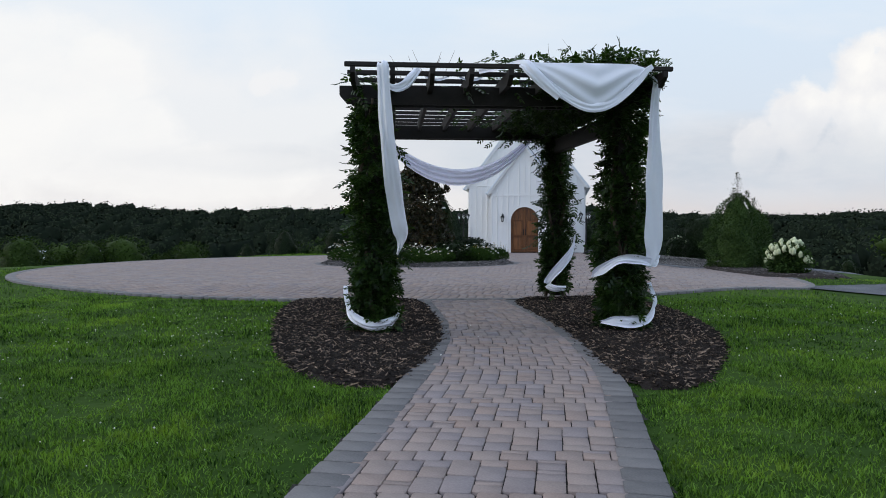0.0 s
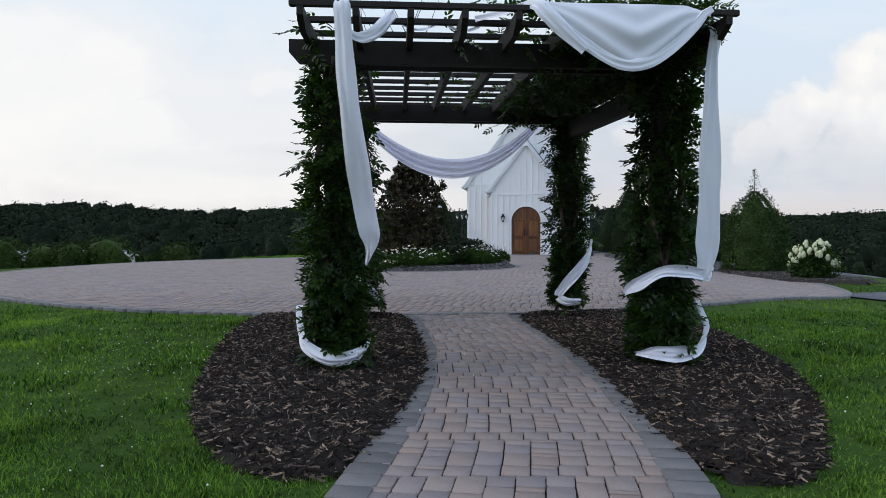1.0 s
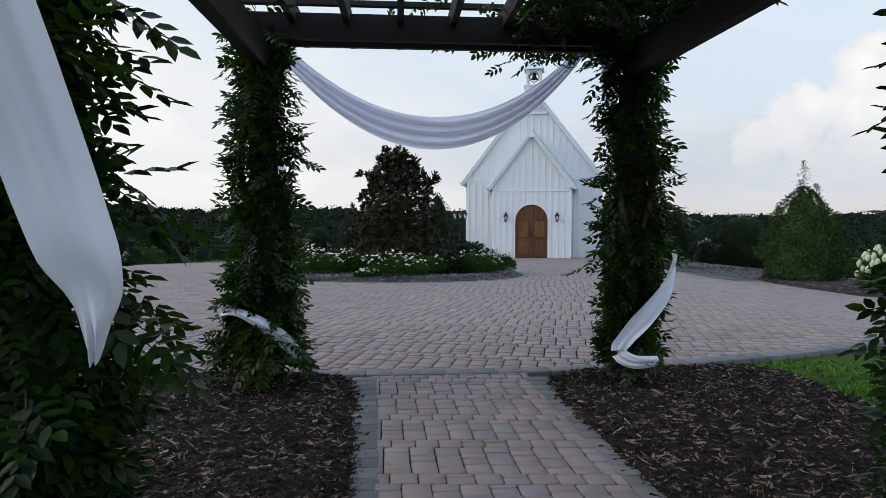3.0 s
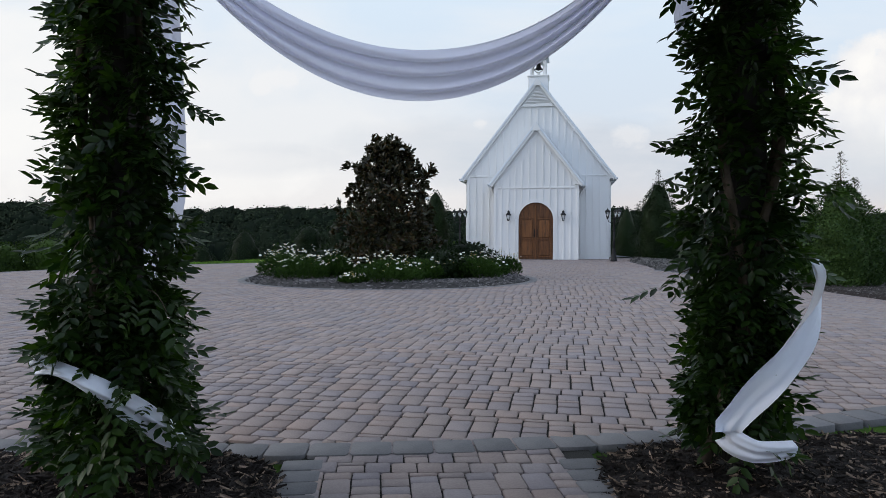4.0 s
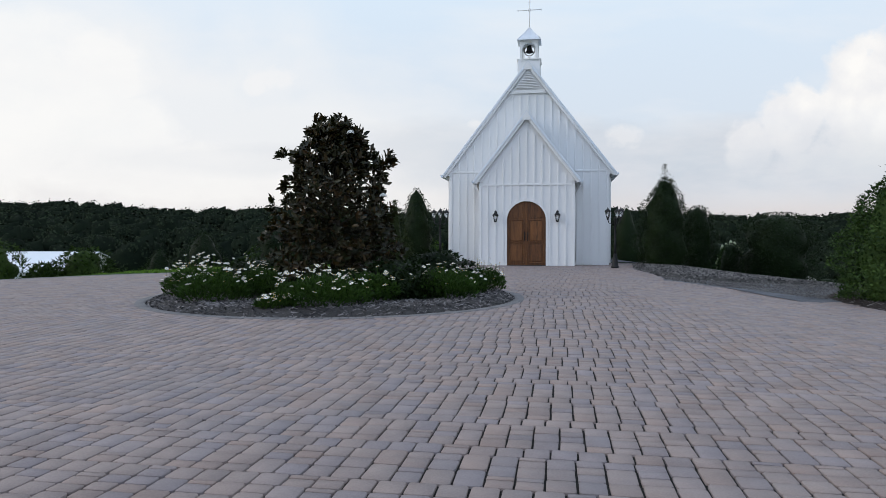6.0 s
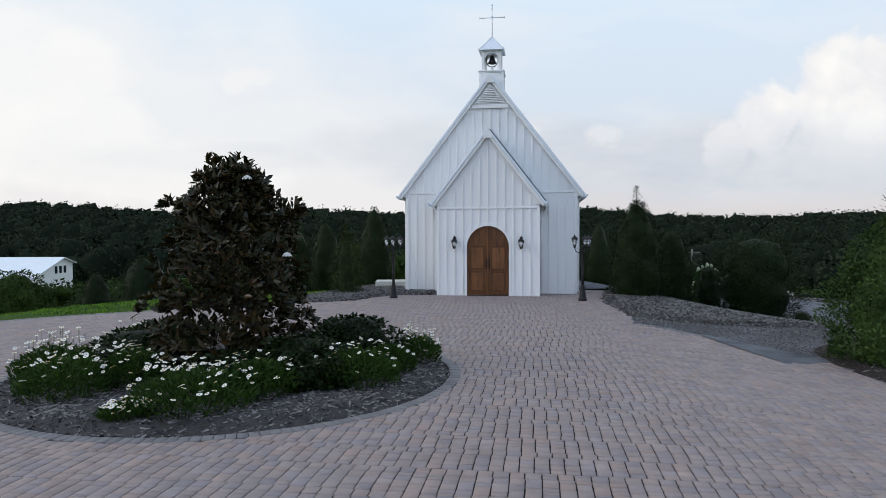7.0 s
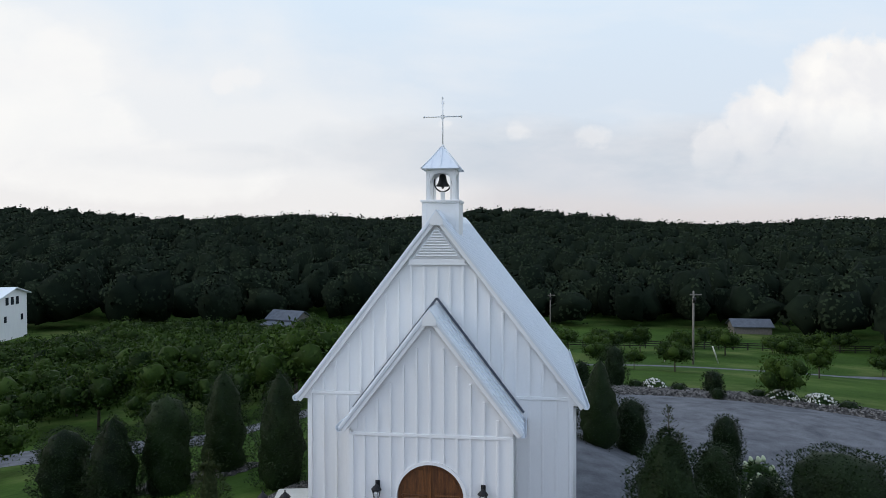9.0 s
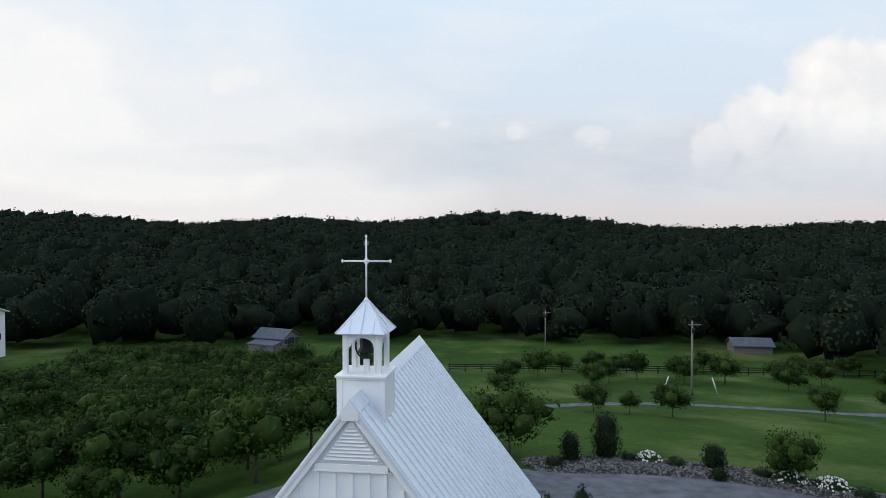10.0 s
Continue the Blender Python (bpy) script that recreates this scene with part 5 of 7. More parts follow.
def gravel_verge():
    poly = rounded([(7.1, 29.7), (6.9, 28.6), (7.9, 27.0), (8.5, 25.6), (9.0, 24.4), (10.4, 24.6), (13.0, 26.0), (12.2, 28.5), (10.9, 28.2), (9.0, 28.7)], 1)
    ob = part("gravel_verge", grid_mesh("gravel_verge", np.arange(7.1, 13.2, 0.1), np.arange(24.2, 29.2, 0.1), lambda x, y: ground_z(x, y) + np.where(in_plaza(x, y, 0.0), -0.010, 0.010), lambda x, y: inside_polygon(x, y, poly)), M_GRAVEL)
    n = 9000
    x, y = rng.uniform(7.3, 13.0, n * 2), rng.uniform(24.4, 29.0, n * 2)
    ok = inside_polygon(x, y, poly) & ~in_plaza(x, y, 0.02)
    x, y = x[ok][:n], y[ok][:n]
    k = len(x)
    s = rng.uniform(0.008, 0.034, (k, 3)) * np.array([1, 1, 0.6])
    v, f = scatter(CHIP_V, CHIP_F, np.stack([x, y, ground_z(x, y) + 0.012], 1), spins(k, 0.3), s)
    c = part("gravel", mesh_np("gravel", v, [f]), M_STONE, ob)
    c["kind"] = "stuff"
    tagged(ob, "blue-grey gravel verge between paving and stone bed", "gravel verge", kind="structure")


gravel_verge()


def lawn():
    """Mown grass, blade by blade near the path and thinner further off."""
    blade = np.array([(-0.5, 0, 0), (0.5, 0, 0), (0.28, 0.16, 0.6), (-0.28, 0.16, 0.6), (0.02, 0.5, 1.0)])
    quads, tris = np.array([(0, 1, 2, 3)]), np.array([(3, 2, 4)])
    V, Q, T, off = [], [], [], 0
    for (x0, x1, y0, y1, n, h, w) in ((-3.6, 4.2, 1.2, 5.2, 165000, 0.029, 0.0072), (-7.5, 8.0, 5.2, 10.6, 125000, 0.034, 0.0115), (-16.0, 15.0, 6.0, 19.0, 70000, 0.05, 0.016), (-6.5, 6.5, -3.0, 1.2, 14000, 0.05, 0.009), (-10.0, 0.5, 30.0, 41.0, 55000, 0.06, 0.020)):
        x, y = rng.uniform(x0, x1, n), rng.uniform(y0, y1, n)
        ok = ~in_plaza(x, y, 0.03) & ~((x > path_l(y) - 0.01) & (x < path_r(y) + 0.01) & (y < 9.9))
        for poly in (MULCH_L, MULCH_R, CEDAR_BED, STONE_L, STONE_ROW):
            ok &= ~(inside_polygon(x, y, poly) & (edge_distance(x, y, poly) > 0.05))
        ok &= ~((x > 7.4) & (np.abs(y - np.interp(x, [8.0, 9.2, 11.5, 15.0], [13.2, 14.6, 15.2, 15.5])) < 1.5))
        ok &= ~((y > 8.9) & (x > -1.9) & (x < 2.7))
        clump = np.sin(x * 2.3 + 1.1 * np.sin(y * 1.7)) * np.sin(y * 2.9 + 0.8 * np.sin(x * 1.3)) + 0.5 * np.sin(x * 7.1 + y * 3.3)
        fleck = np.sin(x * 13.1 + 2.0 * np.sin(y * 9.7)) * np.sin(y * 11.3 + 1.7 * np.sin(x * 8.3))
        ok &= rng.random(n) < 0.70 + 0.28 * clump + 0.35 * fleck
        x, y, clump = x[ok], y[ok], (clump + 0.9 * fleck)[ok]
        k = len(x)
        s = np.stack([rng.uniform(0.7, 1.3, k) * w, rng.uniform(0.4, 2.0, k) * h, rng.uniform(0.45, 1.1, k) * h * (1 + 0.34 * clump)], 1)
        at = np.stack([x, y, ground_z(x, y) - 0.036], 1)
        R = spins(k, 0.30)
        v, q = scatter(blade, quads, at, R, s)
        _, t = scatter(blade, tris, at)
        V.append(v)
        Q.append(q + off)
        T.append(t + off)
        off += len(v)
    ob = part("lawn", mesh_np("lawn", np.concatenate(V), [np.concatenate(Q), np.concatenate(T)]), M_BLADE)
    tagged(ob, "short mown green lawn with uneven bright clumps", "grass", kind="stuff")
    # white clover heads
    n = 420
    x, y = np.concatenate([rng.normal(-1.9, 0.8, 120), rng.uniform(-5, -0.8, 120), rng.uniform(2.0, 7.0, 180)]), np.concatenate([rng.normal(7.0, 1.1, 120), rng.uniform(2.5, 9.0, 120), rng.uniform(4.0, 9.8, 180)])
    ok = ~in_plaza(x, y, 0.05)
    for poly in (MULCH_L, MULCH_R):
        ok &= ~inside_polygon(x, y, poly)
    x, y = x[ok], y[ok]
    k = len(x)
    oct_v = np.array([(1, 0, 0), (0, 1, 0), (-1, 0, 0), (0, -1, 0), (0, 0, 1), (0, 0, -1)])
    oct_f = np.array([(0, 1, 4), (1, 2, 4), (2, 3, 4), (3, 0, 4), (1, 0, 5), (2, 1, 5), (3, 2, 5), (0, 3, 5)])
    v, f = scatter(oct_v, oct_f, np.stack([x, y, ground_z(x, y) + 0.012], 1), None, rng.uniform(0.004, 0.008, k))
    tagged(part("clover_blossoms", mesh_np("clover_blossoms", v, [f]), M_PETAL), "scattered white clover blossoms in the lawn", "clover", kind="stuff")


lawn()


# ---- plants ----
def lump(seed, nu=10, nv=7, rough=0.22):
    """A lumpy closed ball of radius about 1."""
    r = np.random.default_rng(seed)
    ph = r.uniform(0, 6.28, 6)
    V = []
    for j in range(nv + 1):
        t = math.pi * j / nv
        for i in range(nu):
            a = 2 * math.pi * i / nu
            k = 1 + rough * (math.sin(2 * a + ph[0]) * math.sin(2 * t + ph[1]) + 0.8 * math.sin(3 * a + ph[2] + 2 * t) + 0.6 * math.sin(5 * t + ph[3] + a) + r.normal(0, 0.35))
            if j in (0, nv):
                k = 1.0
            V.append((k * math.sin(t) * math.cos(a), k * math.sin(t) * math.sin(a), k * math.cos(t)))
    F = [(j * nu + i, (j + 1) * nu + i, (j + 1) * nu + (i + 1) % nu, j * nu + (i + 1) % nu) for j in range(nv) for i in range(nu)]
    return np.array(V), np.array(F)


def leafy(at, out, size, jit=0.5, lift=0.2, thin=1.0, plain=False):
    n = len(at)
    d = out + rng.normal(0, jit, (n, 3))
    d[:, 2] += lift
    up = np.tile((0, 0, 1.0), (n, 1)) + rng.normal(0, 0.5, (n, 3))
    s = rng.uniform(*size, n)
    return scatter(TUFT_V if plain else LEAF_V, TUFT_F if plain else LEAF_F, at, frames(d, up), np.stack([s * thin, s, s], 1))


def canopy(at, out, size, jit=0.55, wide=1.7, gen=rng):
    """Leaf clusters that lie on a crown's surface, each turned and tipped by chance."""
    n = len(at)
    d = np.cross(out, gen.normal(0, 1, (n, 3))) + 1e-6
    up = out + gen.normal(0, jit, (n, 3))
    s = gen.uniform(*size, n)
    return scatter(TUFT_V - np.array([0, 0.5, 0]), TUFT_F, at, frames(d, up), np.stack([s * wide, s, s], 1))


def crown_mesh(name, radius_at, h0, h1, n, size, core=0.72, jit=0.5, lift=0.2, thin=1.0, sides=12, seed=1):
    """A crown whose radius follows its height: leaves over a dark inner mass."""
    r = np.random.default_rng(seed)
    z = h0 + (h1 - h0) * r.random(n)
    w = np.array([radius_at(q) for q in z])
    keep = r.random(n) < np.clip(w / max(w.max(), 1e-6) + 0.15, 0, 1)
    z, w = z[keep], w[keep]
    n = len(z)
    a = r.uniform(0, 2 * np.pi, n)
    knob = 1 + 0.13 * np.sin(3 * a + z * 5 + seed) + 0.10 * np.sin(5 * a - z * 8)
    rad = w * knob * np.where(r.random(n) < 0.12, r.uniform(1.0, 1.09, n), r.uniform(0.62, 1.04, n) ** 0.5)
    at = np.stack([rad * np.cos(a), rad * np.sin(a), z], 1)
    out = np.stack([np.cos(a), np.sin(a), np.full(n, 0.15)], 1)
    v, f = leafy(at, out, size, jit, lift, thin, True)
    flat = r.random(n) < 0.45
    slope = np.stack([np.cos(a), np.sin(a), 0.35 + 0.9 * (z - h0) / (h1 - h0)], 1)[flat]
    w2, f2 = canopy(at[flat], slope / np.linalg.norm(slope, axis=1, keepdims=True), (size[0] * 0.8, size[1] * 0.8), 0.5, 1.3, r)
    v, f = np.concatenate([v[np.repeat(~flat, len(TUFT_V))], w2]), np.concatenate([f[: (~flat).sum()], f2 + 4 * (~flat).sum()])
    zz = np.linspace(h0, h1 - (h1 - h0) * 0.03, 14)
    C = []
    for k, q in enumerate(zz):
        for i in range(sides):
            b = 2 * math.pi * i / sides
            rr = radius_at(q) * core * (1 + 0.13 * math.sin(3 * b + q * 5 + seed) + r.normal(0, 0.06)) * (k < len(zz) - 1) + 0.01
            C.append((rr * math.cos(b), rr * math.sin(b), q))
    cf = [(k * sides + i, k * sides + (i + 1) % sides, (k + 1) * sides + (i + 1) % sides, (k + 1) * sides + i) for k in range(len(zz) - 1) for i in range(sides)]
    return mesh_np(name, np.concatenate([v, np.array(C)]), [np.concatenate([f, np.array(cf) + len(v)])])


def evergreen(label, x, y, h, r, material, seed, n=2600, shape="cone", leader=0.0, category="evergreen", leaf=(0.09, 0.20), group="", core=0.72):
    t = thing("evergreen_tree" if shape in ("cone", "spire", "arbor") else "evergreen_shrub", label, category, (x, y, float(ground_z(x, y)) - 0.03), rng.uniform(0, 360), group)
    part("trunk", Geo().tube([(0, 0, 0), (0.02, 0, h * 0.4), (0, 0, h * 0.92)], [0.06 * r + 0.03, 0.045, 0.012], 7), M_BARK, t)
    if shape == "cone":
        fn = lambda z: r * np.interp(z / h, [0.0, 0.06, 0.25, 0.5, 0.75, 0.92, 1.0], [0.55, 0.92, 1.0, 0.84, 0.52, 0.20, 0.03])
    elif shape == "spire":
        fn = lambda z: r * np.interp(z / h, [0.0, 0.06, 0.25, 0.5, 0.75, 0.92, 1.0], [0.6, 0.95, 1.0, 0.70, 0.34, 0.14, 0.03])
    elif shape == "arbor":
        fn = lambda z: r * np.interp(z / h, [0.0, 0.05, 0.3, 0.55, 0.75, 0.9, 1.0], [0.72, 0.94, 1.0, 0.88, 0.64, 0.34, 0.06])
    elif shape == "globe":
        fn = lambda z: r * max(0.0, 1 - abs(z / h - 0.45) ** 2.6 / 0.56 ** 2.6) ** 0.5 if z / h < 0.999 else 0.02
    elif shape == "egg":
        fn = lambda z: r * math.sqrt(max(0.0, 1 - ((z / h - 0.42) / 0.60) ** 2))
    else:
        fn = lambda z: r * np.interp(z / h, [0.0, 0.1, 0.45, 0.75, 0.95, 1.0], [0.75, 0.95, 1.0, 0.92, 0.5, 0.12])
    part("foliage", crown_mesh("foliage", fn, 0.05, h, n, leaf, core, 0.35, 0.55, 0.75, 12, seed), material, t)
    if leader:
        g = Geo()
        at, out = [], []
        for k in range(3):
            a, rr, hh = k * 2.2 + seed, (0.0, 0.22, 0.3)[k], leader * (1.0, 0.62, 0.5)[k]
            bx, by, bz = rr * r * math.cos(a), rr * r * math.sin(a), h * (0.97 - 0.1 * (k > 0))
            g.tube([(bx, by, bz), (bx * 1.05, by * 1.05, bz + hh)], [0.014, 0.004], 5)
            for i in range(170):
                u = rng.uniform(0, 1) ** 0.8
                b = round(rng.uniform(0, 6.28) / 0.7 + u * 9) * 0.7
                L = 0.34 * (1 - u) ** 0.8 * (0.6 + 0.4 * math.sin(u * 31)) + 0.02
                s = rng.uniform(0, 1)
                at.append((bx + L * s * math.cos(b), by + L * s * math.sin(b), bz + hh * u + 0.04 * s))
                out.append((math.cos(b), math.sin(b), 0.5))
        v, f = leafy(np.array(at), np.array(out), (0.04, 0.085), 0.25, 0.35, 0.6)
        sp = part("leading_shoot", g, M_BARK, t)
        part("shoot_needles", mesh_np("shoot_needles", v, [f]), M_CEDAR_PALE, sp)
    return t


DARK = "dense dark green cone-shaped evergreen in a stone bed"
SMALL = (0.045, 0.100)
evergreen("bushy green cedar with pale feathery leading shoots", 10.6, 23.7, 2.75, 1.06, M_CEDAR, 3, 16000, "arbor", 0.80, leaf=(0.05, 0.115), core=0.55)
evergreen("bushy green cedar beside the forecourt edge", 12.1, 25.6, 2.3, 0.74, M_CEDAR, 4, 8000, "arbor", 0.45, leaf=(0.05, 0.115), core=0.55)
evergreen(DARK, 9.25, 33.9, 3.3, 1.02, M_SHRUB, 6, 13000, "arbor", 0.55, leaf=SMALL)
evergreen(DARK, 11.2, 35.8, 2.7, 0.68, M_SHRUB, 7, 7000, "column", leaf=SMALL)
evergreen(DARK, 15.2, 43.4, 2.4, 0.60, M_SHRUB, 8, 4000, "column", leaf=SMALL)
evergreen("large rounded dark green evergreen bush in a stone bed", 14.4, 35.9, 3.1, 1.52, M_SHRUB, 9, 19000, "globe", leaf=SMALL, category="evergreen shrub")
evergreen("small round evergreen beside the gravel drive", 14.9, 33.7, 0.50, 0.29, M_SHRUB, 10, 700, "egg", leaf=(0.04, 0.08), category="evergreen shrub")
evergreen("low round evergreen shrub before the hydrangea", 13.4, 37.7, 1.75, 0.48, M_SHRUB, 11, 2200, "egg", leaf=(0.05, 0.11), category="evergreen shrub")
for i, (x, y, h, r, s) in enumerate(((11.0, 44.8, 3.4, 1.0, "cone"), (12.5, 45.6, 2.2, 0.75, "column"), (9.9, 46.2, 2.4, 0.8, "column"))):
    evergreen("dark evergreen behind the chapel", x, y, h, r, M_SHRUB, 20 + i, 4200, s, leaf=SMALL)
for i, (x, y, h, r) in enumerate(((-9.5, 39.5, 2.5, 1.05), (-6.6, 40.8, 2.65, 0.92), (-4.8, 40.0, 2.75, 0.88), (-3.6, 41.0, 3.1, 0.90), (-2.5, 43.2, 3.6, 0.95), (0.0, 40.2, 3.45, 0.88), (-12.4, 41.6, 2.5, 0.9))):
    evergreen("dark green evergreen standing in a screening row", x, y, h, r, M_SHRUB, 30 + i, 6500, "column" if i in (1, 3) else "arbor", group="evergreen screen", leaf=SMALL)
evergreen("thin yellowish young conifer on the stone bed", -0.68, 35.4, 2.35, 0.60, M_CEDAR_PALE, 40, 4200, "cone", 0.2, leaf=(0.05, 0.11), core=0.45)


def magnolia():
    """Limbs in an uneven dome, each tip a rosette of leathery leaves."""
    t = thing("magnolia_tree", "glossy dark magnolia tree with bronze leaf undersides in the island bed", "tree", (-0.90, 21.95, 0.0))
    part("trunk", Geo().tube([(0, 0, 0), (0.03, 0, 0.9), (0.0, 0.02, 2.0), (0, 0, 3.0)], [0.09, 0.075, 0.05, 0.015], 9), M_BARK, t)
    gen = np.random.default_rng(21)
    ZS, RS = [0.1, 0.4, 1.3, 1.9, 2.35, 2.65, 2.92, 3.15], [0.92, 1.10, 1.04, 0.92, 0.78, 0.58, 0.46, 0.12]
    tips, outs = [], []
    for k in range(1350):
        z = 0.12 + 2.95 * gen.random() ** 0.9
        a = gen.uniform(0, 2 * math.pi)
        lobe = 1 + 0.12 * math.sin(3 * a + z * 3.1) + 0.10 * math.sin(5 * a - z * 5.3 + 1.0)
        q = np.interp(z, ZS, RS) * lobe * (gen.uniform(0.80, 1.03) if k % 5 < 3 else gen.uniform(0.25, 0.85))
        tips.append((q * math.cos(a), q * math.sin(a), z))
        outs.append((math.cos(a), math.sin(a), 0.35 + 0.5 * z / 3))
    for cx, cy, cz, n in ((-0.22, 0, 3.10, 7), (-0.20, 0.02, 3.24, 3), (0.12, -0.05, 3.10, 7), (0.12, -0.05, 3.22, 3), (-0.72, -0.1, 2.52, 7), (-0.88, -0.1, 2.56, 5), (-0.64, 0.0, 2.40, 5),
                          (0.86, -0.15, 2.36, 6), (0.97, -0.1, 2.52, 4), (0.99, -0.1, 2.40, 3)):
        for q in range(n):
            tips.append((cx + gen.normal(0, 0.07), cy + gen.normal(0, 0.07), cz + gen.normal(0, 0.045)))
            outs.append((cx * 0.6, cy, 0.8))
    tips, outs = np.array(tips), np.array(outs)
    for i in range(0, 1350, 30):
        x, y, z = tips[i]
        part("limb", Geo().tube([(0, 0, max(0.1, z * 0.82 - 0.1)), (x * 0.5, y * 0.5, z - 0.08), (x, y, z)], [0.022, 0.014, 0.006], 5), M_BARK, t)
    k = 8
    at = np.repeat(tips, k, 0) + gen.normal(0, 0.022, (len(tips) * k, 3))
    o = np.repeat(outs / np.linalg.norm(outs, axis=1, keepdims=True), k, 0)
    side = np.cross(o, gen.normal(0, 1, (len(at), 3)))
    side /= np.linalg.norm(side, axis=1, keepdims=True)
    n = len(at)
    s = gen.uniform(0.09, 0.165, n)
    v, f = scatter(LEAF_V, LEAF_F, at, frames(o * gen.uniform(0.4, 1.6, (n, 1)) + side, o + 0.3 * gen.normal(0, 1, (n, 3))), np.stack([s, s, s], 1))
    part("foliage", mesh_np("foliage", v, [f]), M_MAGNOLIA, t, "leathery dark green and bronze leaves")
    for bx, by, bz in ((0.92, -0.55, 1.85), (1.0, 0.1, 0.95), (0.35, -0.5, 2.95)):
        g = Geo()
        for i in range(8):
            b = i * 0.785
            m = Matrix.Translation((bx, by, bz)) @ Euler((radians(-38), 0, b)).to_matrix().to_4x4()
            g.add([tuple(p * 0.10) for p in LEAF_V * np.array([1.7, 1, 1])], [tuple(q) for q in LEAF_F], m)
        part("bloom", g, M_PETAL, t, "open white magnolia flower")


magnolia()


def daisies(x, y, r, h, n_leaf, n_flower, seed, tall=0.12, label="clump of white daisies with yellow centres in mulch"):
    t = thing("daisy_clump", label, "daisies", (x, y, 0.07), 0, "plants of the island bed")
    a, u = rng.uniform(0, 2 * np.pi, n_leaf), np.sqrt(rng.random(n_leaf))
    px, py = r * u * np.cos(a), r * u * np.sin(a)
    top = h * (1 - 0.55 * u ** 2)
    z = top * rng.random(n_leaf) ** 0.6
    out = np.stack([np.cos(a) * u, np.sin(a) * u, np.full(n_leaf, 0.5)], 1)
    v, f = leafy(np.stack([px, py, z], 1), out, (0.035, 0.090), 0.5, 0.5, 0.75)
    part("foliage", mesh_np("foliage", v, [f]), M_HERB, t)
    n = 12
    disc = [(0, 0, 0.0)] + [(math.cos(2 * math.pi * i / n) * (1.0 if i % 2 else 0.82), math.sin(2 * math.pi * i / n) * (1.0 if i % 2 else 0.82), 0.06 * (i % 3)) for i in range(n)]
    tri = np.array([(0, 1 + i, 1 + (i + 1) % n) for i in range(n)])
    mid_v, mid_f = lump(3, 6, 4, 0.0)
    a, u = rng.uniform(0, 2 * np.pi, n_flower), np.sqrt(rng.random(n_flower)) * 1.02
    fx, fy = r * u * np.cos(a), r * u * np.sin(a)
    fz = h * (1 - 0.55 * u ** 2) + rng.uniform(0.0, tall, n_flower) + 0.02
    at = np.stack([fx, fy, fz], 1)
    R = frames(np.stack([np.cos(a), np.sin(a), rng.normal(0, 0.2, n_flower)], 1), np.stack([rng.normal(0, 0.35, n_flower), rng.normal(-0.25, 0.35, n_flower), np.ones(n_flower)], 1))
    v, f = scatter(disc, tri, at, R, rng.uniform(0.025, 0.038, n_flower))
    fl = part("blossom", mesh_np("blossom", v, [f]), M_PETAL, t, "white ray petals")
    v, f = scatter(mid_v * np.array([1, 1, 0.5]), mid_f, at + R[:, :, 2] * 0.004, R, np.full(n_flower, 0.010))
    ce = part("flower_centre", mesh_np("flower_centre", v, [f]), M_YELLOW, fl, "yellow flower centres")
    st = np.array([(-0.5, 0, 0), (0.5, 0, 0), (0.5, 0, 1), (-0.5, 0, 1)])
    v, f = scatter(st, np.array([(0, 1, 2, 3)]), at - np.stack([fx * 0, fy * 0, np.full(n_flower, 0.20)], 1), None, np.tile((0.004, 1, 0.198), (n_flower, 1)))
    sk = part("stalk", mesh_np("stalk", v, [f]), M_HERB, t)
    for ob in (fl, ce, sk):
        ob["kind"] = "stuff"


for i, (x, y, r, h, nl, nf, tall) in enumerate(((-3.15, 21.3, 0.62, 0.42, 1500, 66, 0.26), (-2.55, 20.35, 0.60, 0.40, 1400, 30, 0.14), (-1.95, 20.9, 0.5, 0.42, 1200, 40, 0.14), (-0.75, 19.75, 0.78, 0.36, 1900, 62, 0.22),
                                                (-0.15, 20.35, 0.6, 0.36, 1400, 34, 0.2), (1.05, 20.85, 0.62, 0.40, 1500, 30, 0.16), (1.45, 21.6, 0.42, 0.34, 1000, 14, 0.12), (1.85, 22.4, 0.42, 0.36, 1000, 55, 0.22), (-1.35, 19.35, 0.30, 0.14, 500, 40, 0.05),
                                                (-2.9, 23.2, 0.5, 0.4, 900, 30, 0.2))):
    daisies(x, y, r * 0.92, h * 1.18, int(nl * 1.9), int(nf * 1.35), i, tall)


def bed_shrub(x, y, r, h, seed, label="low dark green leafy shrub in the island bed"):
    t = thing("leafy_shrub", label, "shrub", (x, y, 0.06), 0, "plants of the island bed")
    part("stem", Geo().tube([(0, 0, 0), (0.02, 0, h * 0.5)], [0.03, 0.01], 6), M_BARK, t)
    part("foliage", crown_mesh("foliage", lambda z: r * math.sqrt(max(0.0, 1 - ((z / h - 0.35) / 0.66) ** 2)), 0.0, h, 2000, (0.06, 0.12), 0.7, 0.5, 0.3, 1.0, 10, seed), M_SHRUB, t)


for i, (x, y, r, h) in enumerate(((-2.35, 22.0, 0.68, 0.62), (-1.7, 21.5, 0.5, 0.5), (0.25, 21.2, 0.66, 0.62), (0.95, 22.2, 0.62, 0.78), (0.55, 20.75, 0.45, 0.42), (-0.6, 20.9, 0.55, 0.45), (-2.4, 23.2, 0.6, 0.6), (0.6, 23.4, 0.55, 0.6))):
    bed_shrub(x, y, r, h, 60 + i)


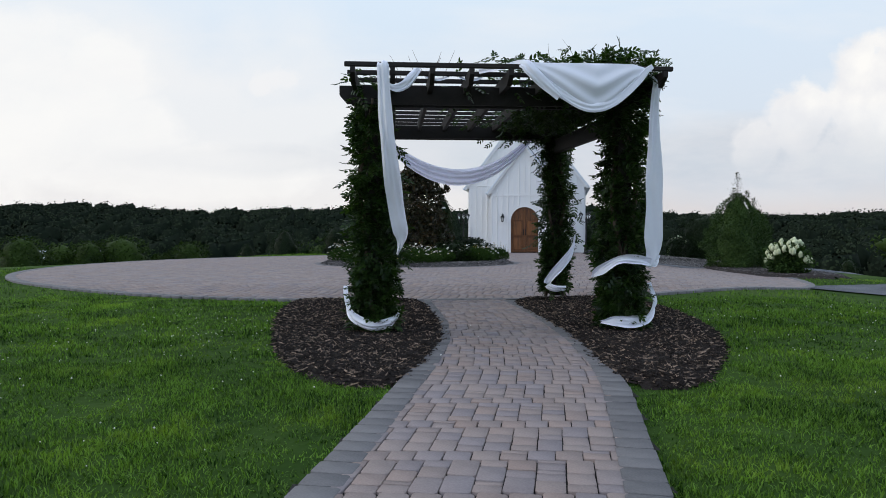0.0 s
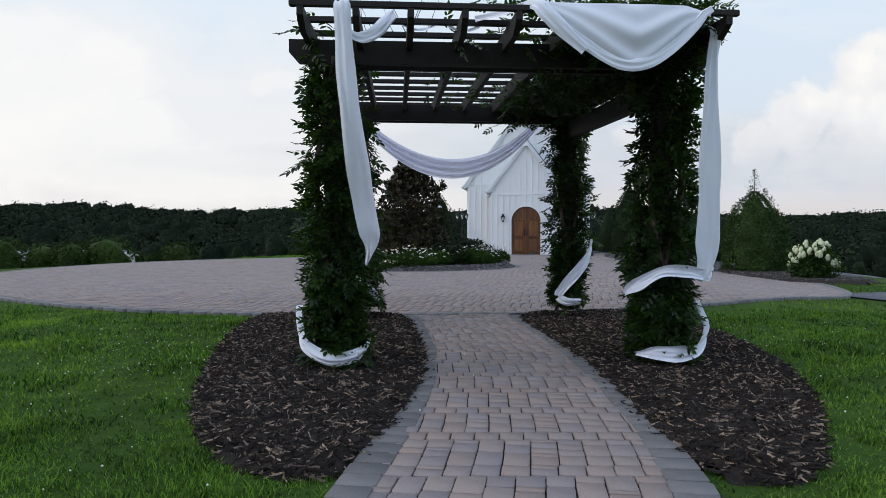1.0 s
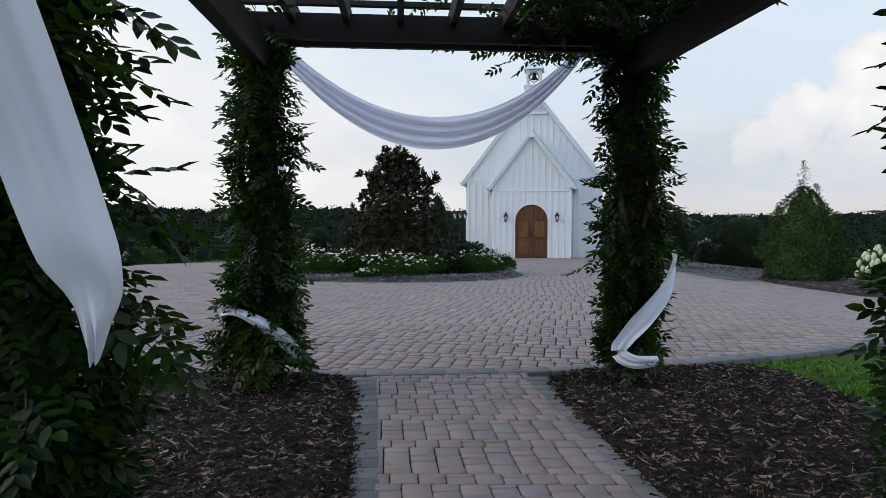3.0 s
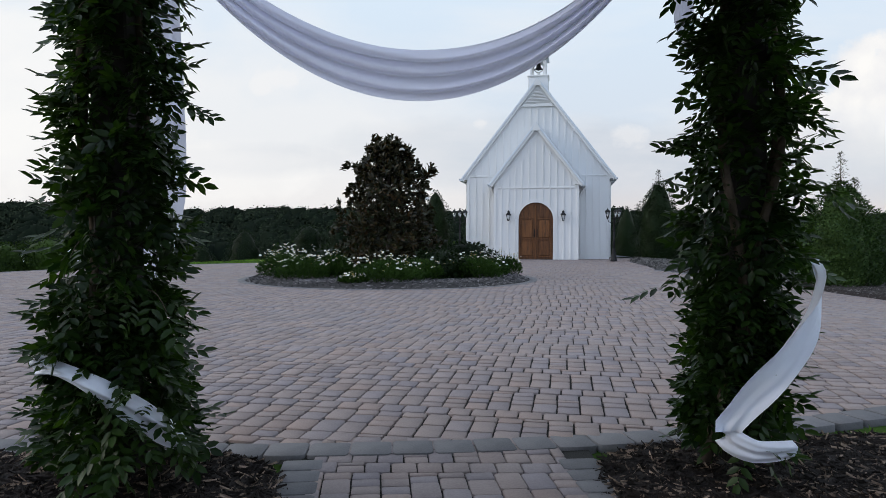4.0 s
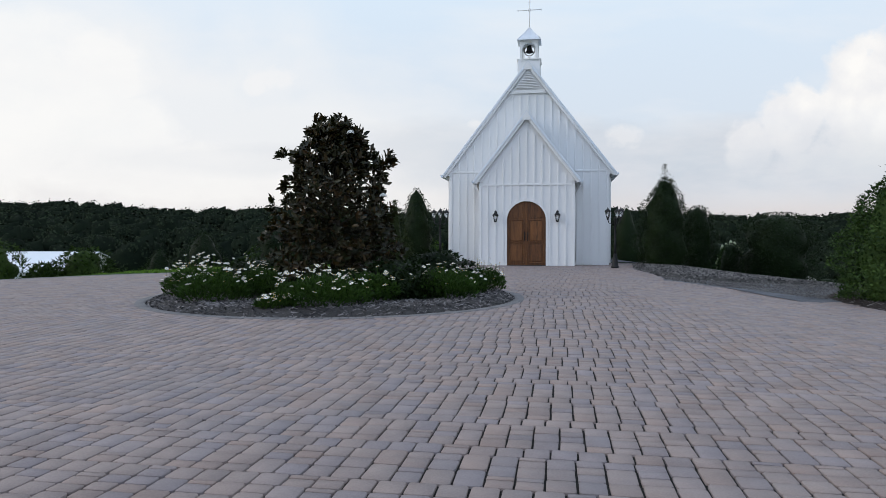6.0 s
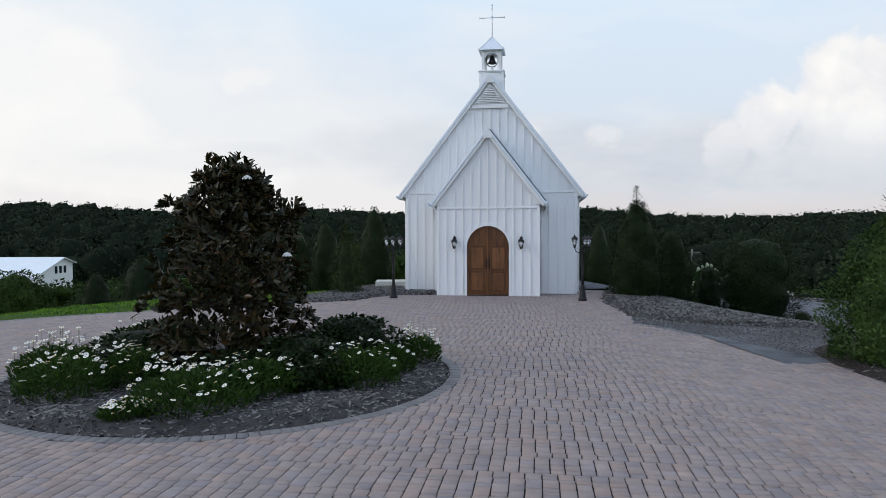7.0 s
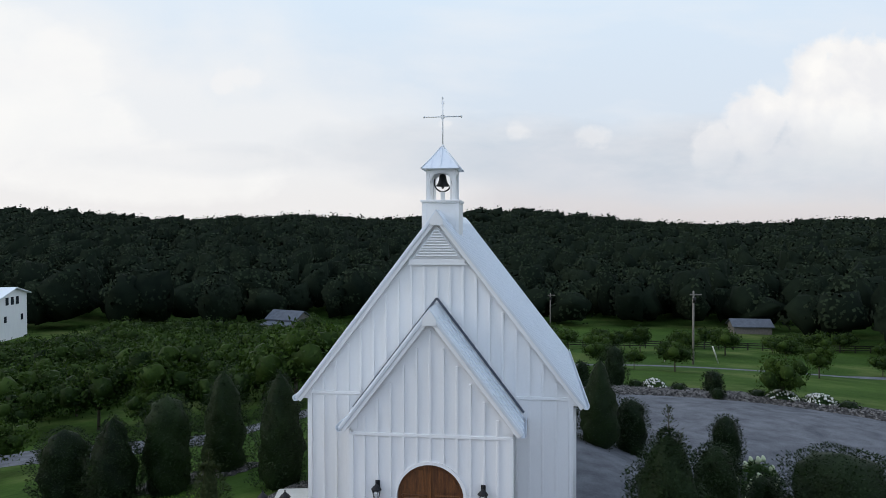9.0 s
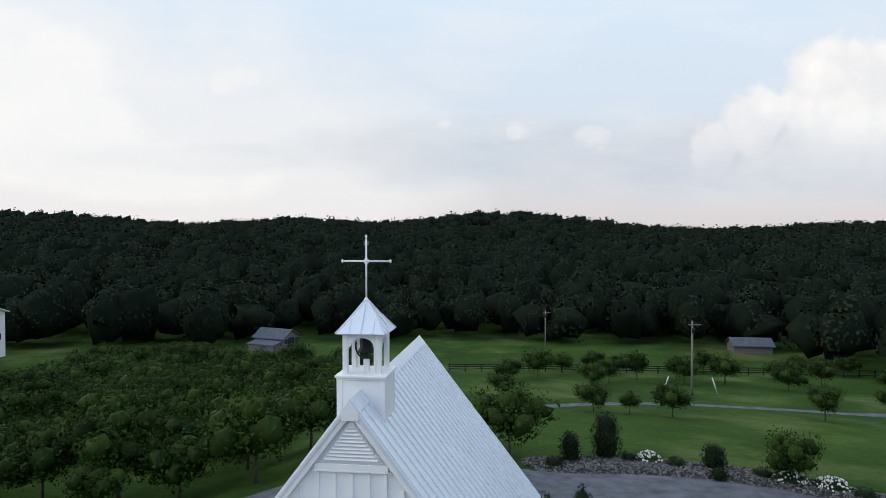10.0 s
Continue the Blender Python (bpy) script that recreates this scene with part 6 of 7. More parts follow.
def hydrangea(x, y, r, h, blooms, seed):
    t = thing("hydrangea", "hydrangea bush with large creamy white flower heads", "hydrangea", (x, y, float(ground_z(x, y)) + 0.02))
    part("stem", Geo().tube([(0, 0, 0), (0.03, 0, h * 0.6)], [0.04, 0.015], 6), M_BARK, t)
    part("foliage", crown_mesh("foliage", lambda z: r * math.sqrt(max(0.0, 1 - ((z / h - 0.42) / 0.6) ** 2)), 0.02, h, 1500, (0.08, 0.16), 0.7, 0.5, 0.2, 1.1, 10, seed), M_HERB, t)
    bv, bf = lump(seed, 9, 7, 0.16)
    for k in range(blooms):
        a, e = rng.uniform(0, 2 * np.pi), rng.uniform(-0.15, 1.35)
        p = np.array([r * 1.02 * math.cos(a) * math.cos(e), r * 1.02 * math.sin(a) * math.cos(e), h * 0.46 + h * 0.60 * math.sin(e)])
        part("flower_head", mesh_np("flower_head", bv * np.array([0.062, 0.062, 0.095]) * rng.uniform(0.7, 1.25) + p, [bf], True), M_CREAM, t)


hydrangea(10.45, 19.9, 0.60, 0.98, 48, 71)
hydrangea(13.95, 38.9, 0.58, 1.75, 26, 72)
tagged(part("stone_landing", Geo().box(0.95, 38.3, 0.14, 1.5, 1.0, 0.28, None, 0.02), M_CONCRETE), "pale concrete landing beside the chapel wall", "landing")


# ---- valley and hills ----
def small_tree(name, h, r, seed, leaves=2000):
    """An orchard tree: forked trunk and a spreading, gappy crown."""
    t = thing(name, "small spreading orchard tree with dark green crown", "fruit tree")
    rr = np.random.default_rng(seed)
    g = Geo().tube([(0, 0, -0.2), (0.03, 0.02, h * 0.22), (0.0, 0.05, h * 0.4)], [0.10, 0.085, 0.07], 7)
    clumps = []
    for k in range(6):
        a = k * 1.05 + rr.uniform(-0.3, 0.3)
        L = r * rr.uniform(0.55, 0.95)
        top = h * rr.uniform(0.52, 0.86)
        g.tube([(0, 0.03, h * 0.3), (math.cos(a) * L * 0.4, math.sin(a) * L * 0.4, h * 0.52), (math.cos(a) * L, math.sin(a) * L, top)], [0.06, 0.04, 0.015], 5)
        clumps += [(math.cos(a) * L * u, math.sin(a) * L * u, h * 0.42 + (top - h * 0.40) * u, r * rr.uniform(0.38, 0.56)) for u in (0.55, 1.0)]
    clumps.append((0, 0, h * 0.82, r * 0.5))
    part("trunk", g, M_BARK, t)
    V, F, off = [], [], 0
    for i, (x, y, z, q) in enumerate(clumps):
        v, f = lump(seed * 31 + i, 6, 4, 0.26)
        v = v * np.array([q, q, q * 0.9]) * 0.60 + np.array([x, y, z])
        V.append(v)
        F.append(f + off)
        off += len(v)
    n = leaves
    c = np.array(clumps)[rr.integers(0, len(clumps), n)]
    d = rr.normal(0, 1, (n, 3))
    d /= np.linalg.norm(d, axis=1, keepdims=True)
    at = c[:, :3] + d * c[:, 3:4] * np.array([1, 1, 0.95]) * rr.uniform(0.7, 1.1, (n, 1))
    half = n // 2
    v, f = canopy(at[:half], d[:half], (0.20, 0.36), 0.6, 1.2, rr)
    v2, f2 = leafy(at[half:], d[half:], (0.16, 0.30), 0.5, 0.1, 1.0, True)
    v, f = np.concatenate([v, v2]), np.concatenate([f, f2 + len(v)])
    part("crown", mesh_np("crown", np.concatenate(V + [v]), [np.concatenate(F + [f + off])]), M_ORCHARD, t)
    return t


KINDS = [small_tree("orchard_tree", 4.0, 2.2, 101), small_tree("orchard_tree", 3.6, 2.3, 102), small_tree("orchard_tree", 4.4, 2.1, 103)]
spots = []
for j in range(12):
    for i in range(15):
        x = -3.0 - i * 4.9 + (j % 2) * 1.6 + rng.normal(0, 0.5)
        y = 63.0 + j * 6.3 + i * 0.9 + rng.normal(0, 0.5)
        if rng.random() < 0.08 or (y > 112 and x < -42) or (y > 128 and x > -30) or y > 135:
            continue
        spots.append((x, y, rng.uniform(0.9, 1.3)))
spots += [(11.4, 62.5, 1.0), (-12.0, 62.0, 0.7), (-20.0, 62.5, 0.75), (-15.5, 52.0, 0.62)]
spots += [(22.9, 85.0, 0.85), (26.0, 84.0, 0.6), (29.5, 82.5, 0.95), (16.3, 99.0, 0.9), (46.5, 86.5, 1.0), (52.0, 118.0, 1.3), (30.5, 112.0, 1.1),
          (34.0, 116.0, 1.0), (45.0, 116.0, 1.2), (58.0, 112.0, 1.1), (66.0, 117.0, 1.2), (74.0, 113.0, 1.0), (84.0, 118.0, 1.3), (95.0, 114.0, 1.2), (62.0, 98.0, 0.8), (80.0, 92.0, 0.9), (39.5, 120.0, 1.2), (25.0, 122.0, 1.3), (20.0, 118.0, 1.0), (90.0, 104.0, 1.0)]
spots = [(x, y, q * 0.78) if k >= len(spots) - 20 else (x, y, q) for k, (x, y, q) in enumerate(spots)]
BUSHES = [(30.0 + 5.2 * i + 1.5 * math.sin(i * 2.3), 127.0 + 5.0 * math.sin(i * 1.7), 0.75 + 0.2 * math.sin(i * 3.1)) for i in range(15)]
spots = BUSHES + spots
for i, (x, y, s) in enumerate(spots):
    m = Matrix.Translation((x, y, float(ground_z(x, y)))) @ Matrix.Rotation(rng.uniform(0, 6.28), 4, "Z")
    kind = KINDS[i % 3]
    if i < 3:
        kind.matrix_basis = m
        kind.scale = (s, s, s)
        ob = kind
    else:
        kind_scale = tuple(kind.scale)
        kind.scale = (s, s, s)
        ob = copy_thing(kind, m)
        kind.scale = kind_scale
    tagged(ob, group="orchard trees" if i < len(spots) - 20 else "field trees")

FIELD = "small dark evergreen shrub in the stony bed"
evergreen(FIELD, 14.8, 61.5, 1.9, 0.55, M_SHRUB, 80, 900, "column", category="evergreen shrub")
evergreen("dark oval evergreen tree beyond the gravel drive", 17.2, 62.5, 2.9, 0.85, M_SHRUB, 81, 1500, "egg", category="evergreen shrub")
evergreen(FIELD, 22.6, 60.0, 1.6, 0.65, M_SHRUB, 82, 900, "column", category="evergreen shrub")
evergreen(FIELD, 32.5, 52.6, 1.7, 0.6, M_SHRUB, 83, 900, "column", category="evergreen shrub")
for i, (x, y, r) in enumerate(((18.3, 61.6, 0.5), (24.6, 58.4, 0.6), (20.6, 60.4, 0.5), (28.0, 55.2, 0.6), (30.2, 51.6, 0.6), (13.6, 60.2, 0.5), (22.0, 58.2, 0.45))):
    evergreen("low rounded shrub among loose stones", x, y, 0.7, r, M_SHRUB, 90 + i, 500, "egg", category="shrub", leaf=(0.08, 0.16))


def flower_drift(x, y, r, n, seed):
    t = thing("flower_drift", "mound of small white flowers among loose stones", "flowers", (x, y, float(ground_z(x, y)) + 0.05))
    part("foliage", crown_mesh("foliage", lambda z: r * math.sqrt(max(0.0, 1 - (z / 0.75) ** 2)), 0.0, 0.72, 700, (0.08, 0.16), 0.75, 0.5, 0.3, 1.0, 10, seed), M_HERB, t)
    v, f = lump(5, 6, 4, 0.1)
    a, u = rng.uniform(0, 2 * np.pi, n), np.sqrt(rng.random(n))
    at = np.stack([r * u * np.cos(a), r * u * np.sin(a), 0.75 * np.sqrt(1 - 0.9 * u ** 2)], 1)
    w, q = scatter(v, f, at, None, rng.uniform(0.03, 0.07, n))
    bl = part("blossom", mesh_np("blossom", w, [q]), M_PETAL, t)
    bl["kind"] = "stuff"


flower_drift(19.4, 61.4, 0.75, 90, 111)
flower_drift(25.6, 57.6, 0.9, 90, 112)
flower_drift(27.2, 56.6, 0.9, 110, 113)
fx, fy = 25.6, 57.6
lone = copy_thing(KINDS[1], Matrix.Translation((fx, fy, float(ground_z(fx, fy)))))
lone.scale = (0.55, 0.55, 0.72)
tagged(lone, "young open-branched tree rising from a flower bed", "tree", "field trees")

CORE_V, CORE_F = zip(*[lump(500 + sd, 8, 5, 0.26) for sd in range(6)])


def forest():
    """Broad-leaved woods: crowns of several billows each over the hillsides, in five shades of tree."""
    gen = np.random.default_rng(77)
    leaf_v, leaf_f, leaf_n, off = [[] for _ in range(5)], [[] for _ in range(5)], [[] for _ in range(5)], [0] * 5
    core_v, core_f, core_n = [], [], 0
    for near_r, far_r, step, billows, tufts, size, az0, az1 in ((0, 280, 8.2, 8, 38, (0.55, 1.05), 0, 46), (0, 280, 12.0, 3, 6, (1.4, 2.4), 46, 78),
                                                                 (280, 560, 10.5, 5, 20, (0.9, 1.7), 0, 50), (560, 1000, 16.0, 4, 12, (1.5, 2.8), 0, 50)):
        x, y = np.meshgrid(np.arange(-760, 800, step), np.arange(30, 1040, step))
        x, y = x.ravel() + gen.uniform(-0.42, 0.42, x.size) * step, y.ravel() + gen.uniform(-0.42, 0.42, y.size) * step
        dx, dy = x - 5, y - 24
        d, az = np.hypot(dx, dy), np.degrees(np.arctan2(dx, dy))
        edge = np.interp(az, [-80, -52, -44, -40, -26, -18, -5, 8, 16, 24, 32, 42, 60, 85], [95, 110, 135, 176, 160, 151, 148, 150, 153, 147, 137, 128, 120, 110])
        edge = edge + 5 * np.sin(az * 0.9) + 3 * np.sin(az * 2.7)
        ok = (d > np.maximum(edge, near_r)) & (d <= far_r) & (np.abs(az) < 78) & (dy > 5)
        ok &= (np.abs(az) >= az0) & (np.abs(az) < az1)
        ok &= ~((np.hypot(x + 20, y - 165) < 10) | (np.hypot(x + 84, y - 146) < 17) | (np.hypot(x - 75, y - 154) < 10))
        x, y, d = x[ok], y[ok], d[ok]
        n = len(x)
        r = gen.uniform(0.68, 1.38, n) * 0.64 * step
        h = gen.uniform(0.74, 1.34, n) * 13.0 * np.interp(d, [90, 180, 260, 520, 700], [0.72, 0.94, 1.0, 1.0, 1.2])
        z = ground_z(x, y) + h * 0.50
        ext = np.stack([r, r, h * 0.50], 1)
        # the billows of each crown
        a = gen.uniform(0, 6.28, (n, billows)) + np.arange(billows) * 2.4
        e = np.arcsin(gen.uniform(-0.75, 1.0, (n, billows)))
        e[:, 0] = 1.4
        unit = np.stack([np.cos(a) * np.cos(e), np.sin(a) * np.cos(e), np.sin(e)], 2)
        c = np.stack([x, y, z], 1)[:, None] + unit * ext[:, None] * 0.52
        br = (gen.uniform(0.38, 0.54, (n, billows)) * r[:, None]).repeat(tufts, 1).reshape(-1, 1)
        c = c.repeat(tufts, 1).reshape(-1, 3)
        o = gen.normal(0, 1, (len(c), 3))
        o[:, 2] = np.abs(o[:, 2]) - 0.50
        o /= np.linalg.norm(o, axis=1, keepdims=True)
        v, f = canopy(c + o * br * gen.uniform(0.85, 1.10, (len(c), 1)), o, size, 0.45, 1.5, gen)
        v = v.reshape(n, -1, 3)
        # the way each cluster faces follows its billow and its crown
        face = 0.6 * o + 0.55 * unit.repeat(tufts, 1).reshape(-1, 3) + gen.normal(0, 0.12, o.shape)
        face /= np.linalg.norm(face, axis=1, keepdims=True)
        face = face.repeat(4, 0).reshape(n, -1, 3)
        shade = gen.integers(0, 5, n)
        for k in range(5):
            w = v[shade == k].reshape(-1, 3)
            if len(w):
                leaf_v[k].append(w)
                leaf_n[k].append(face[shade == k].reshape(-1, 3))
                leaf_f[k].append(f[: len(w) // 4] + off[k])
                off[k] += len(w)
        # solid crown cores, coloured darker so gaps between leaf clusters look shaded
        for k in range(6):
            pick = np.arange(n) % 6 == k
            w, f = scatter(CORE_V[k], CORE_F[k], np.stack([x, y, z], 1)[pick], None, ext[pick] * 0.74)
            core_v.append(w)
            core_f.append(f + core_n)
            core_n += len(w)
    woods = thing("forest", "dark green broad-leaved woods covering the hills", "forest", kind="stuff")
    part("understory", mesh_np("understory", np.concatenate(core_v), [np.concatenate(core_f)], True), M_CROWN_SHADE, woods)["kind"] = "stuff"
    for k in range(5):
        me = mesh_np("canopy", np.concatenate(leaf_v[k]), [np.concatenate(leaf_f[k])], True)
        if len(me.vertices) == off[k]:
            me.normals_split_custom_set_from_vertices(np.concatenate(leaf_n[k]).tolist())
        part("canopy", me, M_FOREST, woods)["kind"] = "stuff"


forest()


def hedge_trees():
    """Bushy growth on the slope below the lawn."""
    for i, (x, y, s) in enumerate(((-24, 37, 0.9), (-28, 42, 1.0), (-33, 40, 1.1), (-21, 43, 0.7), (-38, 47, 1.2), (-44, 44, 1.2), (-18, 47, 0.6), (-30, 52, 1.0), (-48, 56, 1.2), (-55, 50, 1.3), (22, 30, 0.8), (27, 26, 1.0), (33, 31, 1.1), (30, 37, 0.9))):
        m = Matrix.Translation((x, y, float(ground_z(x, y)))) @ Matrix.Rotation(i * 1.3, 4, "Z")
        keep_scale = tuple(KINDS[i % 3].scale)
        KINDS[i % 3].scale = (s, s, s * 0.8)
        ob = copy_thing(KINDS[i % 3], m)
        KINDS[i % 3].scale = keep_scale
        tagged(ob, "bushy green tree on the slope below the lawn", "tree", "slope trees")


hedge_trees()


for i, (x, y, h, r) in enumerate(((-22.5, 35.0, 3.55, 1.7), (-22.3, 38.5, 3.6, 1.7), (-19.3, 39.5, 3.6, 2.0), (-17.6, 41.2, 2.55, 0.9), (-16.2, 42.0, 3.2, 1.45), (-24.5, 37.0, 3.5, 1.8), (-26.0, 33.0, 2.9, 1.7), (-20.5, 38.1, 3.35, 1.4))):
    evergreen("loose green bush on the slope below the lawn", x, y, h, r, M_ORCHARD, 130 + i, 3800, "egg", leaf=(0.10, 0.24), category="bush", group="slope bushes", core=0.6)


# ---- farm buildings, poles and fence ----
def barn():
    x1, y0, y1 = -70.4, 137.5, 152.0
    b = thing("barn", "large white farm barn with pale metal roof and brown doors", "barn", (0, 0, 0))
    L = 26.0
    zb2 = -9.9
    prof = [(y0, zb2 - 2), (y1, zb2 - 2), (y1, zb2 + 6.4), (148.0, zb2 + 7.4), (y0, zb2 + 3.9)]
    n = len(prof)
    v = [(x1, y, z) for y, z in prof] + [(x1 - L, y, z) for y, z in prof]
    f = [tuple(range(n)), tuple(range(2 * n - 1, n - 1, -1))] + [(i, n + i, n + (i + 1) % n, (i + 1) % n) for i in range(n)]
    body = part("wall", Geo().add(v, f), M_SIDING, b)
    for (ya, za), (yb, zc) in (((148.0, 7.45), (y0 - 0.7, 3.72)), ((148.0, 7.45), (y1 + 0.6, 6.2))):
        g = Geo()
        vv = [(xx, yy, zb2 + zz + dz) for dz in (0.05, 0.25) for xx, yy, zz in ((x1 + 0.6, ya, za), (x1 + 0.6, yb, zc), (x1 - L - 0.6, yb, zc), (x1 - L - 0.6, ya, za))]
        g.add(vv, [(0, 1, 2, 3), (7, 6, 5, 4), (0, 4, 5, 1), (1, 5, 6, 2), (2, 6, 7, 3), (3, 7, 4, 0)])
        part("roof", g, M_METAL, b, "pale blue-grey metal roof")
    for yy in (145.6, 147.2, 148.8):
        w = part("window", Geo().box(x1 + 0.02, yy, zb2 + 5.2, 0.1, 1.15, 1.7), M_TRIM, b)
        part("pane", Geo().box(x1 + 0.06, yy, zb2 + 5.2, 0.08, 0.9, 1.45), M_GLASSDARK, w)
    for yy, zz in ((150.2, 1.9), (145.0, 1.9), (141.5, 1.9)):
        w = part("window", Geo().box(x1 + 0.02, yy, zb2 + zz, 0.1, 1.0, 1.4), M_TRIM, b)
        part("pane", Geo().box(x1 + 0.06, yy, zb2 + zz, 0.08, 0.75, 1.15), M_GLASSDARK, w)
    for xx in (-73.6, -78.4, -83.2):
        d = part("door", Geo().box(xx, y0 - 0.06, zb2 + 1.35, 3.0, 0.14, 2.7), M_BROWNDOOR, b, "brown barn door")
        part("door_trim", Geo().box(xx, y0 - 0.05, zb2 + 2.85, 3.4, 0.16, 0.2), M_TRIM, d)


barn()


def gable_house(name, label, category, x, y, turn, sx, sy, h, rise, wall, zoff=0.0, lean=True):
    z = float(ground_z(x, y)) + zoff
    b = thing(name, label, category, (x, y, z), turn)
    part("wall", Geo().prism([(-sx / 2, -0.6), (sx / 2, -0.6), (sx / 2, h), (0, h + rise), (-sx / 2, h)], -sy / 2, sy / 2), wall, b)
    for s in (-1, 1):
        q = [(0, h + rise + 0.05), (s * (sx / 2 + 0.4), h - 0.4 * rise / (sx / 2) + 0.05), (s * (sx / 2 + 0.4), h - 0.4 * rise / (sx / 2) + 0.2), (0, h + rise + 0.2)]
        part("roof", Geo().prism(q[::-s], -sy / 2 - 0.4, sy / 2 + 0.4), M_OLDMETAL, b, "dull metal roof")
    part("doorway", Geo().box(0, -sy / 2 - 0.03, 1.1, 1.8, 0.1, 2.2), M_GLASSDARK, b)
    for s in (-1, 1):
        part("window", Geo().box(s * sx * 0.32, -sy / 2 - 0.03, 1.5, 0.9, 0.1, 0.9), M_GLASSDARK, b)
    if lean:
        part("lean_to", Geo().prism([(-sx / 2 - 3.0, -0.6), (-sx / 2 - 0.02, -0.6), (-sx / 2 - 0.02, h * 0.8), (-sx / 2 - 3.0, h * 0.6)], -sy / 2, sy / 2 - 1), wall, b)
        part("lean_to_roof", Geo().prism([(-sx / 2 - 3.3, h * 0.58), (-sx / 2, h * 0.8 + 0.03), (-sx / 2, h * 0.8 + 0.15), (-sx / 2 - 3.3, h * 0.58 + 0.12)], -sy / 2 - 0.3, sy / 2 - 0.8), M_OLDMETAL, b)


gable_house("shed", "weathered grey wooden shed with metal roof at the wood's edge", "shed", -22.0, 163, 62, 5.2, 7.5, 2.2, 1.5, M_GREYWOOD, 0.2)
gable_house("farmhouse", "low grey farmhouse roof half hidden by trees", "house", 76, 156, 78, 5.0, 7.5, 1.9, 1.2, M_GREYWOOD, -0.3, False)


def utility_pole(x, y, top, base):
    p = thing("utility_pole", "weathered wooden utility pole with crossarm", "utility pole", (x, y, base))
    h = top - base
    part("shaft", Geo().tube([(0, 0, -0.3), (0, 0, h)], [0.16, 0.11], 10), M_POLE, p)
    part("crossarm", Geo().box(0.25, -0.12, h - 0.5, 1.6, 0.1, 0.12, None, 0.01), M_POLE, p)
    for s in (-0.4, 0.3, 0.9):
        part("insulator", Geo().lathe([(0.03, 0), (0.06, 0.06), (0.03, 0.16)], 8, (s, -0.12, h - 0.44)), M_IRON, p)
    part("transformer", Geo().lathe([(0.2, 0), (0.2, 0.6), (0.12, 0.66)], 10, (0.0, -0.34, h - 1.5)), M_IRON, p)


utility_pole(40.8, 104.0, 0.06, float(ground_z(40.8, 104)))
utility_pole(34.6, 162.0, -5.2, float(ground_z(34.6, 162.0)))
for (ax, ay, bx, by) in ((45.3, 106.4, 44.2, 105.7), (38.2, 107.0, 38.9, 106.6)):
    za, zc = float(ground_z(ax, ay)), float(ground_z(bx, by)) + 2.3
    tagged(part("guy_guard", Geo().tube([(ax, ay, za), (bx, by, zc)], 0.09, 8), M_GUARD), "pale guard on a pole's guy wire", "guy wire guard")


def fence():
    f = thing("rail_fence", "dark wooden rail fence along the far field", "fence")
    pts = [(12.0 + i * 2.6, 128.5 + 0.6 * math.sin(i * 0.4)) for i in range(30)]
    for x, y in pts:
        part("post", Geo().box(x, y, float(ground_z(x, y)) + 0.55, 0.16, 0.16, 1.4), M_DARKWOOD, f)
    for (ax, ay), (bx, by) in zip(pts, pts[1:]):
        for k in (0.4, 0.78, 1.12):
            part("rail", Geo().beam((ax, ay, float(ground_z(ax, ay)) + k), (bx, by, float(ground_z(bx, by)) + k), 0.05, 0.14), M_DARKWOOD, f)


fence()


# ---- paving, piece by piece ----
def paver_solid(fine=True):
    """A unit tumbled paver: 1 by 1, top at 0, worn edges."""
    e, c, t = 0.010, 0.085, 0.05
    V = []
    if fine:
        ring = [(-0.5 + c, -0.5), (0.5 - c, -0.5), (0.5, -0.5 + c), (0.5, 0.5 - c), (0.5 - c, 0.5), (-0.5 + c, 0.5), (-0.5, 0.5 - c), (-0.5, -0.5 + c)]
    else:
        ring = [(-0.5, -0.5), (0.5, -0.5), (0.5, 0.5), (-0.5, 0.5)]
    n = len(ring)
    V += [(x, y, -t) for x, y in ring] + [(x, y, -0.0016) for x, y in ring] + [(x * (1 - 2 * e), y * (1 - 2 * e), 0.0) for x, y in ring]
    Q = [(k * n + i, k * n + (i + 1) % n, k * n + n + (i + 1) % n, k * n + n + i) for k in range(2) for i in range(n)]
    return np.array(V), np.array(Q), np.array([list(range(2 * n, 3 * n))])


PV_FINE, PV_COARSE = paver_solid(True), paver_solid(False)
PAVER_MESHES = {}


def paver_mesh(w, d, material):
    w, d = round(w, 3), round(d, 3)
    key = (w, d, material.name)
    if key not in PAVER_MESHES:
        V, Q, T = PV_FINE
        me = mesh_np("paver", V * np.array([w, d, 1]), [Q, T])
        me.materials.append(material)
        PAVER_MESHES[key] = me
    return PAVER_MESHES[key]


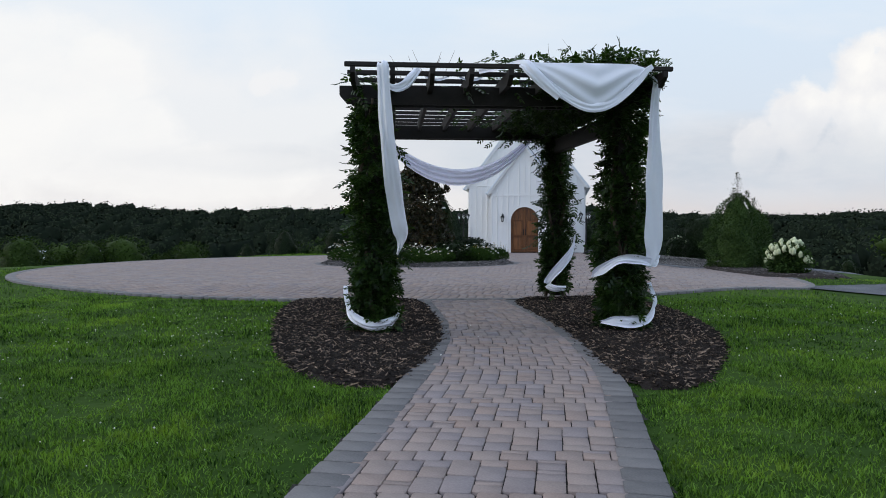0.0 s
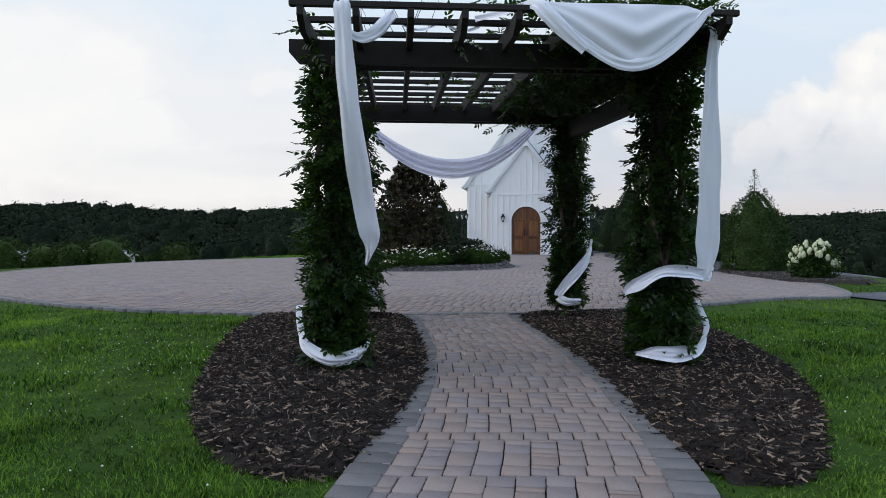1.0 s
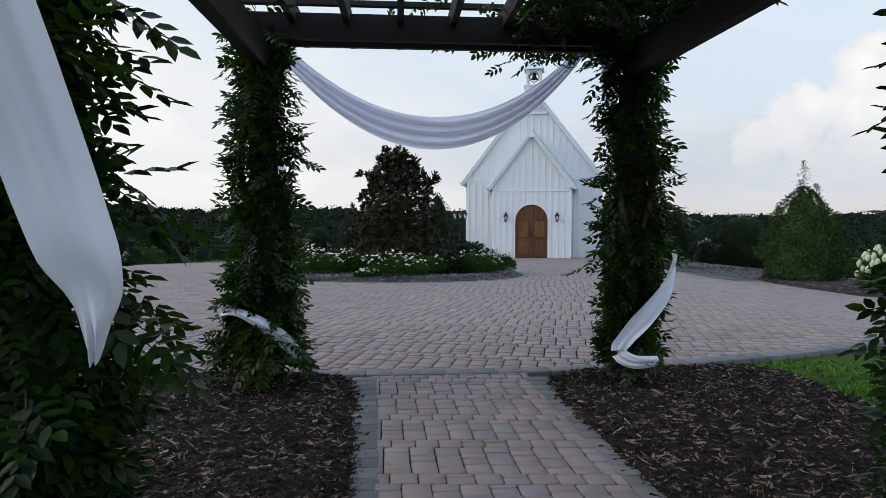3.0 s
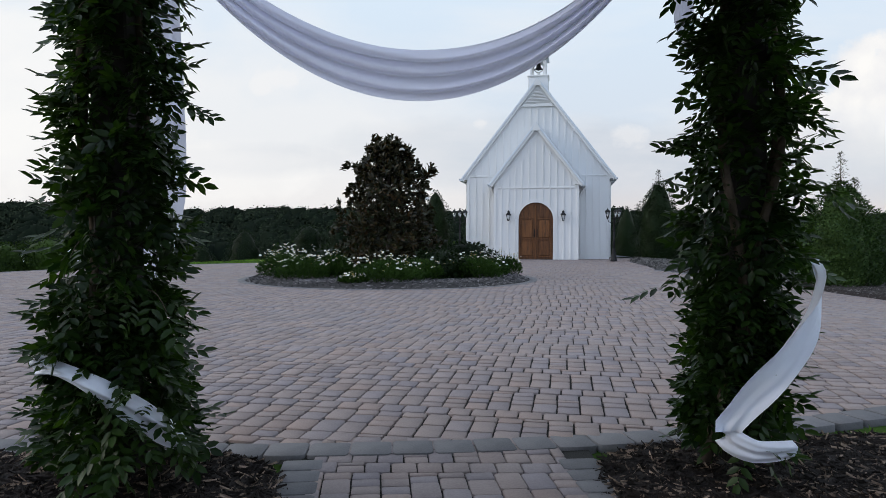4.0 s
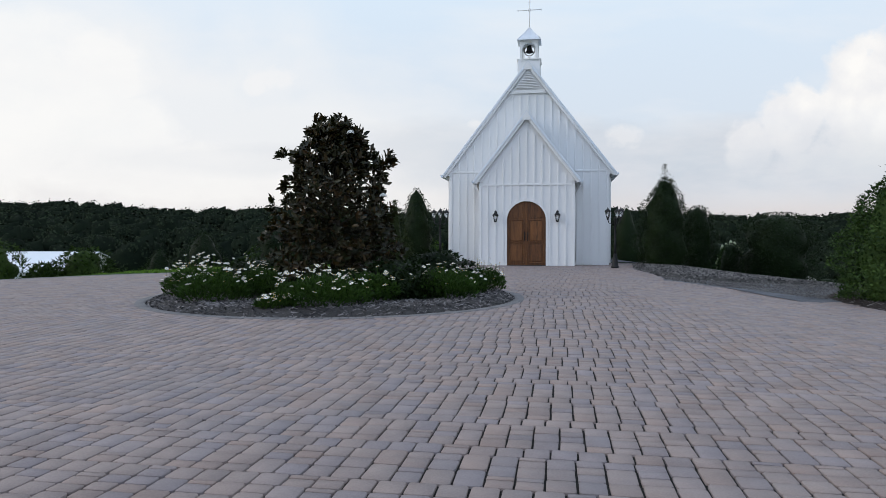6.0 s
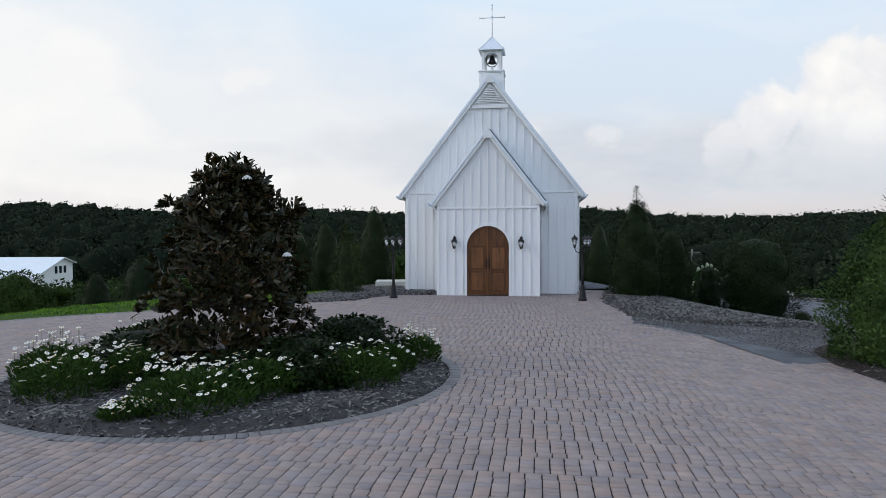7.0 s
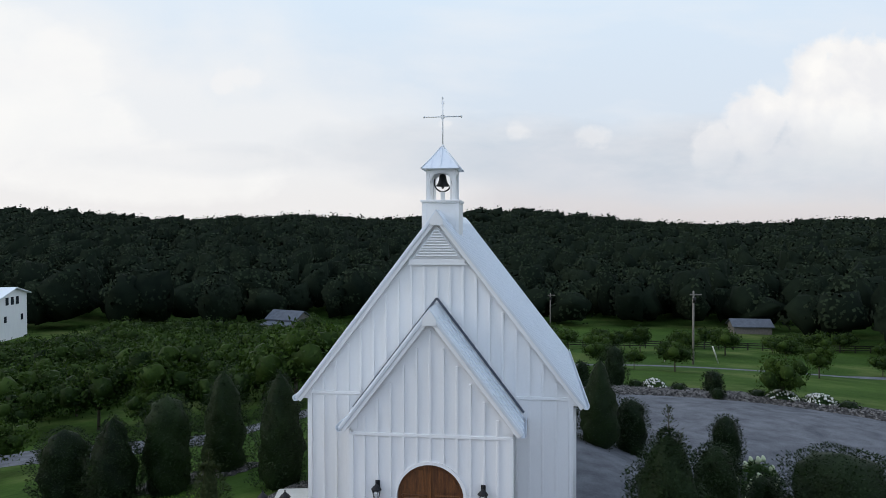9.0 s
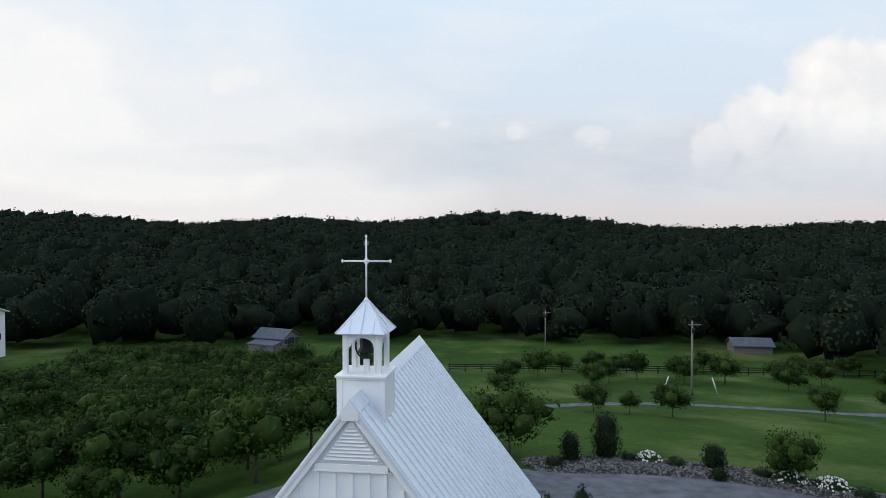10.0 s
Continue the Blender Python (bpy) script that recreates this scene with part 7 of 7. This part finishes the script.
def lay(rows, parent, single, material, name, joined_material, label):
    """Rows of x, y, width, depth, turn, lift: single ones become objects, the rest one joined mesh."""
    rows = np.array(rows)
    z = ground_z(rows[:, 0], rows[:, 1]) + rows[:, 5] + rng.normal(0, 0.0010, len(rows))
    for (x, y, w, d, a, _), zz in zip(rows[single], z[single]):
        ob = new(name, paver_mesh(w, d, material))
        ob.parent = parent
        ob.matrix_basis = pose(x, y, zz, rng.normal(0, 0.2), rng.normal(0, 0.2), math.degrees(a) + rng.normal(0, 0.8))
    rest, zr = rows[~single], z[~single]
    near = rest[:, 1] < 14
    Vs, Qs, Ts, off = [], [], {}, 0
    for solid, pick in ((PV_FINE, near), (PV_COARSE, ~near)):
        r, zz = rest[pick], zr[pick]
        if not len(r):
            continue
        V, Q, T = solid
        a = r[:, 4] + rng.normal(0, 0.018, len(r))
        R = np.zeros((len(r), 3, 3))
        R[:, 0, 0], R[:, 0, 1], R[:, 1, 0], R[:, 1, 1], R[:, 2, 2] = np.cos(a), -np.sin(a), np.sin(a), np.cos(a), 1
        R[:, 2, 0], R[:, 2, 1] = rng.normal(0, 0.0035, len(r)), rng.normal(0, 0.0035, len(r))
        v, q = scatter(V, Q, np.stack([r[:, 0], r[:, 1], zz], 1), R, np.stack([r[:, 2], r[:, 3], np.ones(len(r))], 1))
        _, t = scatter(V, T, np.zeros((len(r), 3)))
        Vs.append(v)
        Qs.append(q + off)
        Ts[T.shape[1]] = t + off
        off += len(v)
    if Vs:
        ob = part(name, mesh_np(name, np.concatenate(Vs), [np.concatenate(Qs), *Ts.values()]), joined_material, parent, label)
        ob["kind"] = "stuff"


GAP, SEAM = 0.0120, 0.0060
STACKS = ((1, 1, 1), (0.67, 1, 1.33), (1.33, 0.67, 1), (1, 1.33, 0.67), (0.67, 1.33, 1), (1.33, 1, 0.67), (1.5, 1.5), (1, 0.67, 0.67, 0.66))


def coursed(v0, v1, span, w, rnd):
    """Bands of three courses in straight files, parted by single courses set half a stone aside: u, v, width, depth."""
    out, v, k = [], v0, 0
    while v < v1:
        u0, u1 = span(v)
        rise = 1 if k % 2 else 3
        u = u0 - w * (0.5 * (k % 2) + 0.5 * rnd.random())
        while u < u1:
            ww = w * rnd.uniform(0.95, 1.05)
            vv = v
            for dep in (STACKS[rnd.integers(len(STACKS))] if rise == 3 else (1,)):
                dd = dep * w
                if rnd.random() < 0.14 and dep >= 1:
                    out += [(u + ww / 2, vv + dd * 0.34, ww, dd * 0.68), (u + ww / 2, vv + dd * 0.84, ww, dd * 0.32)]
                else:
                    out.append((u + ww / 2, vv + dd / 2, ww, dd))
                vv += dd
            u += ww
        v += rise * w
        k += 1
    return out


# the path: files along it between two borders
path = tagged(part("path", grid_mesh("path", np.arange(-2.2, 1.6, 0.1), np.arange(-3, 10.15, 0.1), lambda x, y: ground_z(x, y) - 0.014,
                                     lambda x, y: (x > path_l(y) + 0.02) & (x < path_r(y) - 0.02)), M_SAND),
              "curving garden path of tumbled beige pavers with charcoal borders", "path", kind="structure")
rows = []
for u, v, w, d in coursed(-2.9, 9.86, lambda q: (-1.0, 1.0), 0.122, rng):
    a, b = float(path_l(v)) + 0.135, float(path_r(v)) - 0.135
    mid = (a + b) / 2
    slope = float(path_l(v + 0.3) + path_r(v + 0.3) - path_l(v - 0.3) - path_r(v - 0.3)) / 1.2
    lo, hi = max(mid + u - w / 2, a), min(mid + u + w / 2, b)
    if hi - lo > 0.03:
        rows.append(((lo + hi) / 2, v, hi - lo - 0.0075 * rng.uniform(0.6, 1.3), d - 0.0040, -math.atan(slope), 0.0))
R_ = np.array(rows)
lay(rows, path, (R_[:, 1] > 2.6) & (R_[:, 1] < 5.8), M_PAVER, "paver", M_PAVER_FIELD, "tumbled beige pavers")
rows = []
for fn, s in ((path_l, 1), (path_r, -1)):
    y = -2.95
    while y < 9.84:
        step = rng.uniform(0.130, 0.146)
        slope = math.atan2(float(fn(y + 0.1) - fn(y - 0.1)), 0.2)
        rows.append((float(fn(y)) + s * 0.090, y, 0.176 + rng.normal(0, 0.004), step - 0.011, -slope, 0.003))
        y += step * math.cos(slope)
R_ = np.array(rows)
lay(rows, path, (R_[:, 1] > 2.4) & (R_[:, 1] < 9.8), M_KERB, "border_paver", M_KERB, "charcoal border pavers")

# the round plaza: courses across the chapel's axis
plaza = tagged(part("plaza", grid_mesh("plaza", np.arange(-13.2, 10.4, 0.2), np.arange(9.4, 37.6, 0.2), lambda x, y: ground_z(x, y) - 0.014,
                                       lambda x, y: in_plaza(x, y, -0.1)), M_SAND),
               "round forecourt of tumbled beige and grey pavers before the chapel", "paved forecourt", kind="structure")
turn = radians(CHAPEL_TURN)
ca, sa = math.cos(turn), math.sin(turn)
rows = []
for u, v, w, d in coursed(-16.4, 18.8, lambda q: (-15.5, 15.5), 0.140, rng):
    rows.append((PLAZA_C[0] + ca * u - sa * v, PLAZA_C[1] + sa * u + ca * v, w - GAP * rng.uniform(0.7, 1.3), d - SEAM, turn, 0.0))
R_ = np.array(rows)
lx = (R_[:, 0] - CHAPEL_AT[0]) * ca + (R_[:, 1] - CHAPEL_AT[1]) * sa
ly = -(R_[:, 0] - CHAPEL_AT[0]) * sa + (R_[:, 1] - CHAPEL_AT[1]) * ca
under = ((np.abs(lx) < 1.7) & (ly > 0.06)) | ((np.abs(lx) < 3.0) & (ly > 1.2))
keep = in_plaza(R_[:, 0], R_[:, 1], -0.16) & (np.hypot(R_[:, 0] - BED_C[0], R_[:, 1] - BED_C[1]) > BED_R - 0.06) & ~under
R_ = R_[keep]
near = np.hypot(R_[:, 0] - 0.9, (R_[:, 1] - 9.4) * 0.9)
single = near < np.sort(near)[290]
lay(R_, plaza, single, M_PAVER, "paver", M_PAVER_FIELD, "tumbled beige and grey pavers")
rows = []
for (cx, cy), rad, wid, step, lift, skip in ((PLAZA_C, PLAZA_R - 0.1, 0.20, 0.205, 0.004, True), (BED_C, BED_R - 0.09, 0.17, 0.115, 0.005, False)):
    n = int(2 * math.pi * rad / step)
    for i in range(n):
        a = 2 * math.pi * i / n
        x, y = cx + rad * math.cos(a), cy + rad * math.sin(a)
        if skip and bool(inside_polygon(x, y, APPROACH)):
            continue
        rows.append((x, y, wid - 0.008, 2 * math.pi * rad / n - 0.009, a, lift))
R_ = np.array(rows)
lay(rows, plaza, (R_[:, 1] < 11.0) & (np.abs(R_[:, 0]) < 4), M_KERB, "border_paver", M_KERB, "charcoal border pavers")
